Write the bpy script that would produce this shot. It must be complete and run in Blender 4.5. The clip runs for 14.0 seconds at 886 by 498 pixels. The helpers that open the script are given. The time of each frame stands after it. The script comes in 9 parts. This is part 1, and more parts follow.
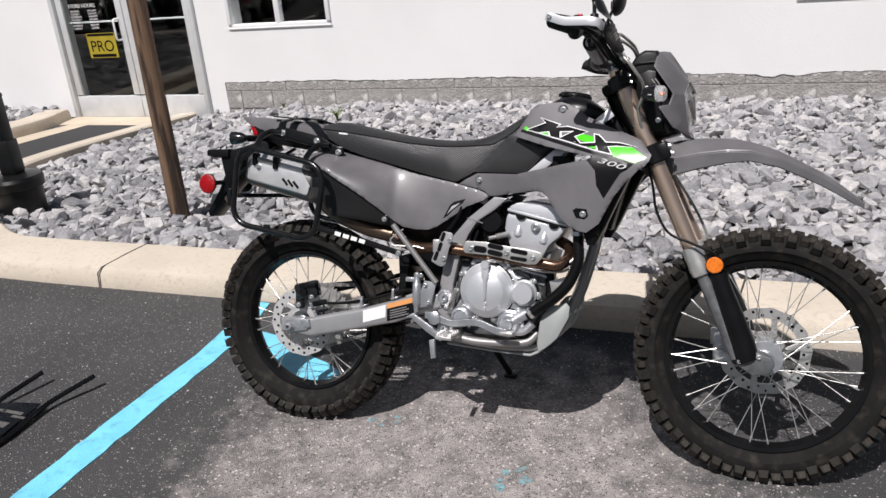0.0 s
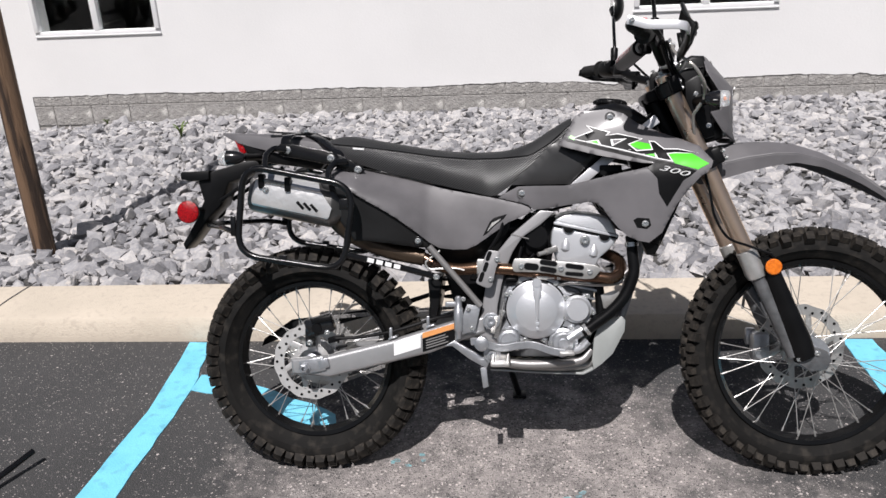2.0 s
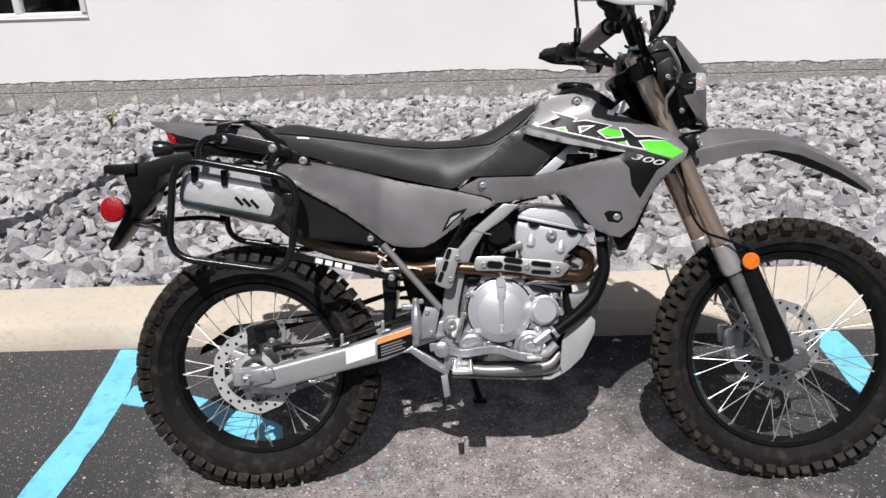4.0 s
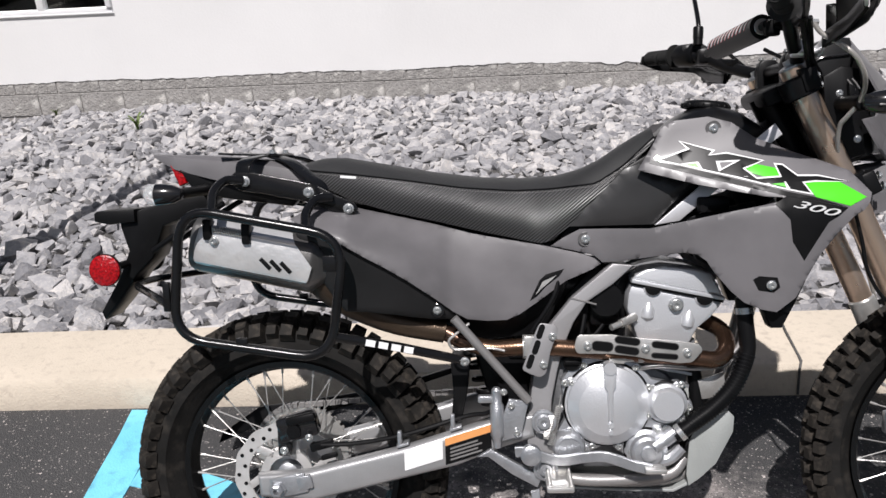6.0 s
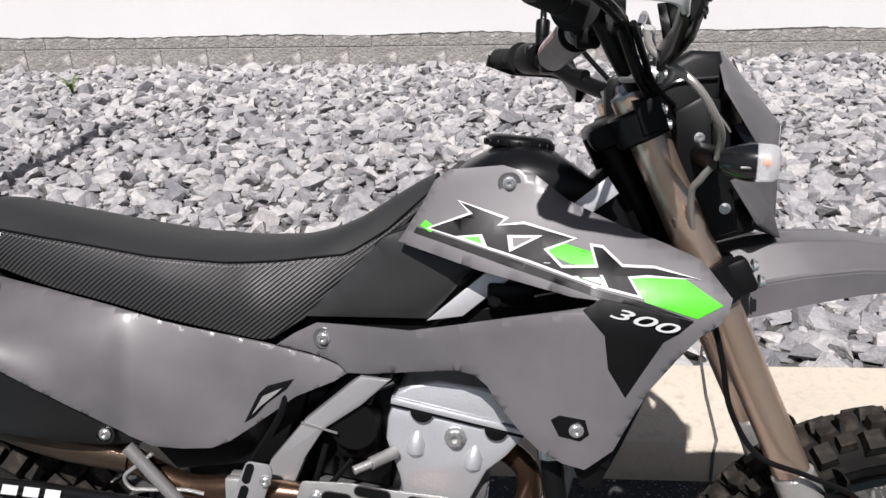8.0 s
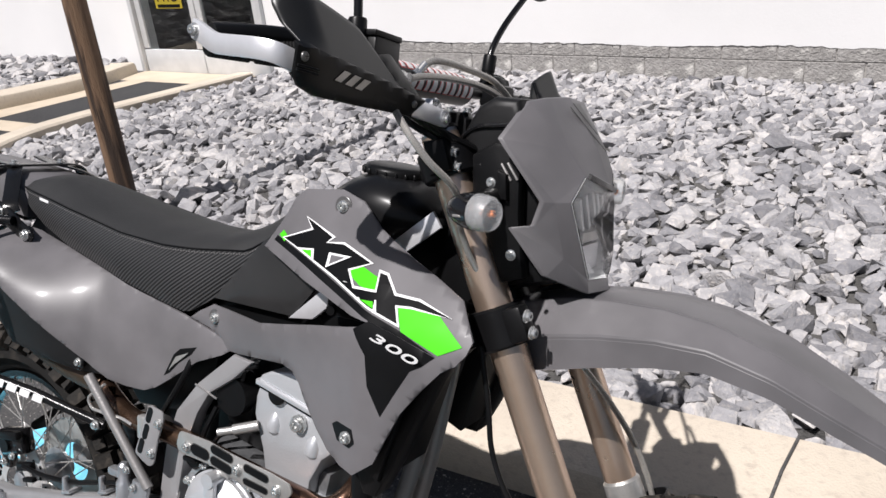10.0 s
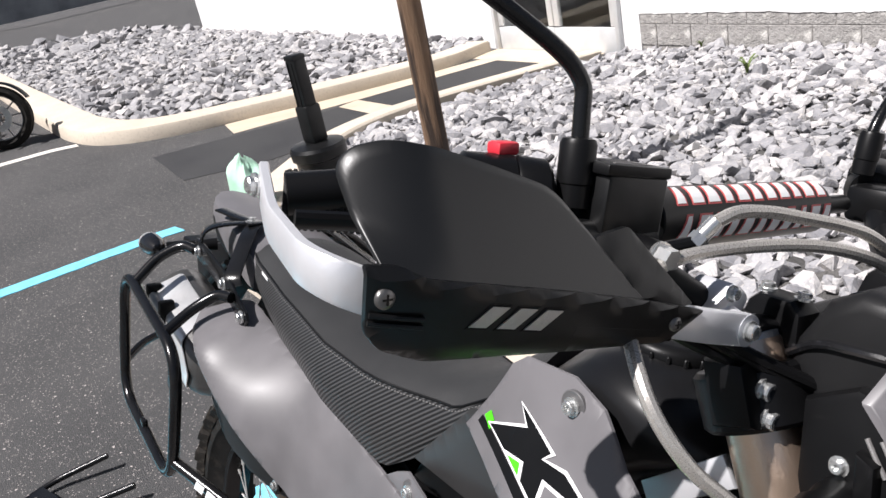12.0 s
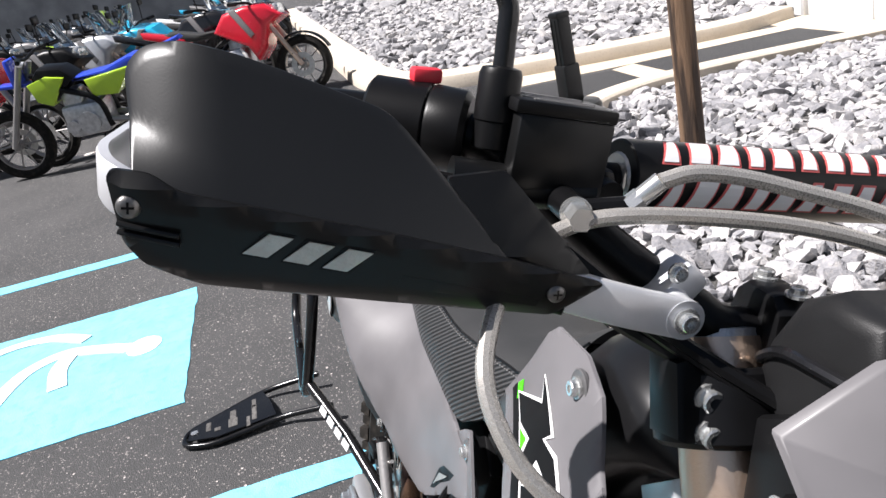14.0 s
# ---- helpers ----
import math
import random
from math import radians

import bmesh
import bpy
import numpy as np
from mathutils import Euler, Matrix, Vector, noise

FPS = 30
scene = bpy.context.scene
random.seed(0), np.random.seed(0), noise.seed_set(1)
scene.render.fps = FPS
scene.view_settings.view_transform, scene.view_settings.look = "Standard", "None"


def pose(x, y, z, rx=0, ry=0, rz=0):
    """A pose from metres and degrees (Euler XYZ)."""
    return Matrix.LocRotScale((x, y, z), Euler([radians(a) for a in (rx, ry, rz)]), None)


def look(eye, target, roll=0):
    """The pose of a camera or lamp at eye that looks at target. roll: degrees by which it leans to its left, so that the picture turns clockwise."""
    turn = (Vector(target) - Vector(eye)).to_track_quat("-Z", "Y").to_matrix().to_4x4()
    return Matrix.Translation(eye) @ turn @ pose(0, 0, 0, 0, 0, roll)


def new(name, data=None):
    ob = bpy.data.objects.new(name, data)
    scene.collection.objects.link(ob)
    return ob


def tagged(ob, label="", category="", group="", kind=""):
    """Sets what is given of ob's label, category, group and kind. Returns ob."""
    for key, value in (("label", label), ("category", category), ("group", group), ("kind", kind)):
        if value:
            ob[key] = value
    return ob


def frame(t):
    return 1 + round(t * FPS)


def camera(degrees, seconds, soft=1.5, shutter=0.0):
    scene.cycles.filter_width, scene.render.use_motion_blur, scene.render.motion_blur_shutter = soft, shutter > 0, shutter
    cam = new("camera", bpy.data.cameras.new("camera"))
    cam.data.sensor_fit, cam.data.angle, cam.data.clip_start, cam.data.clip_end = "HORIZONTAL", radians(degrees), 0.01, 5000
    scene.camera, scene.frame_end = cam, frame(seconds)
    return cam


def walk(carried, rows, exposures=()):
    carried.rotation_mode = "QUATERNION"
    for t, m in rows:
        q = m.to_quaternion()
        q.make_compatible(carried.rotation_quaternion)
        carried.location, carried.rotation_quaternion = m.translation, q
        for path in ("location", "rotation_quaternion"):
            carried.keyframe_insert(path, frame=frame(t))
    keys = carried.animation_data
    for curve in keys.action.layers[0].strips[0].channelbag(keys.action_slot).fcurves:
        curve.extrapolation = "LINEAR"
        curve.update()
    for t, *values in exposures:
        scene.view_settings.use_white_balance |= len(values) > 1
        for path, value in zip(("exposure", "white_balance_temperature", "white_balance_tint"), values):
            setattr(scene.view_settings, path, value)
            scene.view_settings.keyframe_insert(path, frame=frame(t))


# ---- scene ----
cam = camera(57.5, 14.0)
PATH = [
    (0, (1.367, -2.113, 1.504), (0.663, -0.395, 0.763), -5.1),
    (0.5, (1.182, -2.112, 1.495), (0.607, -0.352, 0.737), -5.0),
    (1, (0.961, -2.039, 1.487), (0.526, -0.242, 0.725), -4.5),
    (1.5, (0.79, -2.051, 1.494), (0.479, -0.226, 0.738), -3.8),
    (2, (0.626, -2.099, 1.509), (0.427, -0.256, 0.759), -2.8),
    (2.5, (0.588, -2.124, 1.508), (0.483, -0.272, 0.759), -1.9),
    (2.7, (0.586, -2.134, 1.505), (0.515, -0.281, 0.755), -1.6),
    (4.8, (0.567, -1.704, 1.444), (0.501, 0.129, 0.648), -2.2),
    (5, (0.531, -1.655, 1.444), (0.449, 0.178, 0.647), -2.3),
    (5.5, (0.453, -1.541, 1.445), (0.322, 0.289, 0.649), -2.8),
    (6, (0.461, -1.406, 1.424), (0.316, 0.42, 0.622), -3.2),
    (6.5, (0.553, -1.266, 1.428), (0.437, 0.557, 0.615), -3.0),
    (7, (0.665, -1.135, 1.41), (0.581, 0.68, 0.575), -2.7),
    (7.5, (0.763, -0.963, 1.387), (0.685, 0.84, 0.525), -2.1),
    (8, (0.876, -0.839, 1.373), (0.686, 0.942, 0.484), -2.0),
    (8.2, (0.942, -0.806, 1.372), (0.68, 0.962, 0.475), -2.0),
    (10.3, (1.562, -0.654, 1.404), (0.447, 0.794, 0.591), -6.8),
    (10.5, (1.549, -0.609, 1.416), (0.362, 0.785, 0.612), -7.5),
    (11, (1.456, -0.475, 1.428), (0.108, 0.784, 0.655), -9.0),
    (11.5, (1.365, -0.358, 1.419), (-0.12, 0.738, 0.649), -10.5),
    (12, (1.309, -0.253, 1.401), (-0.285, 0.669, 0.621), -12.1),
    (12.5, (1.282, -0.155, 1.387), (-0.407, 0.562, 0.593), -14.0),
    (13, (1.284, -0.109, 1.368), (-0.477, 0.419, 0.579), -15.0),
    (13.5, (1.31, -0.086, 1.342), (-0.498, 0.304, 0.581), -14.5),
    (14, (1.358, -0.059, 1.329), (-0.484, 0.236, 0.608), -13.0),
]
walk(cam, [(t, look(eye, target, roll)) for t, eye, target, roll in PATH],
     exposures=[(0, -0.04), (6.5, 0.0), (8.0, 0.12), (10.3, 0.12), (11.0, 0.22), (11.5, 0.40), (12.5, 0.64), (13.5, 0.86), (14.0, 0.88)])

# ---- light ----
SUN_TRAVEL = Vector((0.09, 0.60, -1.0)).normalized()
world = bpy.data.worlds.new("sky")
scene.world = world
world.use_nodes = True
wn = world.node_tree
sky = wn.nodes.new("ShaderNodeTexSky")
sky.sky_type = "NISHITA"
sky.sun_disc = False
sky.sun_elevation = math.asin(-SUN_TRAVEL.z)
sky.sun_rotation = math.atan2(-SUN_TRAVEL.x, -SUN_TRAVEL.y)
sky.air_density, sky.dust_density, sky.ozone_density = 1.0, 2.5, 1.0
wn.links.new(sky.outputs[0], wn.nodes["Background"].inputs[0])
wn.nodes["Background"].inputs[1].default_value = 0.038
sun = new("sun", bpy.data.lights.new("sun", "SUN"))
sun.data.energy, sun.data.angle, sun.data.color = 5.45, radians(0.55), (1.0, 0.962, 0.962)
sun.matrix_world = look((0, 0, 20), Vector((0, 0, 20)) + SUN_TRAVEL)
scene.view_settings.exposure = 0.0


# ---- materials ----
def mat(name, c1, c2=None, scale=8.0, rough=0.5, metal=0.0, bump=0.0, bscale=120.0, coat=0.0, c3=None, s3=60.0,
        rvar=0.08, detail=6.0, lo=0.35, hi=0.65, spec=None):
    """A surface with colour that varies at two scales, fine relief and uneven gloss."""
    m = bpy.data.materials.new(name)
    m.use_nodes = True
    nt = m.node_tree
    b = nt.nodes["Principled BSDF"]
    b.inputs["Metallic"].default_value = metal
    b.inputs["Coat Weight"].default_value = coat
    b.inputs["Coat Roughness"].default_value = 0.08
    if spec is not None:
        b.inputs["Specular IOR Level"].default_value = spec
    co = nt.nodes.new("ShaderNodeTexCoord")
    n1 = nt.nodes.new("ShaderNodeTexNoise")
    n1.inputs["Scale"].default_value, n1.inputs["Detail"].default_value = scale, detail
    nt.links.new(co.outputs["Object"], n1.inputs["Vector"])
    ramp = nt.nodes.new("ShaderNodeValToRGB")
    ramp.color_ramp.elements[0].position, ramp.color_ramp.elements[1].position = lo, hi
    ramp.color_ramp.elements[0].color = (*c1, 1)
    ramp.color_ramp.elements[1].color = (*(c2 or tuple(0.88 * v for v in c1)), 1)
    nt.links.new(n1.outputs[0], ramp.inputs[0])
    out = ramp.outputs[0]
    n2 = nt.nodes.new("ShaderNodeTexNoise")
    n2.inputs["Scale"].default_value, n2.inputs["Detail"].default_value = bscale, 4.0
    nt.links.new(co.outputs["Object"], n2.inputs["Vector"])
    if c3:
        n3 = nt.nodes.new("ShaderNodeTexNoise")
        n3.inputs["Scale"].default_value, n3.inputs["Detail"].default_value = s3, 5.0
        nt.links.new(co.outputs["Object"], n3.inputs["Vector"])
        r3 = nt.nodes.new("ShaderNodeValToRGB")
        r3.color_ramp.elements[0].position, r3.color_ramp.elements[1].position = 0.52, 0.72
        nt.links.new(n3.outputs[0], r3.inputs[0])
        mx = nt.nodes.new("ShaderNodeMix")
        mx.data_type = "RGBA"
        nt.links.new(r3.outputs[0], mx.inputs[0])
        nt.links.new(out, mx.inputs[6])
        mx.inputs[7].default_value = (*c3, 1)
        out = mx.outputs[2]
    nt.links.new(out, b.inputs["Base Color"])
    rr = nt.nodes.new("ShaderNodeMapRange")
    rr.inputs["To Min"].default_value, rr.inputs["To Max"].default_value = max(0.02, rough - rvar), min(1.0, rough + rvar)
    nt.links.new(n1.outputs[0], rr.inputs["Value"])
    nt.links.new(rr.outputs[0], b.inputs["Roughness"])
    if bump:
        bp = nt.nodes.new("ShaderNodeBump")
        bp.inputs["Strength"].default_value, bp.inputs["Distance"].default_value = 1.0, bump
        nt.links.new(n2.outputs[0], bp.inputs["Height"])
        nt.links.new(bp.outputs[0], b.inputs["Normal"])
    return m


def nodes_of(m):
    return m.node_tree, m.node_tree.nodes["Principled BSDF"]


M_ASPHALT = mat("asphalt", (0.047, 0.0475, 0.049), (0.072, 0.071, 0.072), 1.3, 0.85, 0, 0.009, 230, c3=(0.17, 0.165, 0.16), s3=300, spec=0.3)


def worn_asphalt():
    """Sealed asphalt: dark, with a worn pale stretch where bikes are parked, and bright grit."""
    nt, b = nodes_of(M_ASPHALT)
    co = nt.nodes["Texture Coordinate"]
    old = b.inputs["Base Color"].links[0].from_socket
    # distance to the worn stretch, broken up by noise
    sep = nt.nodes.new("ShaderNodeMapping")
    sep.inputs["Location"].default_value = (-0.62, 0.36, 0)
    sep.inputs["Scale"].default_value = (1.0, 1.0, 0.0)
    nt.links.new(co.outputs["Object"], sep.inputs["Vector"])
    sc = nt.nodes.new("ShaderNodeVectorMath")
    sc.operation = "MULTIPLY"
    sc.inputs[1].default_value = (0.95, 0.92, 0)
    nt.links.new(sep.outputs[0], sc.inputs[0])
    ln = nt.nodes.new("ShaderNodeVectorMath")
    ln.operation = "LENGTH"
    nt.links.new(sc.outputs[0], ln.inputs[0])
    nz = nt.nodes.new("ShaderNodeTexNoise")
    nz.inputs["Scale"].default_value, nz.inputs["Detail"].default_value = 5.0, 9.0
    nz.inputs["Roughness"].default_value = 0.72
    nt.links.new(co.outputs["Object"], nz.inputs["Vector"])
    ad = nt.nodes.new("ShaderNodeMath")
    ad.operation = "MULTIPLY_ADD"
    ad.inputs[1].default_value = 1.5
    nt.links.new(nz.outputs[0], ad.inputs[0])
    nt.links.new(ln.outputs["Value"], ad.inputs[2])
    mr = nt.nodes.new("ShaderNodeMapRange")
    mr.inputs["From Min"].default_value, mr.inputs["From Max"].default_value = 1.22, 1.62
    mr.inputs["To Min"].default_value, mr.inputs["To Max"].default_value = 1.0, 0.0
    nt.links.new(ad.outputs[0], mr.inputs["Value"])
    # aggregate: single stones, more of them bare where the surface is worn
    def cells(scale, plain, worn, c_lo, c_hi, under):
        vo = nt.nodes.new("ShaderNodeTexVoronoi")
        vo.inputs["Scale"].default_value = scale
        nt.links.new(co.outputs["Object"], vo.inputs["Vector"])
        sp = nt.nodes.new("ShaderNodeSeparateColor")
        nt.links.new(vo.outputs["Color"], sp.inputs[0])
        lim = nt.nodes.new("ShaderNodeMapRange")
        lim.inputs["To Min"].default_value, lim.inputs["To Max"].default_value = plain, worn
        nt.links.new(mr.outputs[0], lim.inputs["Value"])
        lt = nt.nodes.new("ShaderNodeMath")
        lt.operation = "LESS_THAN"
        nt.links.new(sp.outputs[0], lt.inputs[0])
        nt.links.new(lim.outputs[0], lt.inputs[1])
        edge = nt.nodes.new("ShaderNodeMath")
        edge.operation = "LESS_THAN"
        edge.inputs[1].default_value = 0.52
        nt.links.new(vo.outputs["Distance"], edge.inputs[0])
        both_of = nt.nodes.new("ShaderNodeMath")
        both_of.operation = "MULTIPLY"
        nt.links.new(lt.outputs[0], both_of.inputs[0])
        nt.links.new(edge.outputs[0], both_of.inputs[1])
        tone = nt.nodes.new("ShaderNodeMix")
        tone.data_type = "RGBA"
        nt.links.new(sp.outputs[1], tone.inputs[0])
        tone.inputs[6].default_value, tone.inputs[7].default_value = (*c_lo, 1), (*c_hi, 1)
        mx = nt.nodes.new("ShaderNodeMix")
        mx.data_type = "RGBA"
        nt.links.new(both_of.outputs[0], mx.inputs[0])
        nt.links.new(under, mx.inputs[6])
        nt.links.new(tone.outputs[2], mx.inputs[7])
        return mx.outputs[2]
    # streaks and blotches left dark inside the worn stretch
    blot = nt.nodes.new("ShaderNodeTexNoise")
    blot.inputs["Scale"].default_value, blot.inputs["Detail"].default_value, blot.inputs["Roughness"].default_value = 11.0, 12.0, 0.80
    nt.links.new(co.outputs["Object"], blot.inputs["Vector"])
    left = nt.nodes.new("ShaderNodeMapRange")
    left.inputs["From Min"].default_value, left.inputs["From Max"].default_value = 0.40, 0.60
    left.inputs["To Min"].default_value, left.inputs["To Max"].default_value = 0.25, 1.0
    nt.links.new(blot.outputs[0], left.inputs["Value"])
    base = nt.nodes.new("ShaderNodeMix")
    base.data_type = "RGBA"
    soft = nt.nodes.new("ShaderNodeMath")
    soft.operation = "MULTIPLY"
    nt.links.new(left.outputs[0], soft.inputs[1])
    nt.links.new(mr.outputs[0], soft.inputs[0])
    nt.links.new(soft.outputs[0], base.inputs[0])
    nt.links.new(old, base.inputs[6])
    base.inputs[7].default_value = (0.46, 0.415, 0.395, 1)
    fine = cells(210.0, 0.10, 0.55, (0.06, 0.058, 0.058), (0.46, 0.42, 0.40), base.outputs[2])
    coarse = cells(120.0, 0.010, 0.26, (0.07, 0.068, 0.066), (0.70, 0.63, 0.60), fine)
    nt.links.new(coarse, b.inputs["Base Color"])


worn_asphalt()
M_PATCH = mat("new_asphalt", (0.022, 0.022, 0.024), (0.034, 0.034, 0.035), 2.0, 0.8, 0, 0.003, 200)
M_BLUE = mat("blue_paint", (0.20, 0.62, 0.80), (0.16, 0.54, 0.72), 9.0, 0.6, 0, 0.002, 170, c3=(0.13, 0.42, 0.55), s3=26)
M_FLECK = mat("worn_blue_paint", (0.20, 0.42, 0.46), (0.20, 0.25, 0.26), 90, 0.8, 0, 0.004, 200, c3=(0.12, 0.13, 0.13), s3=140)
M_WHITEPAINT = mat("white_paint", (0.78, 0.74, 0.68), (0.66, 0.62, 0.56), 12, 0.6, 0, 0.002, 170)
M_KERB = mat("kerb_concrete", (0.57, 0.50, 0.41), (0.50, 0.44, 0.36), 3.0, 0.85, 0, 0.0025, 140, c3=(0.46, 0.40, 0.33), s3=40)
M_PATH = mat("path_concrete", (0.55, 0.465, 0.36), (0.48, 0.405, 0.31), 3.0, 0.85, 0, 0.002, 120)
M_STUCCO = mat("white_wall", (0.77, 0.765, 0.76), (0.73, 0.725, 0.72), 0.9, 0.85, 0, 0.0012, 45)
M_BLOCK = mat("block", (0.38, 0.365, 0.35), (0.22, 0.21, 0.20), 9, 0.9, 0, 0.016, 60, c3=(0.62, 0.60, 0.57), s3=9, lo=0.38, hi=0.62)
M_MORTAR = mat("mortar", (0.40, 0.38, 0.36), (0.30, 0.285, 0.27), 8, 0.9, 0, 0.005, 110)
M_SOIL = mat("bed_soil", (0.06, 0.058, 0.056), (0.11, 0.105, 0.10), 6, 0.95, 0, 0.02, 60)
M_VINYL = mat("white_frame", (0.80, 0.80, 0.80), (0.75, 0.75, 0.76), 6, 0.35, 0, 0, 80)
M_ALUFRAME = mat("pale_aluminium", (0.62, 0.63, 0.64), (0.55, 0.56, 0.57), 6, 0.4, 0.2, 0, 80)
# Near-black colour puts the missing light of an interior into the surface
M_ROOM = mat("unlit_room", (0.02, 0.02, 0.022), (0.035, 0.034, 0.034), 2, 0.8)
M_POLE = mat("weathered_wood", (0.19, 0.115, 0.068), (0.040, 0.024, 0.016), 6, 0.8, 0, 0.010, 60, lo=0.45, hi=0.56)
M_BIN = mat("black_polymer", (0.005, 0.0052, 0.0055), (0.009, 0.0092, 0.0095), 10, 0.36, 0, 0.0004, 300, spec=0.3)
M_MINT = mat("mint_bag", (0.40, 0.66, 0.50), (0.50, 0.72, 0.58), 9, 0.5, 0, 0.004, 40)
M_WEED = mat("weed_leaf", (0.10, 0.14, 0.03), (0.07, 0.11, 0.02), 20, 0.6)
M_GREY = mat("grey_plastic", (0.106, 0.102, 0.106), (0.142, 0.136, 0.142), 9, 0.44, 0, 0.0006, 6, coat=0.10, rvar=0.10, spec=0.36)
M_GREY.node_tree.nodes["Principled BSDF"].inputs["Coat Roughness"].default_value = 0.13
M_BLACK = mat("black_plastic", (0.0040, 0.0040, 0.0044), (0.0060, 0.0060, 0.0064), 12, 0.36, 0, 0.00004, 900, spec=0.18)
M_KNEE = mat("satin_black_plastic", (0.024, 0.024, 0.0245), (0.031, 0.0305, 0.031), 7, 0.36, 0, 0.0004, 9, rvar=0.1, spec=0.55)
M_CHARCOAL = mat("charcoal_plastic", (0.009, 0.009, 0.0094), (0.013, 0.013, 0.0135), 9, 0.55, 0, 0.0001, 700, spec=0.30)
M_GUARD = mat("guard_plastic", (0.0050, 0.0051, 0.0053), (0.0068, 0.0069, 0.0071), 9, 0.33, 0, 0.00002, 900, rvar=0.05, spec=0.27)
# Guard plastic again, made paler and glossier to paint in the sky's sheen
M_GUARD_LIT = mat("guard_plastic_skylit", (0.0075, 0.0076, 0.0078), (0.0100, 0.0101, 0.0103), 9, 0.38, 0, 0.00002, 900, rvar=0.05, spec=0.46)
M_TANK = mat("tank_plastic", (0.006, 0.006, 0.0066), (0.009, 0.009, 0.0096), 6, 0.30, 0, 0, 500, spec=0.28)
M_GRIP = mat("grip_rubber", (0.008, 0.008, 0.008), (0.012, 0.012, 0.012), 20, 0.7, 0, 0, 300, spec=0.3)
M_PODBLACK = mat("textured_plastic", (0.008, 0.008, 0.0085), (0.012, 0.012, 0.0125), 12, 0.45, 0, 0.00012, 1500, spec=0.25)
M_FRAMEGREY = mat("dark_grey_decal", (0.085, 0.083, 0.084), (0.10, 0.098, 0.099), 12, 0.35)
M_GLOSSBLACK = mat("black_gloss", (0.008, 0.008, 0.009), (0.011, 0.011, 0.012), 12, 0.16, 0, 0, 100, coat=0.3)
M_TUBE = mat("black_powder_coat", (0.005, 0.005, 0.0055), (0.008, 0.008, 0.0085), 12, 0.20, 0, 0.0002, 350, spec=0.4)
M_RUBBER = mat("tyre_rubber", (0.008, 0.0077, 0.0073), (0.014, 0.0132, 0.0125), 11, 0.8, 0, 0.0008, 160, c3=(0.030, 0.0265, 0.023), s3=30, spec=0.15)
M_ALU = mat("cast_aluminium", (0.58, 0.59, 0.61), (0.40, 0.41, 0.43), 26, 0.33, 0.78, 0.0008, 300)
M_SWING = mat("satin_aluminium", (0.42, 0.42, 0.425), (0.36, 0.36, 0.365), 14, 0.34, 0.55, 0.0004, 350)
M_SKID = mat("matt_aluminium_sheet", (0.36, 0.375, 0.365), (0.30, 0.315, 0.305), 9, 0.5, 0.25, 0.0004, 250)
M_SILVER = mat("silver_paint", (0.66, 0.67, 0.69), (0.60, 0.61, 0.63), 10, 0.36, 0.6, 0.0004, 300)
M_FRAME = mat("grey_frame_paint", (0.33, 0.325, 0.33), (0.29, 0.285, 0.29), 12, 0.36, 0.35, 0.0003, 400)
M_TREAD = mat("dusty_tread_rubber", (0.013, 0.0118, 0.0105), (0.024, 0.0208, 0.018), 40, 0.75, 0, 0.0012, 160, c3=(0.052, 0.044, 0.036), s3=60, spec=0.2)
M_BOWL = mat("bright_reflector", (0.94, 0.945, 0.95), (0.88, 0.885, 0.89), 60, 0.15, 0.25, 0.0008, 160)
M_DISC = mat("disc_steel", (0.62, 0.61, 0.60), (0.52, 0.51, 0.50), 30, 0.35, 0.45, 0.0002, 300)
M_SWITCH = mat("switch_red", (0.62, 0.03, 0.05), (0.56, 0.025, 0.04), 12, 0.45)
# Engine silver darkened to stand in for crevice shade; reused on the fork tubes
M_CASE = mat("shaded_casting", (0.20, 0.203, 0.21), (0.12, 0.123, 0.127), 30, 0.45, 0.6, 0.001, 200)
M_DARKALU = mat("grey_frame", (0.30, 0.29, 0.285), (0.26, 0.25, 0.245), 12, 0.4, 0.5, 0.0005, 300)
M_CHROME = mat("zinc_plate", (0.70, 0.70, 0.69), (0.60, 0.61, 0.60), 30, 0.26, 0.85, 0, 100)
M_STEEL = mat("brushed_steel", (0.62, 0.61, 0.59), (0.47, 0.46, 0.44), 25, 0.34, 0.72, 0.0005, 400)
M_BEATEN = mat("beaten_steel", (0.80, 0.795, 0.79), (0.66, 0.655, 0.65), 18, 0.30, 0.62, 0.005, 15)
M_DULLSTEEL = mat("dull_steel", (0.20, 0.195, 0.19), (0.13, 0.127, 0.124), 14, 0.38, 0.8, 0.0003, 300)
M_HEADER = mat("heat_tinted_steel", (0.10, 0.056, 0.040), (0.17, 0.105, 0.068), 9, 0.26, 0.9, 0.0002, 300, c3=(0.09, 0.055, 0.045), s3=14)
M_MIDPIPE = mat("tan_pipe", (0.105, 0.075, 0.052), (0.065, 0.047, 0.035), 10, 0.36, 0.7, 0.0006, 200)
M_GOLD = mat("bronze_fork", (0.76, 0.58, 0.45), (0.68, 0.51, 0.39), 18, 0.30, 0.88, 0.0002, 500)
M_RIM = mat("black_rim", (0.0045, 0.0045, 0.0048), (0.0065, 0.0065, 0.0068), 12, 0.24, 0.1, 0, 300, spec=0.35)
M_SEATTOP = mat("seat_vinyl", (0.023, 0.0232, 0.0237), (0.029, 0.0292, 0.0297), 12, 0.55, 0, 0.0004, 900, spec=0.30)
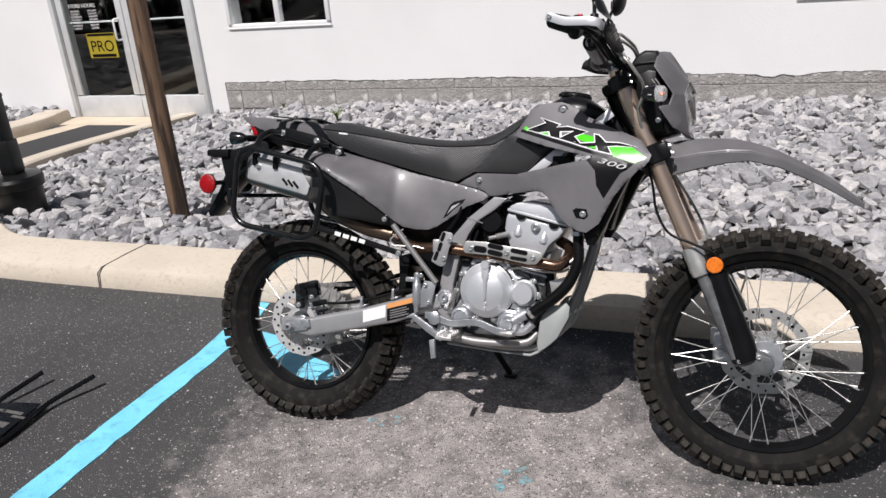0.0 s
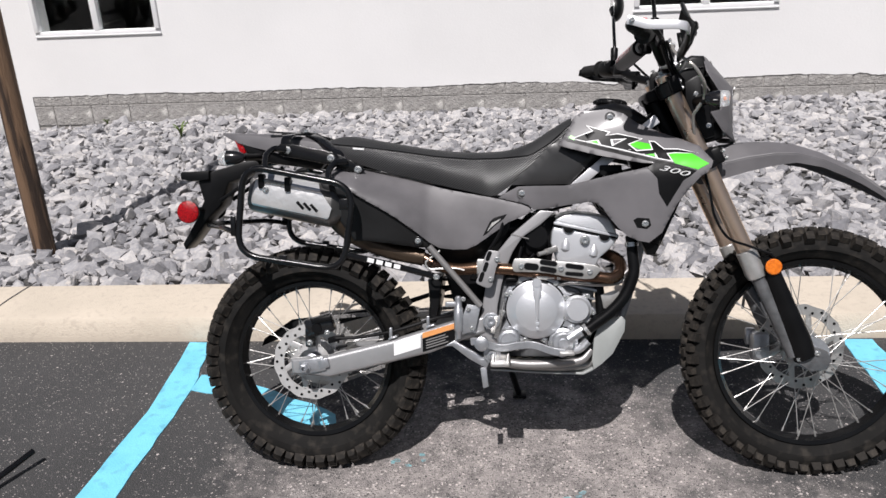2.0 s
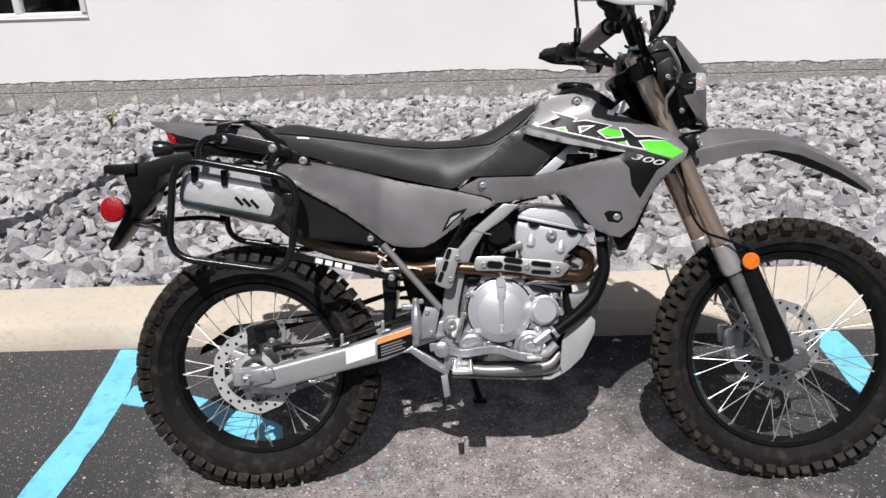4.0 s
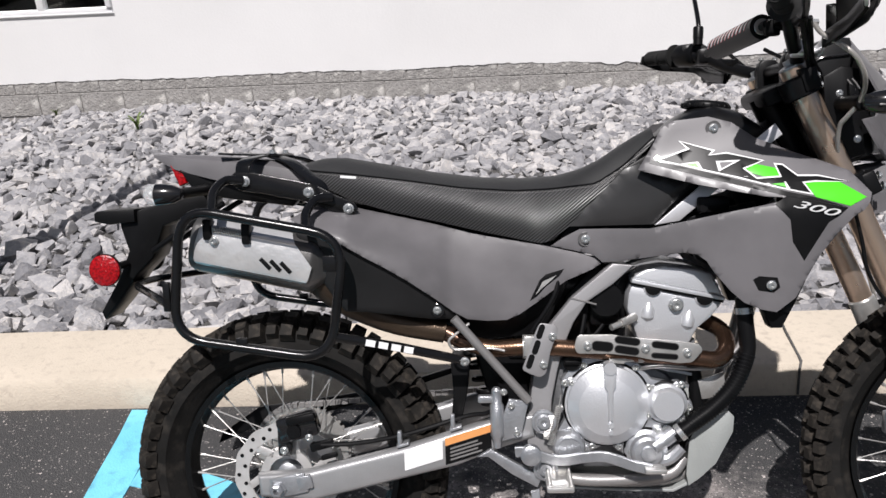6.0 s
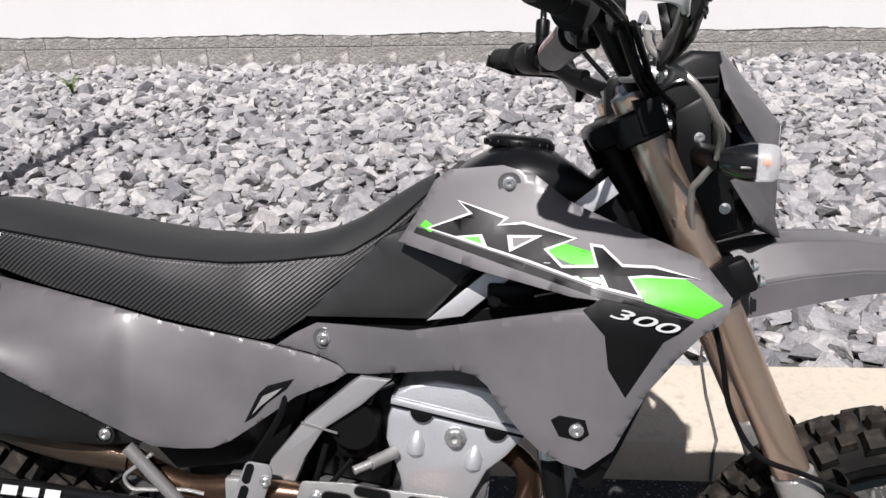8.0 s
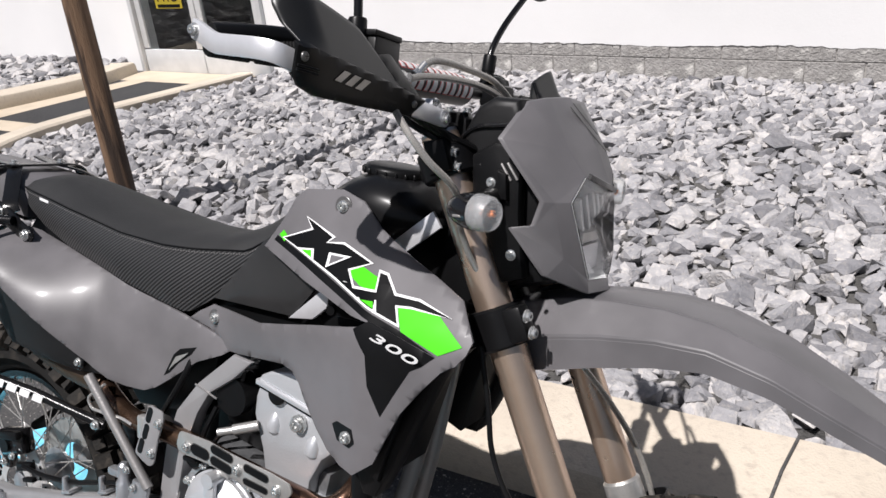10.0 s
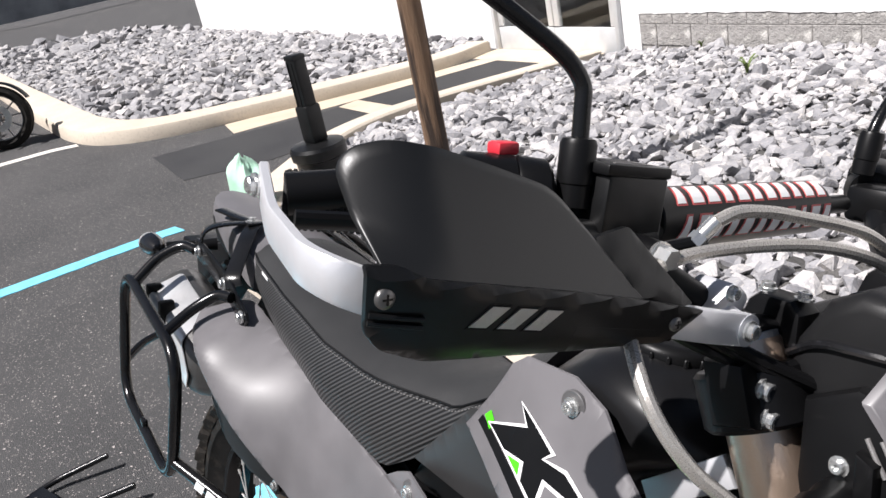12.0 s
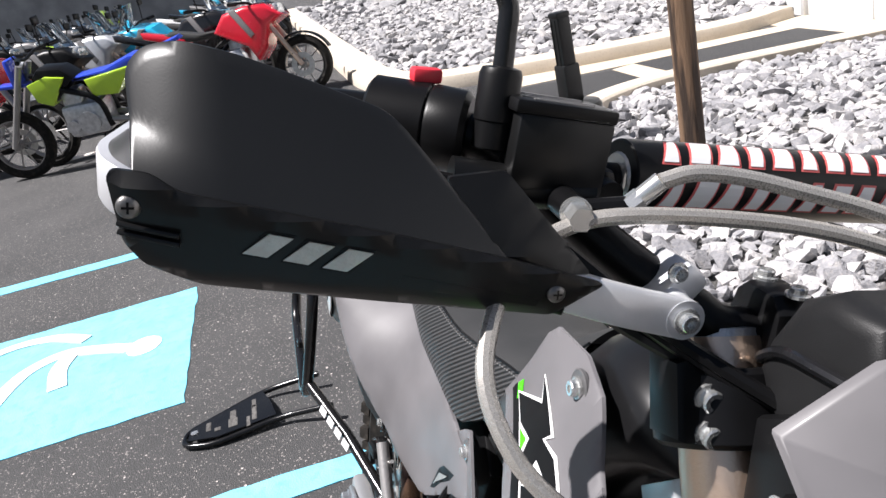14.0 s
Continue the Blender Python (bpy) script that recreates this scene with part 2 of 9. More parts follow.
M_SEATSIDE = mat("seat_weave", (0.010, 0.010, 0.011), (0.014, 0.014, 0.015), 12, 0.36, 0, 0, 300)
M_GREEN = mat("green_decal", (0.075, 0.60, 0.012), (0.065, 0.54, 0.01), 12, 0.3, 0, 0, 100, coat=0.2)
M_WHITE = mat("white_decal", (0.78, 0.78, 0.78), (0.72, 0.72, 0.72), 20, 0.35)
M_ORANGE = mat("amber_lens", (0.75, 0.19, 0.012), (0.60, 0.13, 0.008), 160, 0.22, 0, 0.0012, 260, coat=0.6)
M_RED = mat("red_lens", (0.40, 0.006, 0.010), (0.16, 0.002, 0.004), 210, 0.2, 0, 0.002, 210, coat=0.15, spec=0.3)
M_STICKER = mat("orange_sticker", (0.68, 0.30, 0.10), (0.60, 0.25, 0.08), 20, 0.5)
M_PINK = mat("pad_red", (0.62, 0.12, 0.11), (0.55, 0.09, 0.09), 30, 0.6)
M_BRAID = mat("steel_braid", (0.47, 0.45, 0.42), (0.34, 0.32, 0.295), 900, 0.28, 0.5, 0.00012, 900)
M_TITAN = mat("raw_aluminium", (0.78, 0.78, 0.80), (0.72, 0.72, 0.74), 40, 0.36, 0.55, 0.0001, 300)
M_SIGNYELLOW = mat("sign_yellow", (0.36, 0.285, 0.02), (0.32, 0.25, 0.02), 12, 0.5)
M_FARWALL = mat("far_wall", (0.36, 0.365, 0.37), (0.22, 0.225, 0.23), 0.8, 0.9)
M_BIKERED = mat("bike_red", (0.55, 0.012, 0.03), (0.48, 0.01, 0.025), 8, 0.25, coat=0.5)
M_BIKEBLUE = mat("bike_blue", (0.02, 0.06, 0.55), (0.02, 0.05, 0.45), 8, 0.3, coat=0.4)
M_BIKECYAN = mat("bike_cyan", (0.02, 0.42, 0.68), (0.02, 0.36, 0.6), 8, 0.3, coat=0.4)
M_BIKELIME = mat("bike_lime", (0.42, 0.62, 0.03), (0.36, 0.55, 0.03), 8, 0.3, coat=0.4)


def weave():
    """Slanting twill of the seat's sides."""
    nt, b = nodes_of(M_SEATSIDE)
    co = nt.nodes["Texture Coordinate"]
    mp = nt.nodes.new("ShaderNodeMapping")
    mp.inputs["Rotation"].default_value = (0, radians(38), 0)
    nt.links.new(co.outputs["Object"], mp.inputs["Vector"])
    wv = nt.nodes.new("ShaderNodeTexWave")
    wv.wave_type, wv.bands_direction = "BANDS", "Z"
    wv.inputs["Scale"].default_value = 62.0
    wv.inputs["Distortion"].default_value = 0.3
    nt.links.new(mp.outputs[0], wv.inputs["Vector"])
    rp = nt.nodes.new("ShaderNodeValToRGB")
    rp.color_ramp.elements[0].color, rp.color_ramp.elements[1].color = (0.003, 0.003, 0.0032, 1), (0.058, 0.058, 0.059, 1)
    nt.links.new(wv.outputs[0], rp.inputs[0])
    nt.links.new(rp.outputs[0], b.inputs["Base Color"])
    bp = nt.nodes.new("ShaderNodeBump")
    bp.inputs["Strength"].default_value, bp.inputs["Distance"].default_value = 0.8, 0.0012
    nt.links.new(wv.outputs[0], bp.inputs["Height"])
    nt.links.new(bp.outputs[0], b.inputs["Normal"])


weave()


def streaks(m, scale, stretch):
    """Long grain along z for wood."""
    nt, b = nodes_of(m)
    co = nt.nodes["Texture Coordinate"]
    mp = nt.nodes.new("ShaderNodeMapping")
    mp.inputs["Scale"].default_value = (scale, scale, scale / stretch)
    nt.links.new(co.outputs["Object"], mp.inputs["Vector"])
    for n in [n for n in nt.nodes if n.type == "TEX_NOISE"]:
        nt.links.new(mp.outputs[0], n.inputs["Vector"])


streaks(M_POLE, 4.0, 14.0)


def island_tint(m, dark, pale):
    """Stone to stone change of colour."""
    nt, b = nodes_of(m)
    old = b.inputs["Base Color"].links[0].from_socket
    ge = nt.nodes.new("ShaderNodeNewGeometry")
    rp = nt.nodes.new("ShaderNodeValToRGB")
    rp.color_ramp.elements[0].color, rp.color_ramp.elements[1].color = (*dark, 1), (*pale, 1)
    e = rp.color_ramp.elements.new(0.55)
    e.color = (1.0, 0.99, 0.995, 1)
    nt.links.new(ge.outputs["Random Per Island"], rp.inputs[0])
    mx = nt.nodes.new("ShaderNodeMix")
    mx.data_type, mx.blend_type = "RGBA", "MULTIPLY"
    mx.inputs[0].default_value = 1.0
    nt.links.new(old, mx.inputs[6])
    nt.links.new(rp.outputs[0], mx.inputs[7])
    nt.links.new(mx.outputs[2], b.inputs["Base Color"])


M_STONE = mat("limestone", (0.385, 0.381, 0.388), (0.285, 0.285, 0.296), 24, 0.88, 0, 0.0065, 110, c3=(0.46, 0.44, 0.42), s3=60, lo=0.36, hi=0.64)
island_tint(M_STONE, (0.52, 0.52, 0.54), (1.36, 1.32, 1.27))


def glass(name, tint, rough=0.02):
    m = bpy.data.materials.new(name)
    m.use_nodes = True
    b = m.node_tree.nodes["Principled BSDF"]
    b.inputs["Base Color"].default_value = (*tint, 1)
    b.inputs["Transmission Weight"].default_value = 1.0
    b.inputs["Roughness"].default_value = rough
    b.inputs["IOR"].default_value = 1.45
    return m


M_GLASS = glass("window_glass", (0.75, 0.78, 0.78))
M_CLEAR = glass("clear_lens", (0.96, 0.96, 0.96), 0.03)
M_LENS = mat("ribbed_lens", (0.82, 0.83, 0.84), (0.76, 0.77, 0.78), 90, 0.12, 0, 0.0015, 260)
nodes_of(M_LENS)[1].inputs["Transmission Weight"].default_value = 0.72


# ---- shapes ----
def part(name, bm, material, parent=None, label="", smooth=35.0):
    """One mesh object from a bmesh, under a thing or a part."""
    me = bpy.data.meshes.new(name)
    bmesh.ops.recalc_face_normals(bm, faces=bm.faces)
    bm.to_mesh(me)
    bm.free()
    me.materials.append(material)
    if smooth:
        me.shade_smooth()
        me.set_sharp_from_angle(angle=radians(smooth))
    ob = new(name, me)
    if parent is not None:
        ob.parent = parent
    if label:
        tagged(ob, label)
    return ob


def again(ob, m, parent=None):
    """Another object on the same mesh, at the pose m."""
    o = new(ob.name.split(".")[0], ob.data)
    o.parent = parent if parent is not None else ob.parent
    o.matrix_basis = m
    return o


def thing(name, label, category, m=None, group="", kind=""):
    ob = new(name)
    ob.empty_display_size = 0.1
    if m is not None:
        ob.matrix_basis = m
    return tagged(ob, label, category, group, kind)


def add_box(bm, c, s, bevel=0.0, rot=None, seg=2):
    r = bmesh.ops.create_cube(bm, size=1.0)
    vs = r["verts"]
    bmesh.ops.scale(bm, vec=s, verts=vs)
    if bevel:
        es = list({e for v in vs for e in v.link_edges})
        q = bmesh.ops.bevel(bm, geom=es, offset=min(bevel, 0.45 * min(s)), segments=seg, profile=0.5, affect="EDGES")
        vs = list({v for f in q["faces"] for v in f.verts} | {v for v in vs if v.is_valid})
    if rot is not None:
        bmesh.ops.rotate(bm, cent=(0, 0, 0), matrix=rot.to_3x3(), verts=vs)
    bmesh.ops.translate(bm, vec=c, verts=vs)
    return vs


def add_cyl(bm, a, b, r, n=20, r2=None, cap=True):
    a, b = Vector(a), Vector(b)
    d = b - a
    q = d.to_track_quat("Z", "Y").to_matrix()
    rings = []
    for p, rad in ((a, r), (b, r if r2 is None else r2)):
        rings.append([bm.verts.new(p + q @ Vector((rad * math.cos(2 * math.pi * i / n), rad * math.sin(2 * math.pi * i / n), 0))) for i in range(n)])
    for i in range(n):
        j = (i + 1) % n
        bm.faces.new((rings[0][i], rings[0][j], rings[1][j], rings[1][i]))
    if cap:
        bm.faces.new(rings[0][::-1])
        bm.faces.new(rings[1])


def add_turned(bm, a, axis, profile, n=28, close=True):
    """A turned body: profile of (along, radius) from a along axis."""
    a, axis = Vector(a), Vector(axis).normalized()
    q = axis.to_track_quat("Z", "Y").to_matrix()
    rings = []
    for s, rad in profile:
        if rad < 1e-6:
            rings.append([bm.verts.new(a + axis * s)])
        else:
            rings.append([bm.verts.new(a + axis * s + q @ Vector((rad * math.cos(2 * math.pi * i / n), rad * math.sin(2 * math.pi * i / n), 0))) for i in range(n)])
    for k in range(len(rings) - 1):
        u, w = rings[k], rings[k + 1]
        for i in range(n):
            j = (i + 1) % n
            if len(u) == 1 and len(w) == 1:
                continue
            if len(u) == 1:
                bm.faces.new((u[0], w[j], w[i]))
            elif len(w) == 1:
                bm.faces.new((u[i], u[j], w[0]))
            else:
                bm.faces.new((u[i], u[j], w[j], w[i]))
    if close:
        for rg, flip in ((rings[0], True), (rings[-1], False)):
            if len(rg) > 2:
                bm.faces.new(rg[::-1] if flip else rg)


def curve_points(pts, per=6, closed=False):
    """Smooth line through points."""
    P = [Vector(p) for p in pts]
    n = len(P)
    out = []
    rng = range(n if closed else n - 1)
    for i in rng:
        p0 = P[(i - 1) % n] if closed or i > 0 else P[0] * 2 - P[1]
        p1, p2 = P[i], P[(i + 1) % n]
        p3 = P[(i + 2) % n] if closed or i + 2 < n else P[-1] * 2 - P[-2]
        for k in range(per):
            t = k / per
            out.append(0.5 * ((2 * p1) + (p2 - p0) * t + (2 * p0 - 5 * p1 + 4 * p2 - p3) * t * t + (3 * p1 - p0 - 3 * p2 + p3) * t ** 3))
    if not closed:
        out.append(P[-1])
    return out


def rounded(pts, r, seg=4, closed=False):
    """Straight runs with rounded corners."""
    P = [Vector(p) for p in pts]
    n = len(P)
    out = []
    for i in range(n):
        if not closed and i in (0, n - 1):
            out.append(P[i])
            continue
        a, b, c = P[i - 1], P[i], P[(i + 1) % n]
        u, w = (a - b), (c - b)
        d = min(r, 0.45 * u.length, 0.45 * w.length)
        s, e = b + u.normalized() * d, b + w.normalized() * d
        for k in range(seg + 1):
            t = k / seg
            out.append((1 - t) ** 2 * s + 2 * t * (1 - t) * b + t * t * e)
    return out


def add_tube(bm, pts, r, n=12, closed=False, cap=True, flat=1.0, taper=None, up=None):
    """A tube along points; flat squeezes it across, up fixes its wide side."""
    P = [Vector(p) for p in pts]
    m = len(P)
    rings = []
    prev = None
    for i, p in enumerate(P):
        if closed:
            d = P[(i + 1) % m] - P[i - 1]
        else:
            d = P[min(i + 1, m - 1)] - P[max(i - 1, 0)]
        d.normalize()
        if up is not None:
            x = Vector(up) - d * d.dot(Vector(up))
        elif prev is None:
            x = d.orthogonal()
        else:
            x = prev - d * d.dot(prev)
        x.normalize()
        prev = x
        y = d.cross(x)
        rr = r if taper is None else r + (taper - r) * i / (m - 1)
        rings.append([bm.verts.new(p + x * rr * math.cos(2 * math.pi * k / n) + y * rr * flat * math.sin(2 * math.pi * k / n)) for k in range(n)])
    for i in range(m if closed else m - 1):
        u, w = rings[i], rings[(i + 1) % m]
        for k in range(n):
            j = (k + 1) % n
            bm.faces.new((u[k], u[j], w[j], w[k]))
    if cap and not closed:
        bm.faces.new(rings[0][::-1])
        bm.faces.new(rings[-1])


def add_strip(bm, pts, wide, thick, up):
    """A flat bar along points: wide along up, thick across."""
    P = [Vector(p) for p in pts]
    rings = []
    for i, p in enumerate(P):
        d = (P[min(i + 1, len(P) - 1)] - P[max(i - 1, 0)]).normalized()
        x = (Vector(up) - d * d.dot(Vector(up))).normalized()
        y = d.cross(x)
        rings.append([bm.verts.new(p + x * wide / 2 * a + y * thick / 2 * b) for a, b in ((-1, -0.7), (-0.85, -1), (0.85, -1), (1, -0.7), (1, 0.7), (0.85, 1), (-0.85, 1), (-1, 0.7))])
    for u, w in zip(rings, rings[1:]):
        for k in range(8):
            j = (k + 1) % 8
            bm.faces.new((u[k], u[j], w[j], w[k]))
    bm.faces.new(rings[0][::-1])
    bm.faces.new(rings[-1])


def add_prism(bm, outline, y0, y1, bevel=0.0, seg=2):
    """An outline in x and z, made solid between two depths y."""
    vs = [bm.verts.new((x, y0, z)) for x, z in outline]
    f = bm.faces.new(vs)
    r = bmesh.ops.extrude_face_region(bm, geom=[f])
    nv = [v for v in r["geom"] if isinstance(v, bmesh.types.BMVert)]
    bmesh.ops.translate(bm, vec=(0, y1 - y0, 0), verts=nv)
    if bevel:
        es = [e for e in bm.edges if all(v in nv for v in e.verts) or all(v in vs for v in e.verts)]
        bmesh.ops.bevel(bm, geom=es, offset=bevel, segments=seg, profile=0.5, affect="EDGES")


def panel(bm, outline, yf, thick=0.003, edge=0.006, side=-1, cell=0.02):
    """A curved shell: an outline in x and z laid on the surface y = yf(x, z), with rolled edges."""
    fine = []
    for i, (x, z) in enumerate(outline):
        x2, z2 = outline[(i + 1) % len(outline)]
        n = max(1, int(math.hypot(x2 - x, z2 - z) / (0.6 * cell)))
        fine += [(x + (x2 - x) * k / n, z + (z2 - z) * k / n) for k in range(n)]
    f = bm.faces.new([bm.verts.new((x, 0, z)) for x, z in fine])
    for share in (0.40, 0.60):
        bmesh.ops.inset_region(bm, faces=[f], thickness=edge * share, use_even_offset=True)
    inner = {f}
    xs, zs = [v.co.x for v in f.verts], [v.co.z for v in f.verts]
    for k, (lo, hi) in enumerate(((min(xs), max(xs)), (min(zs), max(zs)))):
        n = int((hi - lo) / cell) if cell else 0
        for i in range(1, n + 1):
            at = lo + (hi - lo) * i / (n + 1)
            geom = list({g for q in inner for g in (q, *q.edges, *q.verts)})
            co, no = ((at, 0, 0), (1, 0, 0)) if k == 0 else ((0, 0, at), (0, 0, 1))
            r = bmesh.ops.bisect_plane(bm, geom=geom, dist=1e-5, plane_co=co, plane_no=no)
            inner = {g for g in r["geom"] if isinstance(g, bmesh.types.BMFace)} | {q for q in inner if q.is_valid}
    bmesh.ops.triangulate(bm, faces=[g for g in bm.faces if len(g.verts) > 4])
    P = np.array(outline)
    D = np.roll(P, -1, axis=0) - P
    for v in bm.verts:
        q = np.array((v.co.x, v.co.z)) - P
        t = np.clip((q * D).sum(1) / np.maximum((D * D).sum(1), 1e-12), 0, 1)
        near = min(edge, float(np.sqrt(((q - D * t[:, None]) ** 2).sum(1).min()))) / edge
        v.co.y = yf(v.co.x, v.co.z) - side * edge * 0.80 * (1 - near) ** 2
    r = bmesh.ops.extrude_face_region(bm, geom=list(bm.faces))
    nv = [v for v in r["geom"] if isinstance(v, bmesh.types.BMVert)]
    bmesh.ops.translate(bm, vec=(0, -side * thick, 0), verts=nv)


def curve_outline(pts, r=0.006):
    """An outline in x and z with its corners rounded off."""
    return [(v.x, v.z) for v in rounded([(x, 0, z) for x, z in pts], r, 3, True)]


def slot_shape(bm, a, b, r, y0, y1):
    """A long hole's outline from a to b with round ends, made solid."""
    d = math.atan2(b[1] - a[1], b[0] - a[0])
    ring = [(p[0] + r * math.cos(d + o + t * math.pi / 6), p[1] + r * math.sin(d + o + t * math.pi / 6)) for p, o in ((b, -math.pi / 2), (a, math.pi / 2)) for t in range(7)]
    add_prism(bm, ring, y0, y1)


def text_mesh(words, size, depth=0.0005, shear=0.0, align="CENTER"):
    cu = bpy.data.curves.new("writing", "FONT")
    cu.body, cu.size, cu.extrude, cu.shear, cu.align_x = words, size, depth, shear, align
    ob = bpy.data.objects.new("writing", cu)
    scene.collection.objects.link(ob)
    bpy.context.view_layer.update()
    me = bpy.data.meshes.new_from_object(ob.evaluated_get(bpy.context.evaluated_depsgraph_get()))
    bpy.data.objects.remove(ob)
    bpy.data.curves.remove(cu)
    return me


def writing(name, words, size, material, parent, m, shear=0.0, label=""):
    me = text_mesh(words, size, shear=shear)
    me.materials.clear()
    me.materials.append(material)
    ob = new(name, me)
    ob.parent = parent
    ob.matrix_basis = m
    if label:
        tagged(ob, label)
    return ob


def sstep(a, b, x):
    t = min(1.0, max(0.0, (x - a) / (b - a)))
    return t * t * (3 - 2 * t)


# ---- ground, kerbs, beds ----
def fall(y):
    """Height of the paved ground: level lot, then a fall towards the building."""
    return -0.07 * min(max(y - 0.62, 0.0), 5.2)


def build_ground():
    bm = bmesh.new()
    rows = [(-400, 0.0), (0.62, 0.0), (5.82, fall(5.82)), (400, fall(5.82))]
    xs = (-600, -30, 30, 600)
    grid = [[bm.verts.new((x, y, z)) for x in xs] for y, z in rows]
    for a, b in zip(grid, grid[1:]):
        for i in range(3):
            bm.faces.new((a[i], a[i + 1], b[i + 1], b[i]))
    tagged(part("ground", bm, M_ASPHALT, smooth=0), "dark sealed asphalt car park, worn pale in places", "asphalt", kind="structure")


build_ground()


def slab(name, pts, material, label, category, lift=0.004, thick=0.012, wobble=0.0, parent=None, kind="structure"):
    """A flat patch on the paved ground."""
    rnd = random.Random(name + str(pts[0]))
    P = []
    for i, (x, y) in enumerate(pts):
        x2, y2 = pts[(i + 1) % len(pts)]
        n = max(1, int(math.hypot(x2 - x, y2 - y) / 0.06)) if wobble else 1
        for k in range(n):
            t = k / n
            P.append((x + (x2 - x) * t + rnd.uniform(-wobble, wobble), y + (y2 - y) * t + rnd.uniform(-wobble, wobble)))
    bm = bmesh.new()
    top = [bm.verts.new((x, y, fall(y) + lift)) for x, y in P]
    low = [bm.verts.new((x, y, fall(y) + lift - thick)) for x, y in P]
    bm.faces.new(top)
    for i in range(len(P)):
        j = (i + 1) % len(P)
        bm.faces.new((top[i], low[i], low[j], top[j]))
    bmesh.ops.triangulate(bm, faces=[f for f in bm.faces if len(f.verts) > 4])
    ob = part(name, bm, material, parent, smooth=0)
    if parent is None:
        tagged(ob, label, category, kind=kind)
    return ob


slab("parking_line", [(-0.700, 0.64), (-0.615, 0.64), (-0.556, 0.30), (-0.562, -0.30), (-0.562, -4.2), (-0.690, -4.2), (-0.682, -0.30), (-0.662, 0.15)], M_BLUE, "pale blue painted parking line on asphalt", "road marking", wobble=0.004)
slab("parking_line", [(1.80, 0.69), (1.915, 0.69), (1.93, -4.2), (1.82, -4.2)], M_BLUE, "pale blue painted parking line on asphalt", "road marking", wobble=0.004)
slab("parking_line", [(-3.30, 0.70), (-3.17, 0.72), (-3.30, -4.2), (-3.43, -4.2)], M_BLUE, "pale blue painted parking line on asphalt", "road marking", wobble=0.004)
slab("parking_line", [(-0.553, 0.395), (-0.508, 0.388), (-0.417, 0.370), (-0.177, 0.243), (-0.101, 0.217), (-0.004, 0.14), (0.011, 0.089), (-0.032, 0.064), (-0.097, 0.072), (-0.171, 0.095), (-0.224, 0.112), (-0.430, 0.265), (-0.553, 0.290)], M_BLUE, "worn blue paint of a slanting bay stripe", "road marking", lift=0.003, wobble=0.008)
slab("parking_line", [(-6.78, 0.84), (-6.92, 0.84), (-7.5, -2.6), (-7.32, -2.6)], M_WHITEPAINT, "white painted parking line on asphalt", "road marking", wobble=0.004)

rnd = random.Random(12)
for cx, cy, n in ((0.285, -0.10, 5), (0.79, -0.285, 9), (0.90, -0.40, 4)):
    for _ in range(n):
        px, py, r = cx + rnd.gauss(0, 0.032), cy + rnd.gauss(0, 0.022), rnd.uniform(0.006, 0.017)
        slab("paint_fleck", [(px + r * rnd.uniform(0.5, 1.3) * math.cos(a * 0.785), py + r * rnd.uniform(0.4, 0.9) * math.sin(a * 0.785)) for a in range(8)], M_FLECK, "worn fleck of old blue paint on asphalt", "road marking", lift=0.0025, thick=0.006)

patch = slab("bay_symbol", [(-2.46, -0.66), (-1.31, -0.655), (-1.29, -1.86), (-2.45, -1.86)], M_BLUE, "pale blue painted square with white access symbol", "road marking", wobble=0.006)


def stroke(pts, wide, parent, lift):
    """A white painted stroke of the symbol."""
    P = curve_points([(x, y, 0) for x, y in pts], 6)
    left, right = [], []
    for i, p in enumerate(P):
        d = (P[min(i + 1, len(P) - 1)] - P[max(i - 1, 0)]).normalized()
        nrm = Vector((-d.y, d.x, 0)) * wide / 2
        left.append((p.x + nrm.x, p.y + nrm.y))
        right.append((p.x - nrm.x, p.y - nrm.y))
    return slab("symbol_stroke", left + right[::-1], M_WHITEPAINT, "", "", lift=lift, parent=parent)


slab("symbol_stroke", [(-1.92 + 0.085 * math.cos(a * 0.45), -0.86 + 0.075 * math.sin(a * 0.45)) for a in range(14)], M_WHITEPAINT, "", "", lift=0.0075, parent=patch)
stroke([(-1.94, -0.92), (-2.03, -1.08), (-2.08, -1.22), (-2.02, -1.34), (-1.90, -1.40), (-1.72, -1.44)], 0.075, patch, 0.0085)
stroke([(-2.08, -1.18), (-1.92, -1.21), (-1.74, -1.18)], 0.075, patch, 0.0095)
stroke([(-2.18, -1.14), (-2.30, -1.30), (-2.33, -1.50), (-2.22, -1.66), (-2.0, -1.70), (-1.85, -1.62)], 0.065, patch, 0.0105)


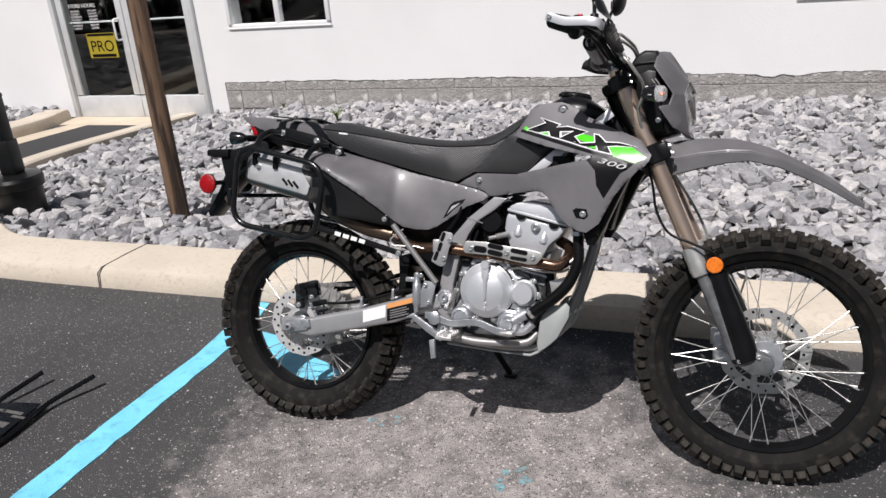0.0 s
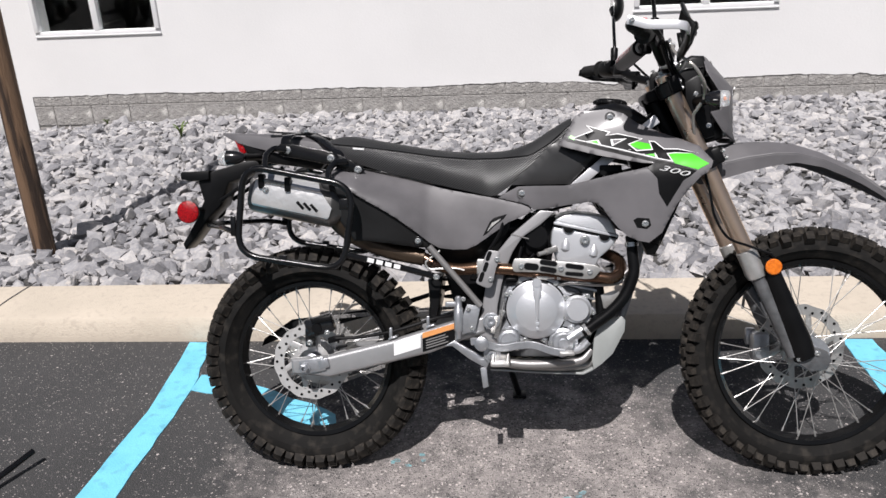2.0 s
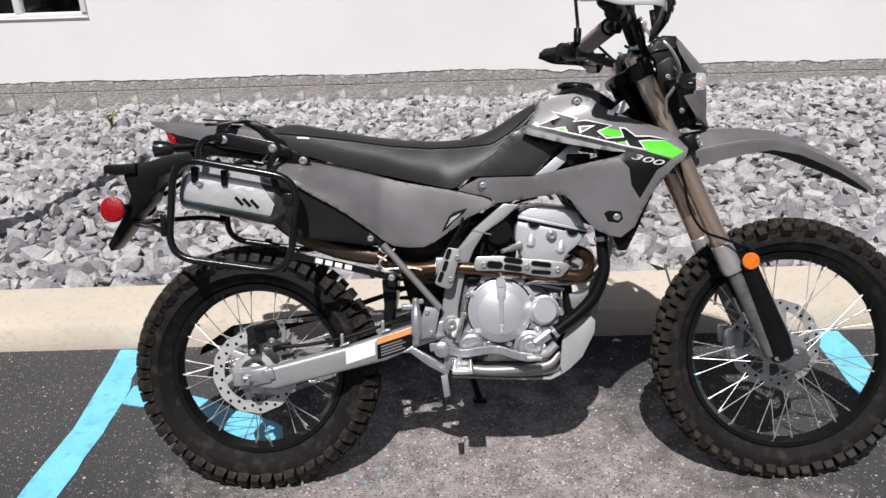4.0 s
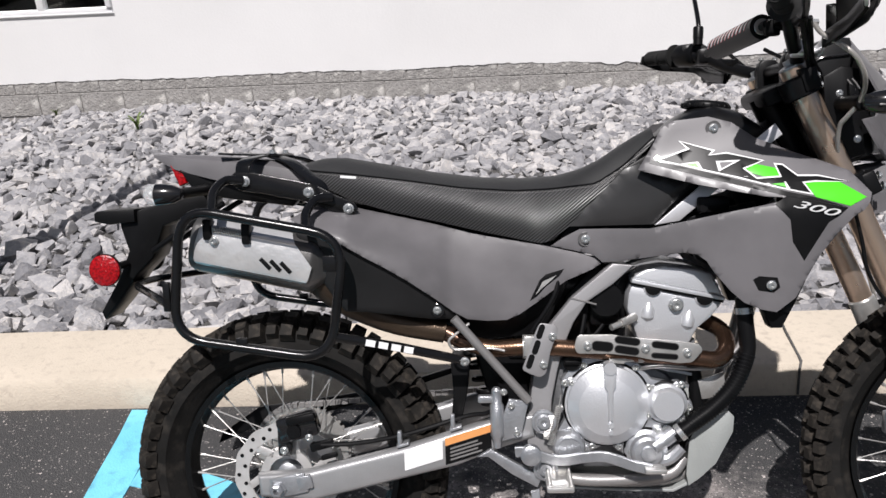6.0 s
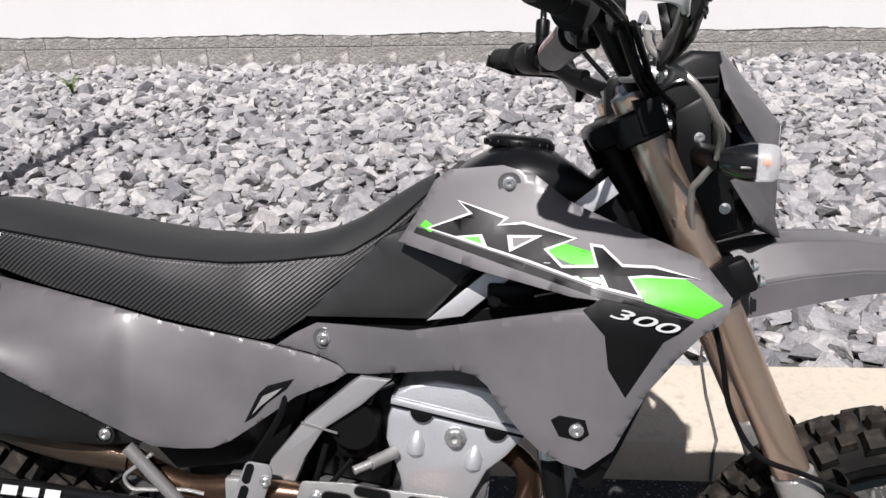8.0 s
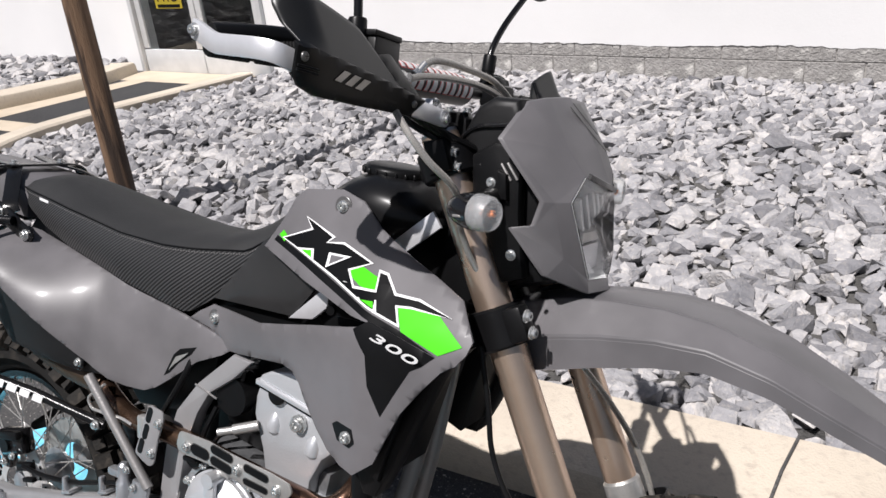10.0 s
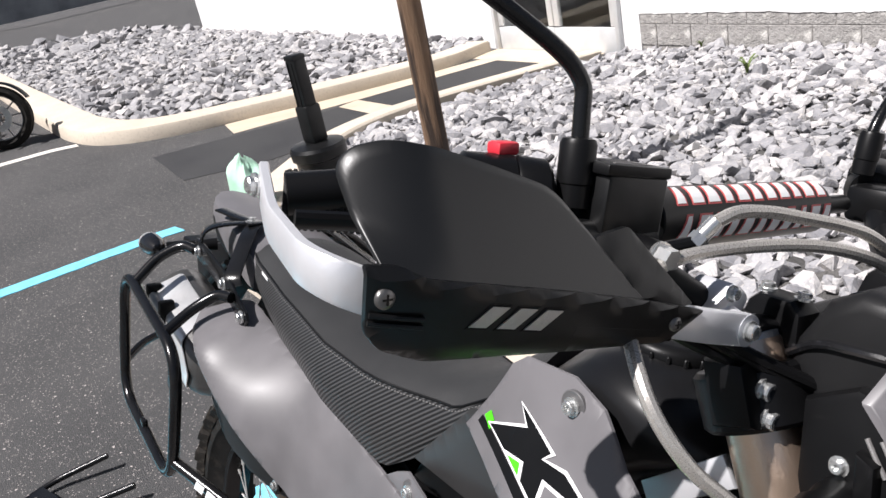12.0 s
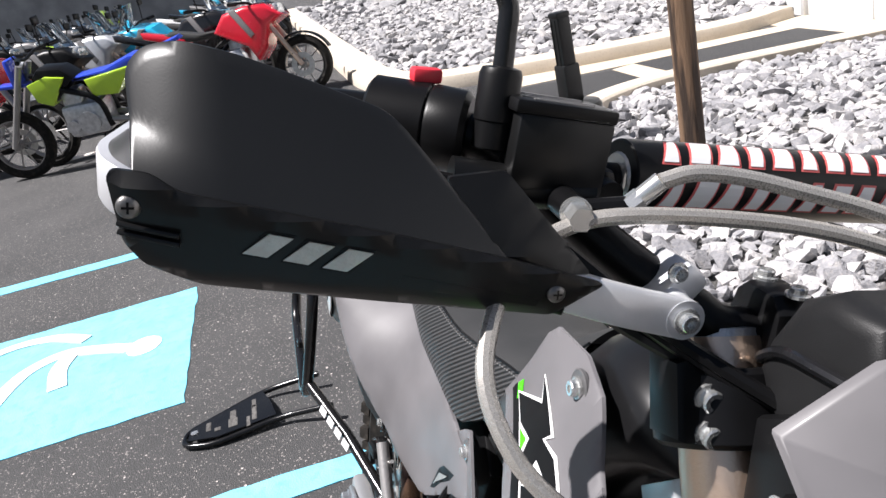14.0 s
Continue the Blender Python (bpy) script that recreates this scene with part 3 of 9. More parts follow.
def kerb(name, foot, side, wide0, wide1, high, label):
    """A concrete kerb swept along its foot line; side +1 puts its body to the left of the line."""
    P = curve_points([(x, y, 0) for x, y in foot], 8)
    bm = bmesh.new()
    rings = []
    for i, p in enumerate(P):
        d = (P[min(i + 1, len(P) - 1)] - P[max(i - 1, 0)]).normalized()
        nrm = Vector((-d.y, d.x, 0)) * side
        w = wide0 + (wide1 - wide0) * i / (len(P) - 1)
        z = fall(p.y)
        sec = ((0.0, -0.06), (0.0, 0.0), (0.012, high * 0.72), (0.028, high * 0.93), (0.055, high), (w - 0.02, high + 0.006), (w, high - 0.01), (w, -0.2))
        rings.append([bm.verts.new((p.x + nrm.x * o, p.y + nrm.y * o, z + h)) for o, h in sec])
    for u, v in zip(rings, rings[1:]):
        for k in range(7):
            bm.faces.new((u[k], u[k + 1], v[k + 1], v[k]))
    for rg in (rings[0], rings[-1]):
        bm.faces.new(rg)
    ob = part(name, bm, M_KERB, smooth=30)
    return tagged(ob, label, "kerb", kind="structure")


LOT_FOOT = [(9.0, 0.84), (4.0, 0.745), (1.2, 0.690), (-0.8, 0.652), (-2.2, 0.640), (-2.62, 0.72), (-3.0, 0.95), (-3.40, 1.27), (-3.80, 1.65), (-4.22, 2.08), (-4.52, 2.65), (-4.68, 3.4), (-4.76, 4.4), (-4.80, 5.35)]
lot_kerb = kerb("kerb", LOT_FOOT, -1, 0.37, 0.24, 0.10, "cream concrete kerb with control joints along the lot")
ISL_FOOT = [(-6.60, 5.55), (-6.18, 4.6), (-6.05, 3.3), (-6.07, 2.3), (-6.12, 1.6), (-6.36, 1.12), (-6.95, 0.86), (-8.4, 0.80), (-14.0, 0.82), (-24.0, 0.9)]
kerb("kerb", ISL_FOOT, -1, 0.33, 0.40, 0.13, "cream concrete kerb round the far gravel island")


def kerb_joint(x, skew):
    """A dark open joint across the kerb."""
    y = 0.665 + 0.02 * x
    bm = bmesh.new()
    pts = [(x - skew * 0.0, y - 0.003, 0.0), (x, y + 0.008, 0.074), (x + 0.01, y + 0.03, 0.0975), (x + skew * 0.5, y + 0.2, 0.1035), (x + skew, y + 0.365, 0.1065)]
    add_strip(bm, pts, 0.007, 0.003, (1, 0, 0))
    tagged(part("joint", bm, M_SOIL, lot_kerb), "dark open joint")


kerb_joint(-1.585, 0.05)
kerb_joint(1.335, 0.035)
kerb_joint(4.4, 0.03)

slab("path_strip", [(-6.06, 2.0), (-5.55, 1.9), (-5.66, 3.2), (-5.92, 5.10), (-6.2, 5.10)], M_PATH, "tan concrete edging of the door path", "path")
slab("path_strip", [(-5.545, 2.935), (-4.565, 2.915), (-4.655, 3.195), (-5.655, 3.195)], M_PATH, "tan concrete edging of the door path", "path", lift=0.005)
slab("path_strip", [(-6.5, 5.10), (-4.84, 5.10), (-4.84, 5.68), (-6.6, 5.68)], M_PATH, "tan concrete apron before the shop door", "path", lift=0.0045)
slab("asphalt_patch", [(-5.65, 3.200), (-4.66, 3.200), (-4.98, 5.095), (-5.91, 5.095)], M_PATCH, "black asphalt panel of the door path", "path", lift=0.0035)
slab("asphalt_patch", [(-5.42, 1.15), (-4.35, 1.08), (-4.25, 1.70), (-4.57, 2.910), (-5.53, 2.930)], M_PATCH, "black asphalt panel of the door path", "path", lift=0.0035)


def bed_height(x, y):
    """The gravel bed: high at the kerb, falling towards the wall."""
    pts = ((0.9, 0.055), (1.25, 0.02), (1.8, -0.075), (4.2, -0.155), (5.7, -0.225))
    z = pts[-1][1]
    for (a, za), (b, zb) in zip(pts, pts[1:]):
        if y <= b:
            z = za + (zb - za) * max(0.0, (y - a) / (b - a))
            break
    z += 0.035 * max(0.0, x - 1.0) * min(1.0, max(0.0, (y - 1.2) / 3.0)) * 0.6
    left = max(0.0, min(1.0, (-2.6 - x) / 1.6))
    return z * (1 - left) + (fall(y) + 0.04) * left + 0.02 * noise.noise((x * 1.3, y * 1.3, 3))


def isl_height(x, y):
    return fall(y) + 0.085 + 0.02 * noise.noise((x, y, 9))


def inside_poly(x, y, poly):
    c = False
    for i in range(len(poly)):
        (x1, y1), (x2, y2) = poly[i], poly[i - 1]
        if (y1 > y) != (y2 > y) and x < (x2 - x1) * (y - y1) / (y2 - y1) + x1:
            c = not c
    return c


BED = [(9, 1.16), (1.2, 1.02), (-0.8, 0.99), (-2.25, 0.98), (-2.6, 1.06), (-3.05, 1.32), (-3.5, 1.75), (-3.95, 2.2), (-4.22, 2.75), (-4.36, 3.5), (-4.44, 4.5), (-4.50, 5.69), (9, 5.69)]
ISLE = [(-6.88, 5.69), (-6.53, 4.6), (-6.41, 3.3), (-6.43, 2.3), (-6.49, 1.72), (-6.72, 1.38), (-7.15, 1.20), (-8.4, 1.16), (-23.6, 1.28), (-23.6, 5.69)]


def bed_ground(name, poly, hf, x0, x1, y0, y1, step, label):
    bm = bmesh.new()
    nx, ny = int((x1 - x0) / step), int((y1 - y0) / step)
    V = {}
    for i in range(nx + 1):
        for j in range(ny + 1):
            x, y = x0 + (x1 - x0) * i / nx, y0 + (y1 - y0) * j / ny
            V[i, j] = (x, y)
    made = {}

    def vert(k):
        if k not in made:
            x, y = V[k]
            made[k] = bm.verts.new((x, y, hf(x, y)))
        return made[k]
    for i in range(nx):
        for j in range(ny):
            cx, cy = V[i, j][0] + step / 2, V[i, j][1] + step / 2
            if inside_poly(cx, cy, poly):
                bm.faces.new([vert(k) for k in ((i, j), (i + 1, j), (i + 1, j + 1), (i, j + 1))])
    tagged(part(name, bm, M_SOIL), label, "soil", kind="structure")


bed_ground("gravel_base", BED, bed_height, -4.6, 9.0, 0.9, 5.7, 0.1, "dark grey fines under the gravel bed")
bed_ground("gravel_base", ISLE, isl_height, -23.6, -6.4, 1.2, 5.7, 0.2, "dark grey fines under the island gravel")


def rock_shapes(rnd, n):
    """Broken angular stones, a few faces each."""
    out = []
    for _ in range(n):
        bm = bmesh.new()
        for _ in range(13):
            v = Vector((rnd.gauss(0, 1), rnd.gauss(0, 1), rnd.gauss(0, 1))).normalized()
            v = Vector([max(-0.72, min(0.72, c * rnd.uniform(0.85, 1.15))) for c in v])
            bm.verts.new((v.x, v.y * 0.78, v.z * 0.52))
        r = bmesh.ops.convex_hull(bm, input=bm.verts)
        bmesh.ops.delete(bm, geom=list({g for g in r["geom_interior"] + r["geom_unused"] if isinstance(g, bmesh.types.BMVert)}), context="VERTS")
        bm.verts.index_update()
        out.append((np.array([v.co[:] for v in bm.verts]), [[v.index for v in f.verts] for f in bm.faces]))
        bm.free()
    return out


def gravel(name, poly, hf, x0, x1, y0, y1, step, size, label, seed):
    rnd = random.Random(seed)
    shapes = rock_shapes(rnd, 24)
    co, faces, base = [], [], 0
    y = y0
    while y < y1:
        x = x0
        while x < x1:
            px, py = x + rnd.uniform(-0.5, 0.5) * step, y + rnd.uniform(-0.5, 0.5) * step
            x += step
            if not inside_poly(px, py, poly):
                continue
            s = size * (0.60 + 0.70 * rnd.random() ** 2.0) * (1.45 if rnd.random() < 0.07 else 1.0)
            sv, sf = rnd.choice(shapes)
            e = Euler((rnd.gauss(0, 0.38), rnd.gauss(0, 0.38), rnd.uniform(0, 6.3))).to_matrix()
            p = sv @ np.array(e.transposed()) * s
            p += np.array((px, py, hf(px, py) + s * rnd.uniform(-0.05, 0.38)))
            co.append(p)
            faces += [[i + base for i in f] for f in sf]
            base += len(sv)
        y += step
    me = bpy.data.meshes.new(name)
    me.from_pydata(np.concatenate(co).tolist(), [], faces)
    me.materials.append(M_STONE)
    tagged(new(name, me), label, "gravel", kind="stuff")


gravel("gravel", BED, bed_height, -4.6, 7.0, 0.9, 5.75, 0.064, 0.067, "loose broken grey limestone covering the planting bed", 4)
gravel("gravel", BED, bed_height, -4.6, 7.0, 0.9, 5.75, 0.105, 0.045, "small grey limestone chips between larger stones", 8)
gravel("gravel", ISLE, isl_height, -17.0, -6.4, 1.2, 5.75, 0.105, 0.10, "loose broken grey limestone covering the island", 5)
gravel("gravel", ISLE, isl_height, -23.6, -17.0, 1.2, 5.75, 0.2, 0.17, "loose broken grey limestone at the island's end", 6)


# ---- building ----
WALL = 5.69
OPENINGS = [(-6.62, -4.57, -0.40, 1.66), (-4.145, -2.865, 0.632, 1.80), (1.645, 2.925, 0.665, 1.83), (-15.72, -14.38, 0.69, 1.84), (-11.46, -10.24, 0.68, 1.84)]


def ragged(x):
    """The broken lower edge of the plaster."""
    drop = sstep(0.28, 0.50, noise.noise((x * 0.9 + 3.1, 7, 0)) + 0.25 * noise.noise((x * 6.0, 1, 0)))
    return 0.048 - 0.030 * drop + 0.018 * noise.noise((x * 1.1, 0, 0)) + 0.013 * noise.noise((x * 5.0, 4, 0)) + 0.009 * noise.noise((x * 19.0, 9, 0)) + 0.004 * noise.noise((x * 60.0, 3, 0))


def build_wall():
    bm = bmesh.new()
    xs = sorted({-17.5, 12.0, -4.34, *[v for o in OPENINGS for v in o[:2]]})
    for a, b in zip(xs, xs[1:]):
        mid = (a + b) / 2
        bottom = 0.16 if a >= -4.35 else -0.7
        spans, z = [], bottom
        for o in sorted(OPENINGS, key=lambda o: o[2]):
            if o[0] <= mid <= o[1]:
                spans.append((z, o[2]))
                z = o[3]
        spans.append((z, 3.4))
        for lo, hi in spans:
            if hi - lo > 0.02:
                add_box(bm, (mid, WALL + 0.13, (lo + hi) / 2), (b - a, 0.26, hi - lo))
    bmesh.ops.remove_doubles(bm, verts=bm.verts, dist=1e-4)
    wall = tagged(part("wall_north", bm, M_STUCCO, smooth=0), "white rendered wall of the shop", "wall", kind="structure")
    bm = bmesh.new()
    n = 640
    top, low = [], []
    for i in range(n + 1):
        x = -4.34 + (12.0 + 4.34) * i / n
        top.append((x, 0.16))
        low.append((x, ragged(x)))
    for i in range(n):
        q = [top[i], low[i], low[i + 1], top[i + 1]]
        f = [bm.verts.new((x, WALL, z)) for x, z in q]
        k = [bm.verts.new((x, WALL + 0.007 + 0.006 * noise.noise((x * 2.3, 2, 0)), z)) for x, z in q]
        bm.faces.new(f)
        bm.faces.new((f[1], k[1], k[2], f[2]))
    bmesh.ops.remove_doubles(bm, verts=bm.verts, dist=1e-5)
    part("plaster_edge", bm, M_STUCCO, wall, "broken lower edge of the plaster", smooth=0)
    bm = bmesh.new()
    add_box(bm, (3.83, WALL + 0.125, -0.27), (16.34, 0.22, 0.86))
    foot = tagged(part("wall_footing", bm, M_MORTAR, smooth=0), "grey mortar of the exposed block footing", "wall", kind="structure")
    bm = bmesh.new()
    add_box(bm, (0, 0, 0), (0.394, 0.05, 0.194), 0.004, seg=1)
    first = part("block", bm, M_BLOCK, foot)
    first.matrix_basis = pose(-4.14, WALL + 0.031, 0.045)
    rnd = random.Random(3)
    for row in range(2):
        for i in range(30):
            if row == 0 and i == 0:
                continue
            x = -4.14 + 0.4 * i - (0.2 if row else 0.0)
            again(first, pose(x + rnd.uniform(-0.004, 0.004), WALL + 0.031 + rnd.uniform(-0.003, 0.003), 0.045 - 0.2 * row, 0, rnd.uniform(-0.3, 0.3), 0), foot)
    bm = bmesh.new()
    add_box(bm, (-2.75, WALL + 3.2, 3.5), (30.5, 7.0, 0.2))
    tagged(part("roof", bm, M_STUCCO, smooth=0), "flat white roof slab of the shop", "roof", kind="structure")
    # Near-black walls and floor stand in for the unlit shop interior
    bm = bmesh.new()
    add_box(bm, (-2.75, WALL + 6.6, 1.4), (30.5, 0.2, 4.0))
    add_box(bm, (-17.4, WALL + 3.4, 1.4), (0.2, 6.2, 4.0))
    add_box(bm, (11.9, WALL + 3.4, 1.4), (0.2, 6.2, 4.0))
    tagged(part("wall_inner", bm, M_ROOM, smooth=0), "inner walls of the shop, near-black for an unlit room", "wall", kind="structure")
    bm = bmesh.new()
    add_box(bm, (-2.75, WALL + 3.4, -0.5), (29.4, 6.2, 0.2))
    tagged(part("floor", bm, M_ROOM, smooth=0), "shop floor behind the glass, near-black for an unlit room", "floor", kind="structure")


build_wall()


def window(k, x0, x1, z0, z1):
    w = tagged(thing("window_%d" % k, "white vinyl two-pane window in a white wall", "window"), kind="structure")
    f = 0.048
    for name, c, s in (("window_frame", ((x0 + x1) / 2, WALL + 0.038, z0 + f / 2), (x1 - x0, 0.10, f)), ("window_frame", ((x0 + x1) / 2, WALL + 0.02, z1 - f / 2), (x1 - x0, 0.10, f)),
                       ("window_frame", (x0 + f / 2, WALL + 0.02, (z0 + z1) / 2), (f, 0.098, z1 - z0 - 2 * f)), ("window_frame", (x1 - f / 2, WALL + 0.02, (z0 + z1) / 2), (f, 0.098, z1 - z0 - 2 * f)),
                       ("mullion", ((x0 + x1) / 2, WALL + 0.025, (z0 + z1) / 2), (0.065, 0.08, z1 - z0 - 2 * f))):
        bm = bmesh.new()
        add_box(bm, c, s, 0.006)
        part(name, bm, M_VINYL, w)
    bm = bmesh.new()
    add_box(bm, ((x0 + x1) / 2, WALL - 0.008, z0 + 0.004), (x1 - x0 + 0.012, 0.020, 0.014), 0.004)
    part("window_sill", bm, M_VINYL, w)
    mid = (x0 + x1) / 2
    for a, b in ((x0 + f, mid - 0.034), (mid + 0.034, x1 - f)):
        bm = bmesh.new()
        add_box(bm, ((a + b) / 2, WALL + 0.035, (z0 + z1) / 2), (b - a, 0.006, z1 - z0 - 2 * f))
        part("pane", bm, M_GLASS, w, smooth=0).visible_shadow = False


for k, o in enumerate(OPENINGS[1:], 1):
    window(k, *o)


def build_doors():
    d = tagged(thing("door_1", "white aluminium double shop door with dark glass", "door"), kind="structure")
    x0, x1, z0, z1 = OPENINGS[0]
    mid = -5.575
    for c, s in (((x0 + 0.03, WALL + 0.02, (z0 + z1) / 2), (0.06, 0.14, z1 - z0)), ((x1 - 0.03, WALL + 0.02, (z0 + z1) / 2), (0.06, 0.14, z1 - z0)), (((x0 + x1) / 2, WALL + 0.02, z1 - 0.03), (x1 - x0 - 0.12, 0.138, 0.06))):
        bm = bmesh.new()
        add_box(bm, c, s, 0.006)
        part("door_frame", bm, M_ALUFRAME, d)
    for a, b, hx in ((x0 + 0.065, mid - 0.004, mid - 0.075), (mid + 0.004, x1 - 0.065, mid + 0.075)):
        bm = bmesh.new()
        add_box(bm, ((a + b) / 2, WALL + 0.02, z0 + 0.155), (b - a, 0.05, 0.30), 0.005)
        add_box(bm, ((a + b) / 2, WALL + 0.02, z1 - 0.125), (b - a, 0.05, 0.12), 0.005)
        for x in (a + 0.045, b - 0.045):
            add_box(bm, (x, WALL + 0.021, (z0 + z1) / 2 + 0.05), (0.09, 0.05, z1 - z0 - 0.54), 0.005)
        leaf = part("door_leaf", bm, M_ALUFRAME, d)
        bm = bmesh.new()
        add_box(bm, ((a + b) / 2, WALL + 0.025, 0.74), (b - a - 0.17, 0.006, 1.69))
        part("pane", bm, M_GLASS, leaf, smooth=0).visible_shadow = False
        bm = bmesh.new()
        add_box(bm, ((a + b) / 2, WALL + 0.075, 0.78), (b - a - 0.16, 0.03, 0.02), 0.005)
        part("push_bar", bm, M_ALUFRAME, leaf)
        if hx < mid:
            bm = bmesh.new()
            add_tube(bm, rounded([(hx - 0.01, WALL + 0.0, 0.57), (hx - 0.03, WALL - 0.07, 0.57), (hx - 0.03, WALL - 0.07, 0.81), (hx - 0.01, WALL + 0.0, 0.81)], 0.03), 0.012)
            part("door_handle", bm, M_VINYL, leaf)
    face = WALL + 0.019
    sign = thing("door_sign", "yellow and black sticker sign on the door glass", "sign")
    bm = bmesh.new()
    add_box(bm, (-6.0, face, 0.51), (0.43, 0.002, 0.29))
    part("sign_board", bm, M_SIGNYELLOW, sign, smooth=0)
    for c, s in (((-6.0, face - 0.002, 0.635), (0.40, 0.002, 0.028)), ((-6.0, face - 0.002, 0.392), (0.36, 0.002, 0.035))):
        bm = bmesh.new()
        add_box(bm, c, s)
        part("sign_bar", bm, M_BLACK, sign, smooth=0)
    writing("sign_word", "PRO", 0.185, M_BLACK, sign, pose(-6.0, face - 0.003, 0.44, 90, 0, 0))
    hours = thing("opening_hours", "white lettering of opening hours on the door glass", "sign")
    writing("lettering", "STORE HOURS", 0.062, M_WHITE, hours, pose(-6.18, face - 0.002, 0.955, 90, 0, 0))
    for i, (a, b) in enumerate((("MONDAY", "9AM-6PM"), ("TUESDAY", "9AM-6PM"), ("WEDNESDAY", "9AM-6PM"), ("THURSDAY", "9AM-6PM"), ("FRIDAY", "9AM-6PM"), ("SATURDAY", "9AM-4PM"), ("SUNDAY", "CLOSED"))):
        writing("lettering", a, 0.031, M_WHITE, hours, pose(-6.30, face - 0.002, 0.905 - 0.033 * i, 90, 0, 0))
        writing("lettering", b, 0.031, M_WHITE, hours, pose(-6.04, face - 0.002, 0.905 - 0.033 * i, 90, 0, 0))


build_doors()


def build_pole():
    bm = bmesh.new()
    a, b = Vector((-1.932, 1.705, -0.2)), Vector((-1.915, 1.73, 3.4))
    n, m = 22, 40
    rings = []
    for i in range(m + 1):
        t = i / m
        p = a.lerp(b, t)
        r = 0.057 - 0.009 * t
        rg = []
        for k in range(n):
            an = 2 * math.pi * k / n
            w = 1 + 0.05 * noise.noise((math.cos(an) * 3, math.sin(an) * 3, t * 2.0)) + 0.035 * noise.noise((math.cos(an) * 9, math.sin(an) * 9, t * 3.0))
            rg.append(bm.verts.new((p.x + r * w * math.cos(an), p.y + r * w * math.sin(an), p.z)))
        rings.append(rg)
    for u, v in zip(rings, rings[1:]):
        for k in range(n):
            bm.faces.new((u[k], u[(k + 1) % n], v[(k + 1) % n], v[k]))
    bm.faces.new(rings[-1])
    pole = tagged(part("wooden_pole", bm, M_POLE), "weathered brown round timber pole standing in gravel", "pole")
    for z, an in ((0.78, -1.9), (1.12, -1.6), (0.35, -1.2)):
        p = a.lerp(b, (z + 0.2) / 3.6)
        bm = bmesh.new()
        add_turned(bm, p + Vector((math.cos(an), math.sin(an), 0)) * 0.047, (math.cos(an), math.sin(an), 0), [(0, 0.014), (0.004, 0.012), (0.005, 0.006), (0.003, 0.0)], 10)
        part("knot", bm, M_SOIL, pole, "dark knot")


build_pole()


def build_bin():
    t = thing("ash_receptacle", "black plastic smoking receptacle with tall neck in gravel", "ashtray", pose(-3.10, 1.60, -0.04, 0, 0, 12))
    bm = bmesh.new()
    add_turned(bm, (0, 0, 0), (0, 0, 1), [(0, 0.13), (0.02, 0.145), (0.19, 0.15), (0.2, 0.168), (0.255, 0.172), (0.275, 0.16), (0.285, 0.09), (0.29, 0.06)], 36)
    part("base", bm, M_BIN, t)
    bm = bmesh.new()
    add_box(bm, (0, 0, 0.40), (0.115, 0.115, 0.23), 0.02)
    add_box(bm, (0, 0, 0.64), (0.093, 0.093, 0.30), 0.02)
    part("neck", bm, M_BIN, t)
    bm = bmesh.new()
    for dx in (-0.02, 0.02):
        add_box(bm, (dx, -0.049, 0.6), (0.008, 0.006, 0.34), 0.002)
    part("rib", bm, M_BIN, t)
    bm = bmesh.new()
    add_box(bm, (0, 0, 0.79), (0.094, 0.094, 0.035), 0.012)
    part("cap", bm, M_BIN, t)


build_bin()


def build_bag():
    """A mint cloth draped over the kerb's turn."""
    bm = bmesh.new()
    n, m = 26, 12
    rings = []
    for j in range(m + 1):
        t = j / m
        rg = []
        for k in range(n):
            an = 2 * math.pi * k / n
            r = 0.02 + 0.085 * min(1, t * 3.2) ** 0.6 + 0.018 * t + 0.014 * math.sin(an * 5 + 2 * t) * min(1.0, t * 1.5)
            rg.append(bm.verts.new((r * math.cos(an) * 1.1, r * 0.8 * math.sin(an), 0.25 - 0.25 * t + (0.05 - 0.03 * t) * noise.noise((math.cos(an) * 1.6, math.sin(an) * 1.6, t * 2)) - 0.03 * math.cos(an) * (1 - t))))
        rings.append(rg)
    bm.faces.new(rings[0])
    for u, v in zip(rings, rings[1:]):
        for k in range(n):
            bm.faces.new((u[k], u[(k + 1) % n], v[(k + 1) % n], v[k]))
    ob = part("cloth_bag", bm, M_MINT, smooth=60)
    ob.matrix_basis = pose(-2.92, 1.08, 0.075, 0, 0, 20)
    tagged(ob, "crumpled mint green cloth bag on the kerb", "bag")


build_bag()


def build_weed(x, y, s, seed):
    rnd = random.Random(seed)
    w = thing("weed", "small green weed growing between stones", "weed", pose(x, y, bed_height(x, y) + 0.03))
    for i in range(9):
        bm = bmesh.new()
        an, h = rnd.uniform(0, 6.3), s * rnd.uniform(0.6, 1.1)
        p = [Vector((0, 0, 0)), Vector((math.cos(an) * h * 0.25, math.sin(an) * h * 0.25, h * 0.7)), Vector((math.cos(an) * h * 0.7, math.sin(an) * h * 0.7, h))]
        add_strip(bm, curve_points(p, 3), s * 0.16, 0.001, (math.sin(an), -math.cos(an), 0))
        part("leaf", bm, M_WEED, w)


build_weed(-2.38, 4.66, 0.11, 1)
build_weed(-3.55, 5.60, 0.07, 2)


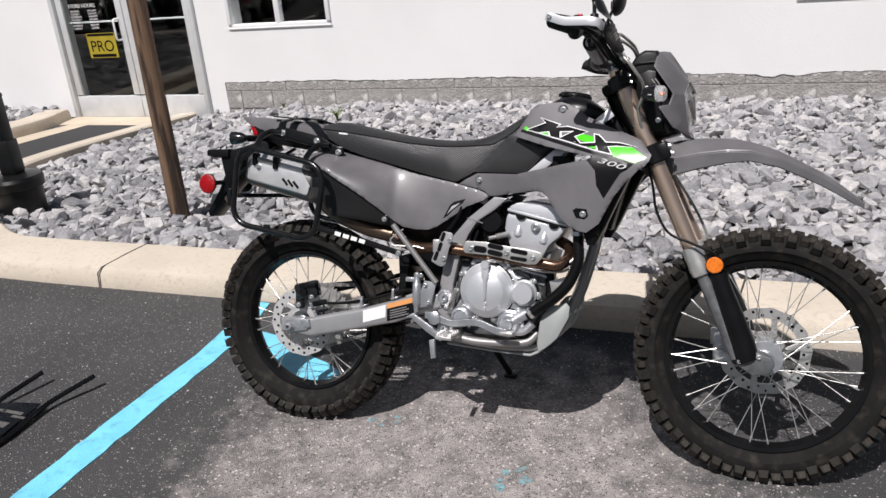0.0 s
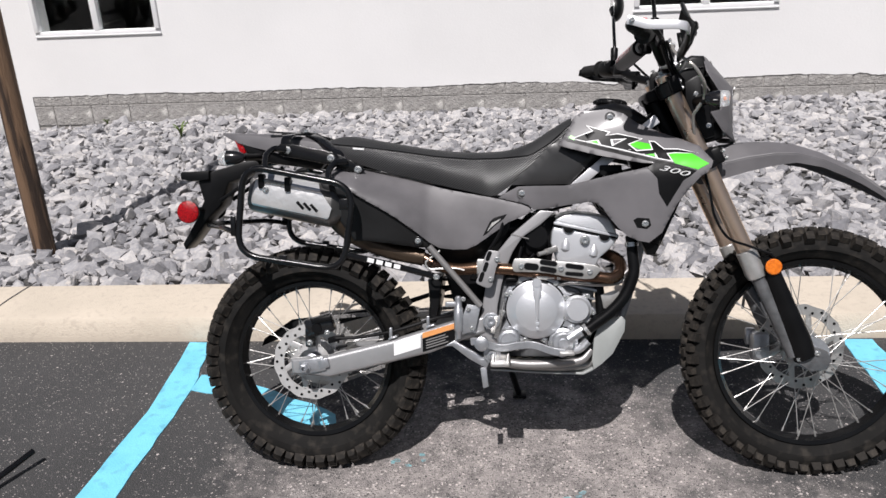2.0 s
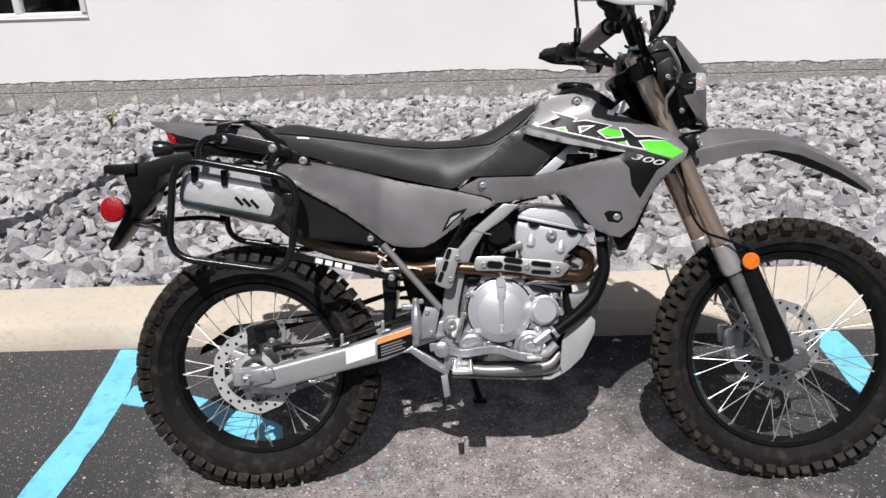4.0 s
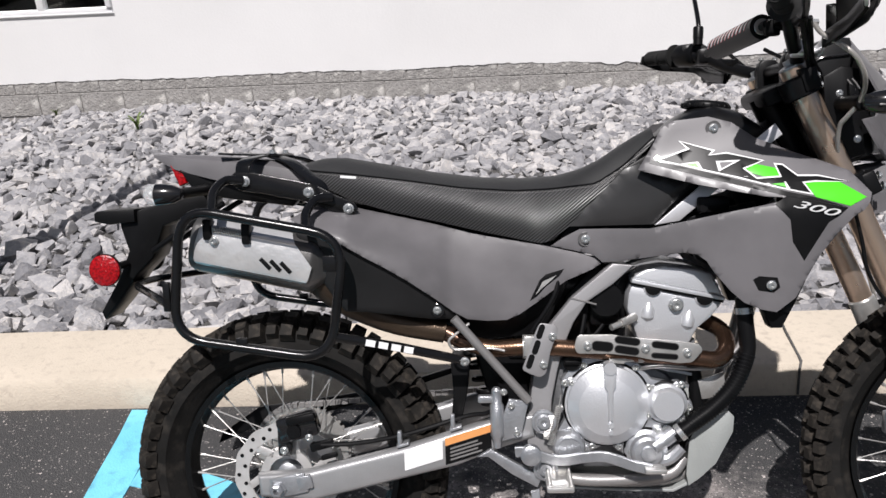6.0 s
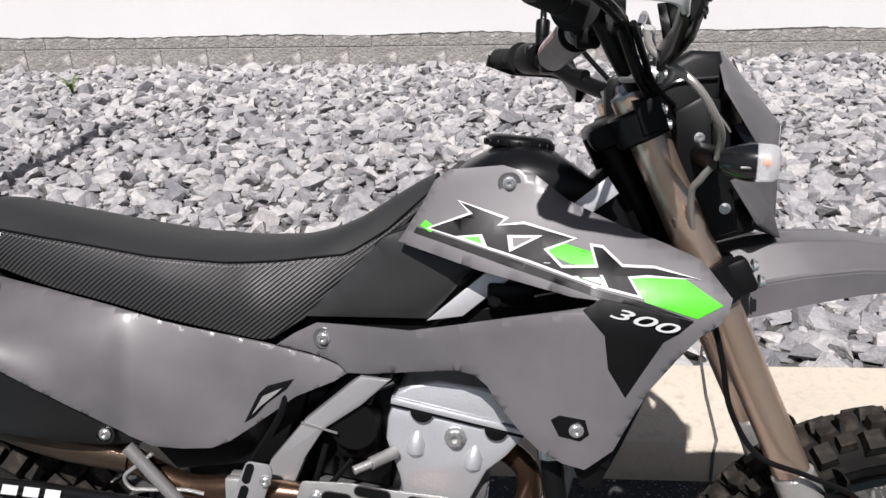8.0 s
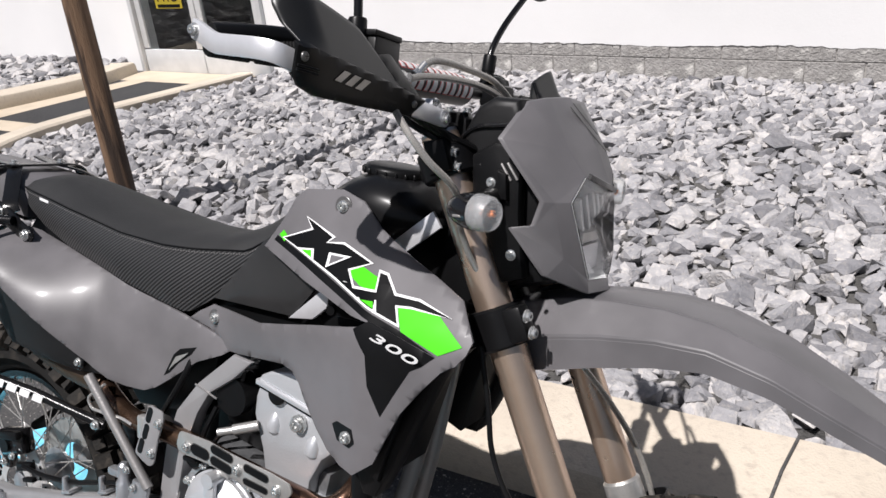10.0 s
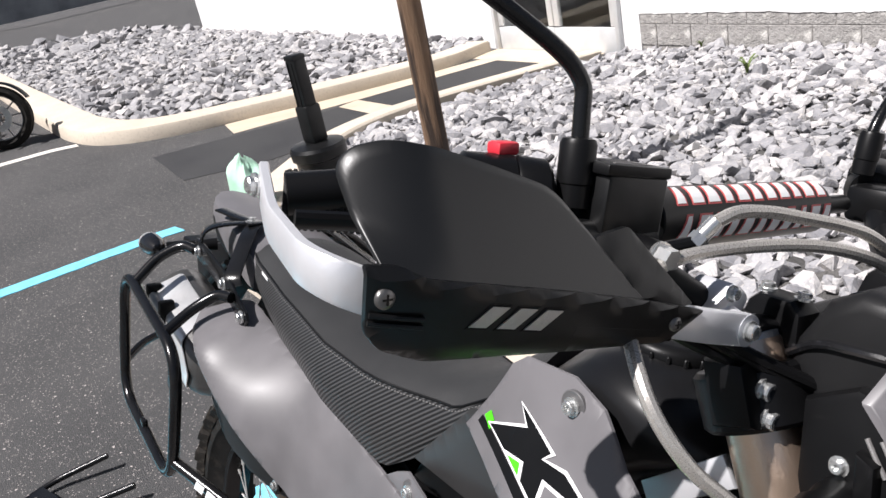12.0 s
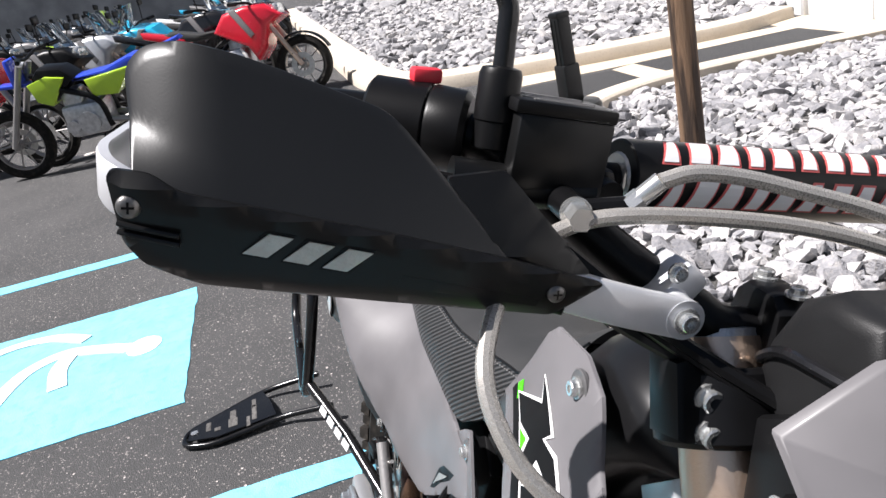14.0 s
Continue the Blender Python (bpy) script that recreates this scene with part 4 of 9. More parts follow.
def build_loose_rack():
    t = thing("luggage_rack", "loose black steel luggage rack lying on the asphalt", "rack")
    bm = bmesh.new()
    add_tube(bm, rounded([(-0.885, -0.15, 0.055), (-0.965, -0.31, 0.025), (-0.945, -0.54, 0.014), (-0.985, -0.635, 0.014), (-1.06, -0.625, 0.014), (-1.17, -0.36, 0.025), (-1.115, -0.175, 0.055)], 0.06), 0.0095)
    part("tube", bm, M_TUBE, t)
    bm = bmesh.new()
    out = [(-0.972, -0.33), (-0.955, -0.52), (-0.985, -0.615), (-1.05, -0.61), (-1.155, -0.37), (-1.07, -0.345)]
    vs = [bm.verts.new((x, y, 0.026 + 0.02 * (y + 0.6))) for x, y in out]
    f = bm.faces.new(vs)
    r = bmesh.ops.extrude_face_region(bm, geom=[f])
    bmesh.ops.translate(bm, vec=(0, 0, 0.004), verts=[v for v in r["geom"] if isinstance(v, bmesh.types.BMVert)])
    plate = part("plate", bm, M_TUBE, t)
    for x, y, l, w, a in ((-1.03, -0.40, 0.09, 0.016, 20), (-1.09, -0.40, 0.05, 0.014, -60), (-1.01, -0.47, 0.05, 0.03, 10), (-1.06, -0.47, 0.05, 0.02, -60), (-0.985, -0.42, 0.06, 0.012, 85), (-1.03, -0.55, 0.05, 0.016, 15), (-1.0, -0.52, 0.02, 0.02, 0)):
        bm = bmesh.new()
        add_box(bm, (x, y, 0.0306 + 0.02 * (y + 0.6)), (l, w, 0.0016), 0.0006, None, 1)
        ob = part("slot", bm, M_SOIL, plate, "dark slot")
    bm = bmesh.new()
    add_turned(bm, (-1.02, -0.595, 0.03), (0, 0, 1), [(0, 0.012), (0.003, 0.012), (0.004, 0.0)], 12)
    part("bolt", bm, M_CHROME, plate)


build_loose_rack()


# ---- the motorcycle: x forward, y to its left, z up in its own leaning frame ----
LEANED = Matrix.Translation((0, -0.10, 0)) @ pose(0, 0, 0, -17, 0, 0)
bike = thing("motorcycle", "grey dual sport motorcycle with green decals leaning on its stand", "motorcycle", LEANED)


def mirror_y(bm):
    bmesh.ops.scale(bm, vec=(1, -1, 1), verts=bm.verts)
    return bm


def both(name, make, material, parent, label="", smooth=35.0):
    """A part on the right side and its mirror on the left. Returns the right one."""
    out = []
    for flip in (False, True):
        bm = bmesh.new()
        make(bm)
        if flip:
            mirror_y(bm)
        out.append(part(name, bm, material, parent, label, smooth))
    return out


def one(name, make, material, parent, label="", smooth=35.0):
    bm = bmesh.new()
    make(bm)
    return part(name, bm, material, parent, label, smooth)


# fasteners
def bolt_mesh():
    bm = bmesh.new()
    add_turned(bm, (0, 0, 0), (0, -1, 0), [(0, 1.0), (0.25, 1.0), (0.3, 0.72), (0.75, 0.72), (0.85, 0.62), (0.85, 0.34), (0.45, 0.30), (0.45, 0.0)], 12, close=False)
    me = bpy.data.meshes.new("bolt")
    bmesh.ops.recalc_face_normals(bm, faces=bm.faces)
    bm.to_mesh(me)
    bm.free()
    me.materials.append(M_CHROME)
    return me


BOLT = bolt_mesh()


def bolt(parent, x, y, z, r=0.008, turn=(0, 0, 0)):
    ob = new("bolt", BOLT)
    ob.parent = parent
    ob.matrix_basis = Matrix.LocRotScale((x, y, z), Euler([radians(a) for a in turn]), (r, r, r))
    return ob


# ---- wheels ----
def wheel(name, cx, cz, R, width, rim, rows, pitches, label):
    c = Vector((cx, 0, cz))

    def rim_shape(bm):
        prof = [(-0.028, rim + 0.004), (-0.026, rim - 0.008), (-0.014, rim - 0.013), (0.0, rim - 0.019), (0.014, rim - 0.013), (0.026, rim - 0.008), (0.028, rim + 0.004), (0.02, rim + 0.002), (-0.02, rim + 0.002), (-0.028, rim + 0.004)]
        if rim > 0.25:
            prof = [(a * 0.82, b) for a, b in prof]
        add_turned(bm, c, (0, 1, 0), prof, 72, close=False)
    w = one(name, rim_shape, M_RIM, bike, label)

    def tyre(bm):
        h, rc = (R - 0.015 - rim) / 2, (R - 0.015 + rim) / 2
        n, m = 84, 18
        rings = []
        for i in range(n):
            a = 2 * math.pi * i / n
            er = Vector((math.cos(a), 0, math.sin(a)))
            rg = []
            for k in range(m):
                s = 2 * math.pi * k / m
                cs, sn = math.cos(s), math.sin(s)
                lat = width / 2 * 0.86 * math.copysign(abs(sn) ** 0.8, sn)
                if cs < -0.5:
                    lat *= 0.72
                rg.append(bm.verts.new(c + er * (rc + h * cs) + Vector((0, lat, 0))))
            rings.append(rg)
        for i in range(n):
            u, v = rings[i], rings[(i + 1) % n]
            for k in range(m):
                bm.faces.new((u[k], u[(k + 1) % m], v[(k + 1) % m], v[k]))
    one("tyre", tyre, M_RUBBER, w, "black knobbly off-road tyre", 40)
    h, rc = (R - 0.015 - rim) / 2, (R - 0.015 + rim) / 2
    er, et, ey = Vector((1, 0, 0)), Vector((0, 0, 1)), Vector((0, 1, 0))
    for off, s, lon, lat, hgt in rows:
        sn, cs = math.sin(s), math.cos(s)
        base = er * (rc + h * cs - 0.003) + ey * (width / 2 * 0.86 * math.copysign(abs(sn) ** 0.8, sn))
        nrm = (er * cs + ey * sn).normalized()
        tan = (ey * cs - er * sn).normalized()
        bm = bmesh.new()
        lo = [bm.verts.new(base + et * lon * i + tan * lat * j) for i, j in ((-0.56, -0.56), (0.56, -0.56), (0.56, 0.56), (-0.56, 0.56))]
        hi = [bm.verts.new(base + nrm * (hgt + 0.003) + et * lon * i + tan * lat * j) for i, j in ((-0.44, -0.46), (0.44, -0.46), (0.44, 0.46), (-0.44, 0.46))]
        bm.faces.new(hi)
        for k in range(4):
            bm.faces.new((lo[k], lo[(k + 1) % 4], hi[(k + 1) % 4], hi[k]))
        bmesh.ops.recalc_face_normals(bm, faces=bm.faces)
        o = part("tread_block", bm, M_TREAD, w, "", 0)
        for p in range(pitches):
            m = Matrix.Translation(c) @ Matrix.Rotation(-2 * math.pi * (p + off) / pitches, 4, "Y")
            if p == 0:
                o.matrix_basis = m
            else:
                again(o, m, w)

    def hub(bm):
        add_turned(bm, c, (0, 1, 0), [(-0.060, 0.014), (-0.056, 0.022), (-0.037, 0.025), (-0.036, 0.047), (-0.031, 0.047), (-0.028, 0.022), (0.028, 0.022), (0.031, 0.047), (0.036, 0.047), (0.037, 0.025), (0.056, 0.022), (0.060, 0.014)], 36)
    one("hub", hub, M_ALU, w)
    kinds = []
    for side in (-1, 1):
        for way in (-1, 1):
            bm = bmesh.new()
            s0 = Vector((0.047, side * 0.032, 0))
            ang = way * 0.62
            e0 = Vector(((rim - 0.014) * math.cos(ang), side * 0.006, (rim - 0.014) * math.sin(ang)))
            add_cyl(bm, s0, e0, 0.00135, 6)
            d = (e0 - s0).normalized()
            add_cyl(bm, e0 - d * 0.016, e0 + d * 0.004, 0.0027, 6)
            bm.normal_update()
            o = part("spoke", bm, M_STEEL, w)
            kinds.append((o, side, way))
    for o, side, way in kinds:
        for i in range(9):
            ph = 40 * i + (0 if way > 0 else 20) + (10 if side > 0 else 0)
            m = Matrix.Translation(c) @ pose(0, 0, 0, 0, ph, 0)
            if i == 0:
                o.matrix_basis = m
            else:
                again(o, m, w)
    return w


FRONT_ROWS = [(0.0, 0.30, 0.026, 0.019, 0.017), (0.0, -0.30, 0.026, 0.019, 0.017), (0.5, 0.0, 0.026, 0.020, 0.017), (0.25, 0.86, 0.024, 0.027, 0.019), (0.25, -0.86, 0.024, 0.027, 0.019), (0.75, 0.70, 0.023, 0.018, 0.016), (0.75, -0.70, 0.023, 0.018, 0.016)]
REAR_ROWS = [(0.0, 0.25, 0.028, 0.026, 0.018), (0.0, -0.25, 0.028, 0.026, 0.018), (0.5, 0.0, 0.028, 0.029, 0.018), (0.5, 0.52, 0.027, 0.022, 0.018), (0.5, -0.52, 0.027, 0.022, 0.018), (0.02, 0.90, 0.028, 0.033, 0.020), (0.02, -0.90, 0.028, 0.033, 0.020), (0.52, 0.90, 0.022, 0.022, 0.016), (0.52, -0.90, 0.022, 0.022, 0.016)]
FX, FZ, RX, RZ = 1.428, 0.346, 0.0, 0.322
front_wheel = wheel("front_wheel", FX, FZ, 0.353, 0.088, 0.262, FRONT_ROWS, 32, "black spoked front wheel")
rear_wheel = wheel("rear_wheel", RX, RZ, 0.334, 0.124, 0.230, REAR_ROWS, 29, "black spoked rear wheel")


def drilled_disc(name, parent, c, r, y, inner, waves, steel):
    bm = bmesh.new()
    n = 96
    th = 0.004
    for yy in (y - th / 2, y + th / 2):
        rr = []
        for rad in (r - 0.030, r):
            rr.append([bm.verts.new((c[0] + rad * (1 + (0.014 * math.sin(waves * 2 * math.pi * i / n) if rad == r else 0.0)) * math.cos(2 * math.pi * i / n), yy, c[1] + rad * (1 + (0.014 * math.sin(waves * 2 * math.pi * i / n) if rad == r else 0.0)) * math.sin(2 * math.pi * i / n))) for i in range(n)])
        for i in range(n):
            bm.faces.new((rr[0][i], rr[0][(i + 1) % n], rr[1][(i + 1) % n], rr[1][i]))
    vs = list(bm.verts)
    for k in (0, 1):
        for i in range(n):
            j = (i + 1) % n
            bm.faces.new((vs[k * n + i], vs[k * n + j], vs[(k + 2) * n + j], vs[(k + 2) * n + i]))
    for i in range(6):
        a = 2 * math.pi * i / 6 + 0.3
        p, q = Vector((c[0] + inner * math.cos(a - 0.25), y, c[1] + inner * math.sin(a - 0.25))), Vector((c[0] + (r - 0.028) * math.cos(a), y, c[1] + (r - 0.028) * math.sin(a)))
        add_strip(bm, [p, q], 0.016, 0.004, (math.sin(a), 0, -math.cos(a)))
    add_turned(bm, (c[0], y, c[1]), (0, 1, 0), [(-0.002, inner - 0.012), (-0.002, inner + 0.006), (0.002, inner + 0.006), (0.002, inner - 0.012), (-0.002, inner - 0.012)], 36, close=False)
    ob = part(name, bm, steel, parent, "drilled steel brake disc", 30)
    hole = None
    for i in range(30):
        a = 2 * math.pi * i / 30
        rad = r - (0.009 if i % 2 else 0.021)
        m = pose(c[0] + rad * math.cos(a), y - 0.0026 if y < 0 else y - 0.0026, c[1] + rad * math.sin(a))
        if hole is None:
            bm = bmesh.new()
            add_turned(bm, (0, 0, 0), (0, -1, 0), [(0, 0.0042), (0.0006, 0.0042), (0.0007, 0.0)], 10)
            hole = part("hole", bm, M_BLACK, ob)
            hole.matrix_basis = m
        else:
            again(hole, m, ob)
    return ob


drilled_disc("brake_disc", rear_wheel, (RX, RZ), 0.112, -0.060, 0.050, 12, M_DISC)
drilled_disc("brake_disc", front_wheel, (FX, FZ), 0.124, 0.066, 0.052, 14, M_STEEL)
one("axle", lambda bm: add_turned(bm, (FX, -0.10, FZ), (0, 1, 0), [(0, 0.009), (0, 0.017), (0.008, 0.019), (0.02, 0.019), (0.02, 0.014), (0.19, 0.014), (0.2, 0.017), (0.205, 0.009)], 20), M_ALU, front_wheel)


def sprocket(bm):
    add_turned(bm, (RX, 0.076, RZ), (0, 1, 0), [(-0.003, 0.045), (-0.003, 0.105), (0.003, 0.105), (0.003, 0.045), (-0.003, 0.045)], 60, close=False)
    for i in range(48):
        a = 2 * math.pi * i / 48
        add_box(bm, (RX + 0.107 * math.cos(a), 0.076, RZ + 0.107 * math.sin(a)), (0.008, 0.005, 0.006), 0, Matrix.Rotation(-a, 4, "Y"))


one("sprocket", sprocket, M_STEEL, rear_wheel)

# ---- swingarm, rear brake, chain ----
ARM = [(-0.042, 0.298), (-0.045, 0.345), (0.060, 0.352), (0.260, 0.402), (0.440, 0.458), (0.520, 0.470), (0.520, 0.420), (0.450, 0.398), (0.364, 0.363), (0.070, 0.290)]
swing = both("swingarm", lambda bm: add_prism(bm, ARM, -0.126, -0.092, 0.0125, 4), M_SWING, bike, "silver painted aluminium swingarm")[0]
one("axle_block", lambda bm: (add_box(bm, (0.022, -0.130, 0.327), (0.074, 0.008, 0.042), 0.004, Matrix.Rotation(radians(-12), 4, "Y")), add_box(bm, (0.055, -0.131, 0.334), (0.030, 0.010, 0.028), 0.003, Matrix.Rotation(radians(-12), 4, "Y"))), M_ALU, swing)
one("axle_nut", lambda bm: add_turned(bm, (0.0, -0.134, 0.321), (0, -1, 0), [(0, 0.018), (0.004, 0.018), (0.004, 0.013), (0.015, 0.013), (0.017, 0.010), (0.017, 0.006), (0.006, 0.005), (0.006, 0.0)], 6, close=False), M_ALU, swing)
SL = math.atan2(0.458 - 0.402, 0.18)


def arm_plate(x0, x1, lo, hi, y):
    f = lambda x: 0.402 + (x - 0.26) * 0.311
    return [(x0, f(x0) - hi), (x1, f(x1) - hi), (x1, f(x1) - lo), (x0, f(x0) - lo)]


one("sticker", lambda bm: add_prism(bm, arm_plate(0.258, 0.335, 0.008, 0.046, 0), -0.1272, -0.1260), M_WHITE, swing, "worn white sticker", 0)
warn = one("sticker", lambda bm: add_prism(bm, arm_plate(0.340, 0.432, 0.022, 0.060, 0), -0.1272, -0.1260), M_BLACK, swing, "black warning sticker with orange heading", 0)
one("heading", lambda bm: add_prism(bm, arm_plate(0.340, 0.432, 0.006, 0.021, 0), -0.1272, -0.1260), M_STICKER, warn, "", 0)
for i in range(4):
    one("text_bar", lambda bm: add_prism(bm, arm_plate(0.350, 0.405 + 0.008 * (i % 2), 0.028 + 0.0075 * i, 0.0315 + 0.0075 * i, 0), -0.1280, -0.1272), M_DARKALU, warn, "", 0)
caliper = one("rear_caliper", lambda bm: (add_box(bm, (0.035, -0.082, 0.435), (0.085, 0.034, 0.055), 0.010, Matrix.Rotation(radians(-15), 4, "Y")), add_box(bm, (0.005, -0.078, 0.400), (0.03, 0.02, 0.06), 0.006)), M_GLOSSBLACK, bike, "black rear brake caliper")
one("caliper_body", lambda bm: (add_box(bm, (0.045, -0.100, 0.455), (0.062, 0.016, 0.018), 0.005, Matrix.Rotation(radians(-12), 4, "Y")), add_cyl(bm, (0.03, -0.095, 0.43), (0.03, -0.106, 0.43), 0.014), add_box(bm, (0.085, -0.094, 0.398), (0.05, 0.014, 0.018), 0.004, Matrix.Rotation(radians(-15), 4, "Y")), add_box(bm, (0.10, -0.096, 0.375), (0.035, 0.012, 0.010), 0.003, Matrix.Rotation(radians(-15), 4, "Y"))), M_BLACK, caliper)
bolt(caliper, 0.005, -0.090, 0.385, 0.009)
bolt(caliper, 0.062, -0.106, 0.418, 0.008)
one("brake_hose", lambda bm: add_tube(bm, curve_points([(0.085, -0.10, 0.400), (0.16, -0.105, 0.405), (0.26, -0.112, 0.425), (0.38, -0.115, 0.462), (0.43, -0.128, 0.475), (0.441, -0.130, 0.50)], 5), 0.0048, 8), M_BLACK, bike, "black rear brake hose")
for x in (0.255, 0.362):
    z = 0.402 + (x - 0.26) * 0.311
    one("hose_clip", lambda bm: (add_box(bm, (x, -0.11, z + 0.006), (0.026, 0.03, 0.006), 0.002, Matrix.Rotation(-SL, 4, "Y")), add_box(bm, (x - 0.006, -0.118, z + 0.020), (0.009, 0.012, 0.030), 0.003)), M_ALU, swing)


def chain_shape(bm):
    a, b, ra, rb = Vector((0.545, 0.076, 0.440)), Vector((RX, 0.076, RZ)), 0.032, 0.108
    pts = []
    for i in range(15):
        an = math.radians(88 - 176 * i / 14)
        pts.append(a + Vector((ra * math.cos(an), 0, ra * math.sin(an))))
    for i in range(25):
        an = math.radians(-80 - 200 * i / 24 + 4)
        pts.append(b + Vector((rb * math.cos(an), 0, rb * math.sin(an))))
    P = []
    for i, p in enumerate(pts):
        q = pts[(i + 1) % len(pts)]
        n = max(1, int((q - p).length / 0.014))
        P += [p.lerp(q, k / n) for k in range(n)]
    for i in range(0, len(P), 1):
        p, q = P[i], P[(i + 1) % len(P)]
        if (q - p).length < 1e-4:
            continue
        d = (q - p).normalized()
        add_box(bm, (p + q) / 2, (0.013, 0.016 if i % 2 else 0.010, 0.010), 0, Matrix.Rotation(-math.atan2(d.z, d.x), 4, "Y"))


chain = tagged(one("chain", chain_shape, M_DARKALU, bike, "steel drive chain"), kind="")
one("chain_guard", lambda bm: add_prism(bm, [(0.02, 0.435), (0.20, 0.462), (0.42, 0.53), (0.42, 0.518), (0.20, 0.445), (0.03, 0.40), (-0.08, 0.385), (-0.20, 0.335), (-0.19, 0.36), (-0.10, 0.42)], 0.09, 0.10, 0.002), M_BLACK, bike)
one("mud_flap", lambda bm: add_prism(bm, [(0.352, 0.565), (0.392, 0.575), (0.385, 0.50), (0.372, 0.44), (0.350, 0.43), (0.356, 0.50)], -0.075, 0.075, 0.004), M_BLACK, bike, "black rubber mud flap")
one("shock_spring", lambda bm: add_tube(bm, [(0.445 + 0.028 * math.cos(a * 0.5) - 0.0007 * a, 0.028 * math.sin(a * 0.5), 0.44 + 0.0021 * a) for a in range(100)], 0.0055, 6), M_BLACK, bike)
one("inner_guard", lambda bm: add_prism(bm, [(0.395, 0.60), (0.56, 0.62), (0.60, 0.76), (0.56, 0.80), (0.30, 0.85), (0.10, 0.90), (0.05, 0.84), (0.25, 0.74), (0.34, 0.66)], -0.07, 0.07, 0.006), M_BLACK, bike, "black inner mudguard and airbox")

# ---- frame ----
SPAR = [(0.672, 0.762), (0.655, 0.748), (0.595, 0.698), (0.548, 0.642), (0.524, 0.580), (0.515, 0.530), (0.503, 0.450), (0.503, 0.390), (0.526, 0.345), (0.556, 0.352), (0.549, 0.437), (0.552, 0.496), (0.564, 0.556), (0.579, 0.608), (0.596, 0.648), (0.622, 0.688), (0.672, 0.722), (0.712, 0.758)]
spar = both("frame_spar", lambda bm: add_prism(bm, SPAR, -0.119, -0.094, 0.0035), M_FRAME, bike, "grey painted frame spar")[0]
one("weld", lambda bm: add_strip(bm, [(0.592, -0.1195, 0.697), (0.640, -0.1195, 0.684)], 0.003, 0.002, (0, 0, 1)), M_DARKALU, spar)
for x, z in ((0.5345, 0.4585), (0.5365, 0.3635)):
    one("pivot_bolt", lambda bm: add_turned(bm, (x, -0.136, z), (0, -1, 0), [(0, 0.024), (0.006, 0.024), (0.007, 0.019), (0.004, 0.018), (0.004, 0.013), (0.014, 0.012), (0.014, 0.006), (0.008, 0.006), (0.008, 0.0)], 24, close=False), M_ALU, bike)
both("subframe_tube", lambda bm: add_cyl(bm, (0.366, -0.150, 0.668), (0.506, -0.140, 0.500), 0.0088, 14), M_DARKALU, bike)
both("cradle_tube", lambda bm: add_tube(bm, curve_points([(0.533, -0.105, 0.37), (0.56, -0.100, 0.335), (0.66, -0.095, 0.322), (0.78, -0.085, 0.322), (0.85, -0.06, 0.36), (0.915, -0.035, 0.50), (0.965, -0.02, 0.70), (1.005, -0.01, 0.93)], 5), 0.0135, 12), M_DARKALU, bike)
one("steering_head", lambda bm: (add_cyl(bm, (0.985, 0, 1.075), (1.085, 0, 0.875), 0.031, 24), add_prism(bm, [(0.90, 0.94), (0.985, 1.03), (1.045, 0.91), (0.955, 0.83)], -0.028, 0.028, 0.008)), M_BLACK, bike)
both("tank_bracket", lambda bm: add_prism(bm, [(0.756, 0.831), (0.843, 0.906), (0.877, 0.899), (0.803, 0.838)], -0.092, -0.084, 0.002), M_TITAN, bike, "bare aluminium bracket")
both("head_bracket", lambda bm: add_prism(bm, [(0.914, 0.961), (0.986, 1.018), (1.000, 0.997), (0.926, 0.941)], -0.072, -0.066, 0.002), M_TITAN, bike, "bare aluminium bracket")

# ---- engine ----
# Crankcase in the darkened casting, so crevice shade is painted between the brighter covers
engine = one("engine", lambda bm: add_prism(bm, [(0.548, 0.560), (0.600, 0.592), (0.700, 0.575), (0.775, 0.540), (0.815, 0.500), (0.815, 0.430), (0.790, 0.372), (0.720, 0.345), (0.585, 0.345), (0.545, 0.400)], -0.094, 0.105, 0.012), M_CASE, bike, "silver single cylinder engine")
one("case_cover", lambda bm: add_prism(bm, [(0.570, 0.535), (0.600, 0.575), (0.650, 0.590), (0.712, 0.575), (0.745, 0.535), (0.790, 0.525), (0.815, 0.490), (0.800, 0.445), (0.775, 0.430), (0.772, 0.400), (0.740, 0.368), (0.700, 0.375), (0.660, 0.405), (0.600, 0.375), (0.560, 0.380), (0.552, 0.420), (0.575, 0.455)], -0.118, -0.096, 0.007), M_ALU, engine)
clutch = one("clutch_cover", lambda bm: add_turned(bm, (0.6585, -0.116, 0.487), (0, -1, 0), [(0, 0.082), (0.008, 0.082), (0.010, 0.0785), (0.016, 0.077), (0.030, 0.0575), (0.0315, 0.0555), (0.0335, 0.0)], 64), M_SILVER, engine, "round silver clutch cover")
one("rib", lambda bm: (add_prism(bm, [(0.648, 0.565), (0.673, 0.565), (0.672, 0.531), (0.667, 0.520), (0.6655, 0.462), (0.6575, 0.462), (0.655, 0.520), (0.650, 0.531)], -0.156, -0.146, 0.004), add_cyl(bm, (0.6605, -0.13, 0.566), (0.6605, -0.158, 0.566), 0.0125, 16), add_cyl(bm, (0.6617, -0.146, 0.452), (0.6617, -0.153, 0.452), 0.0048, 12), add_cyl(bm, (0.6617, -0.146, 0.438), (0.6617, -0.152, 0.438), 0.0040, 12)), M_SILVER, clutch)
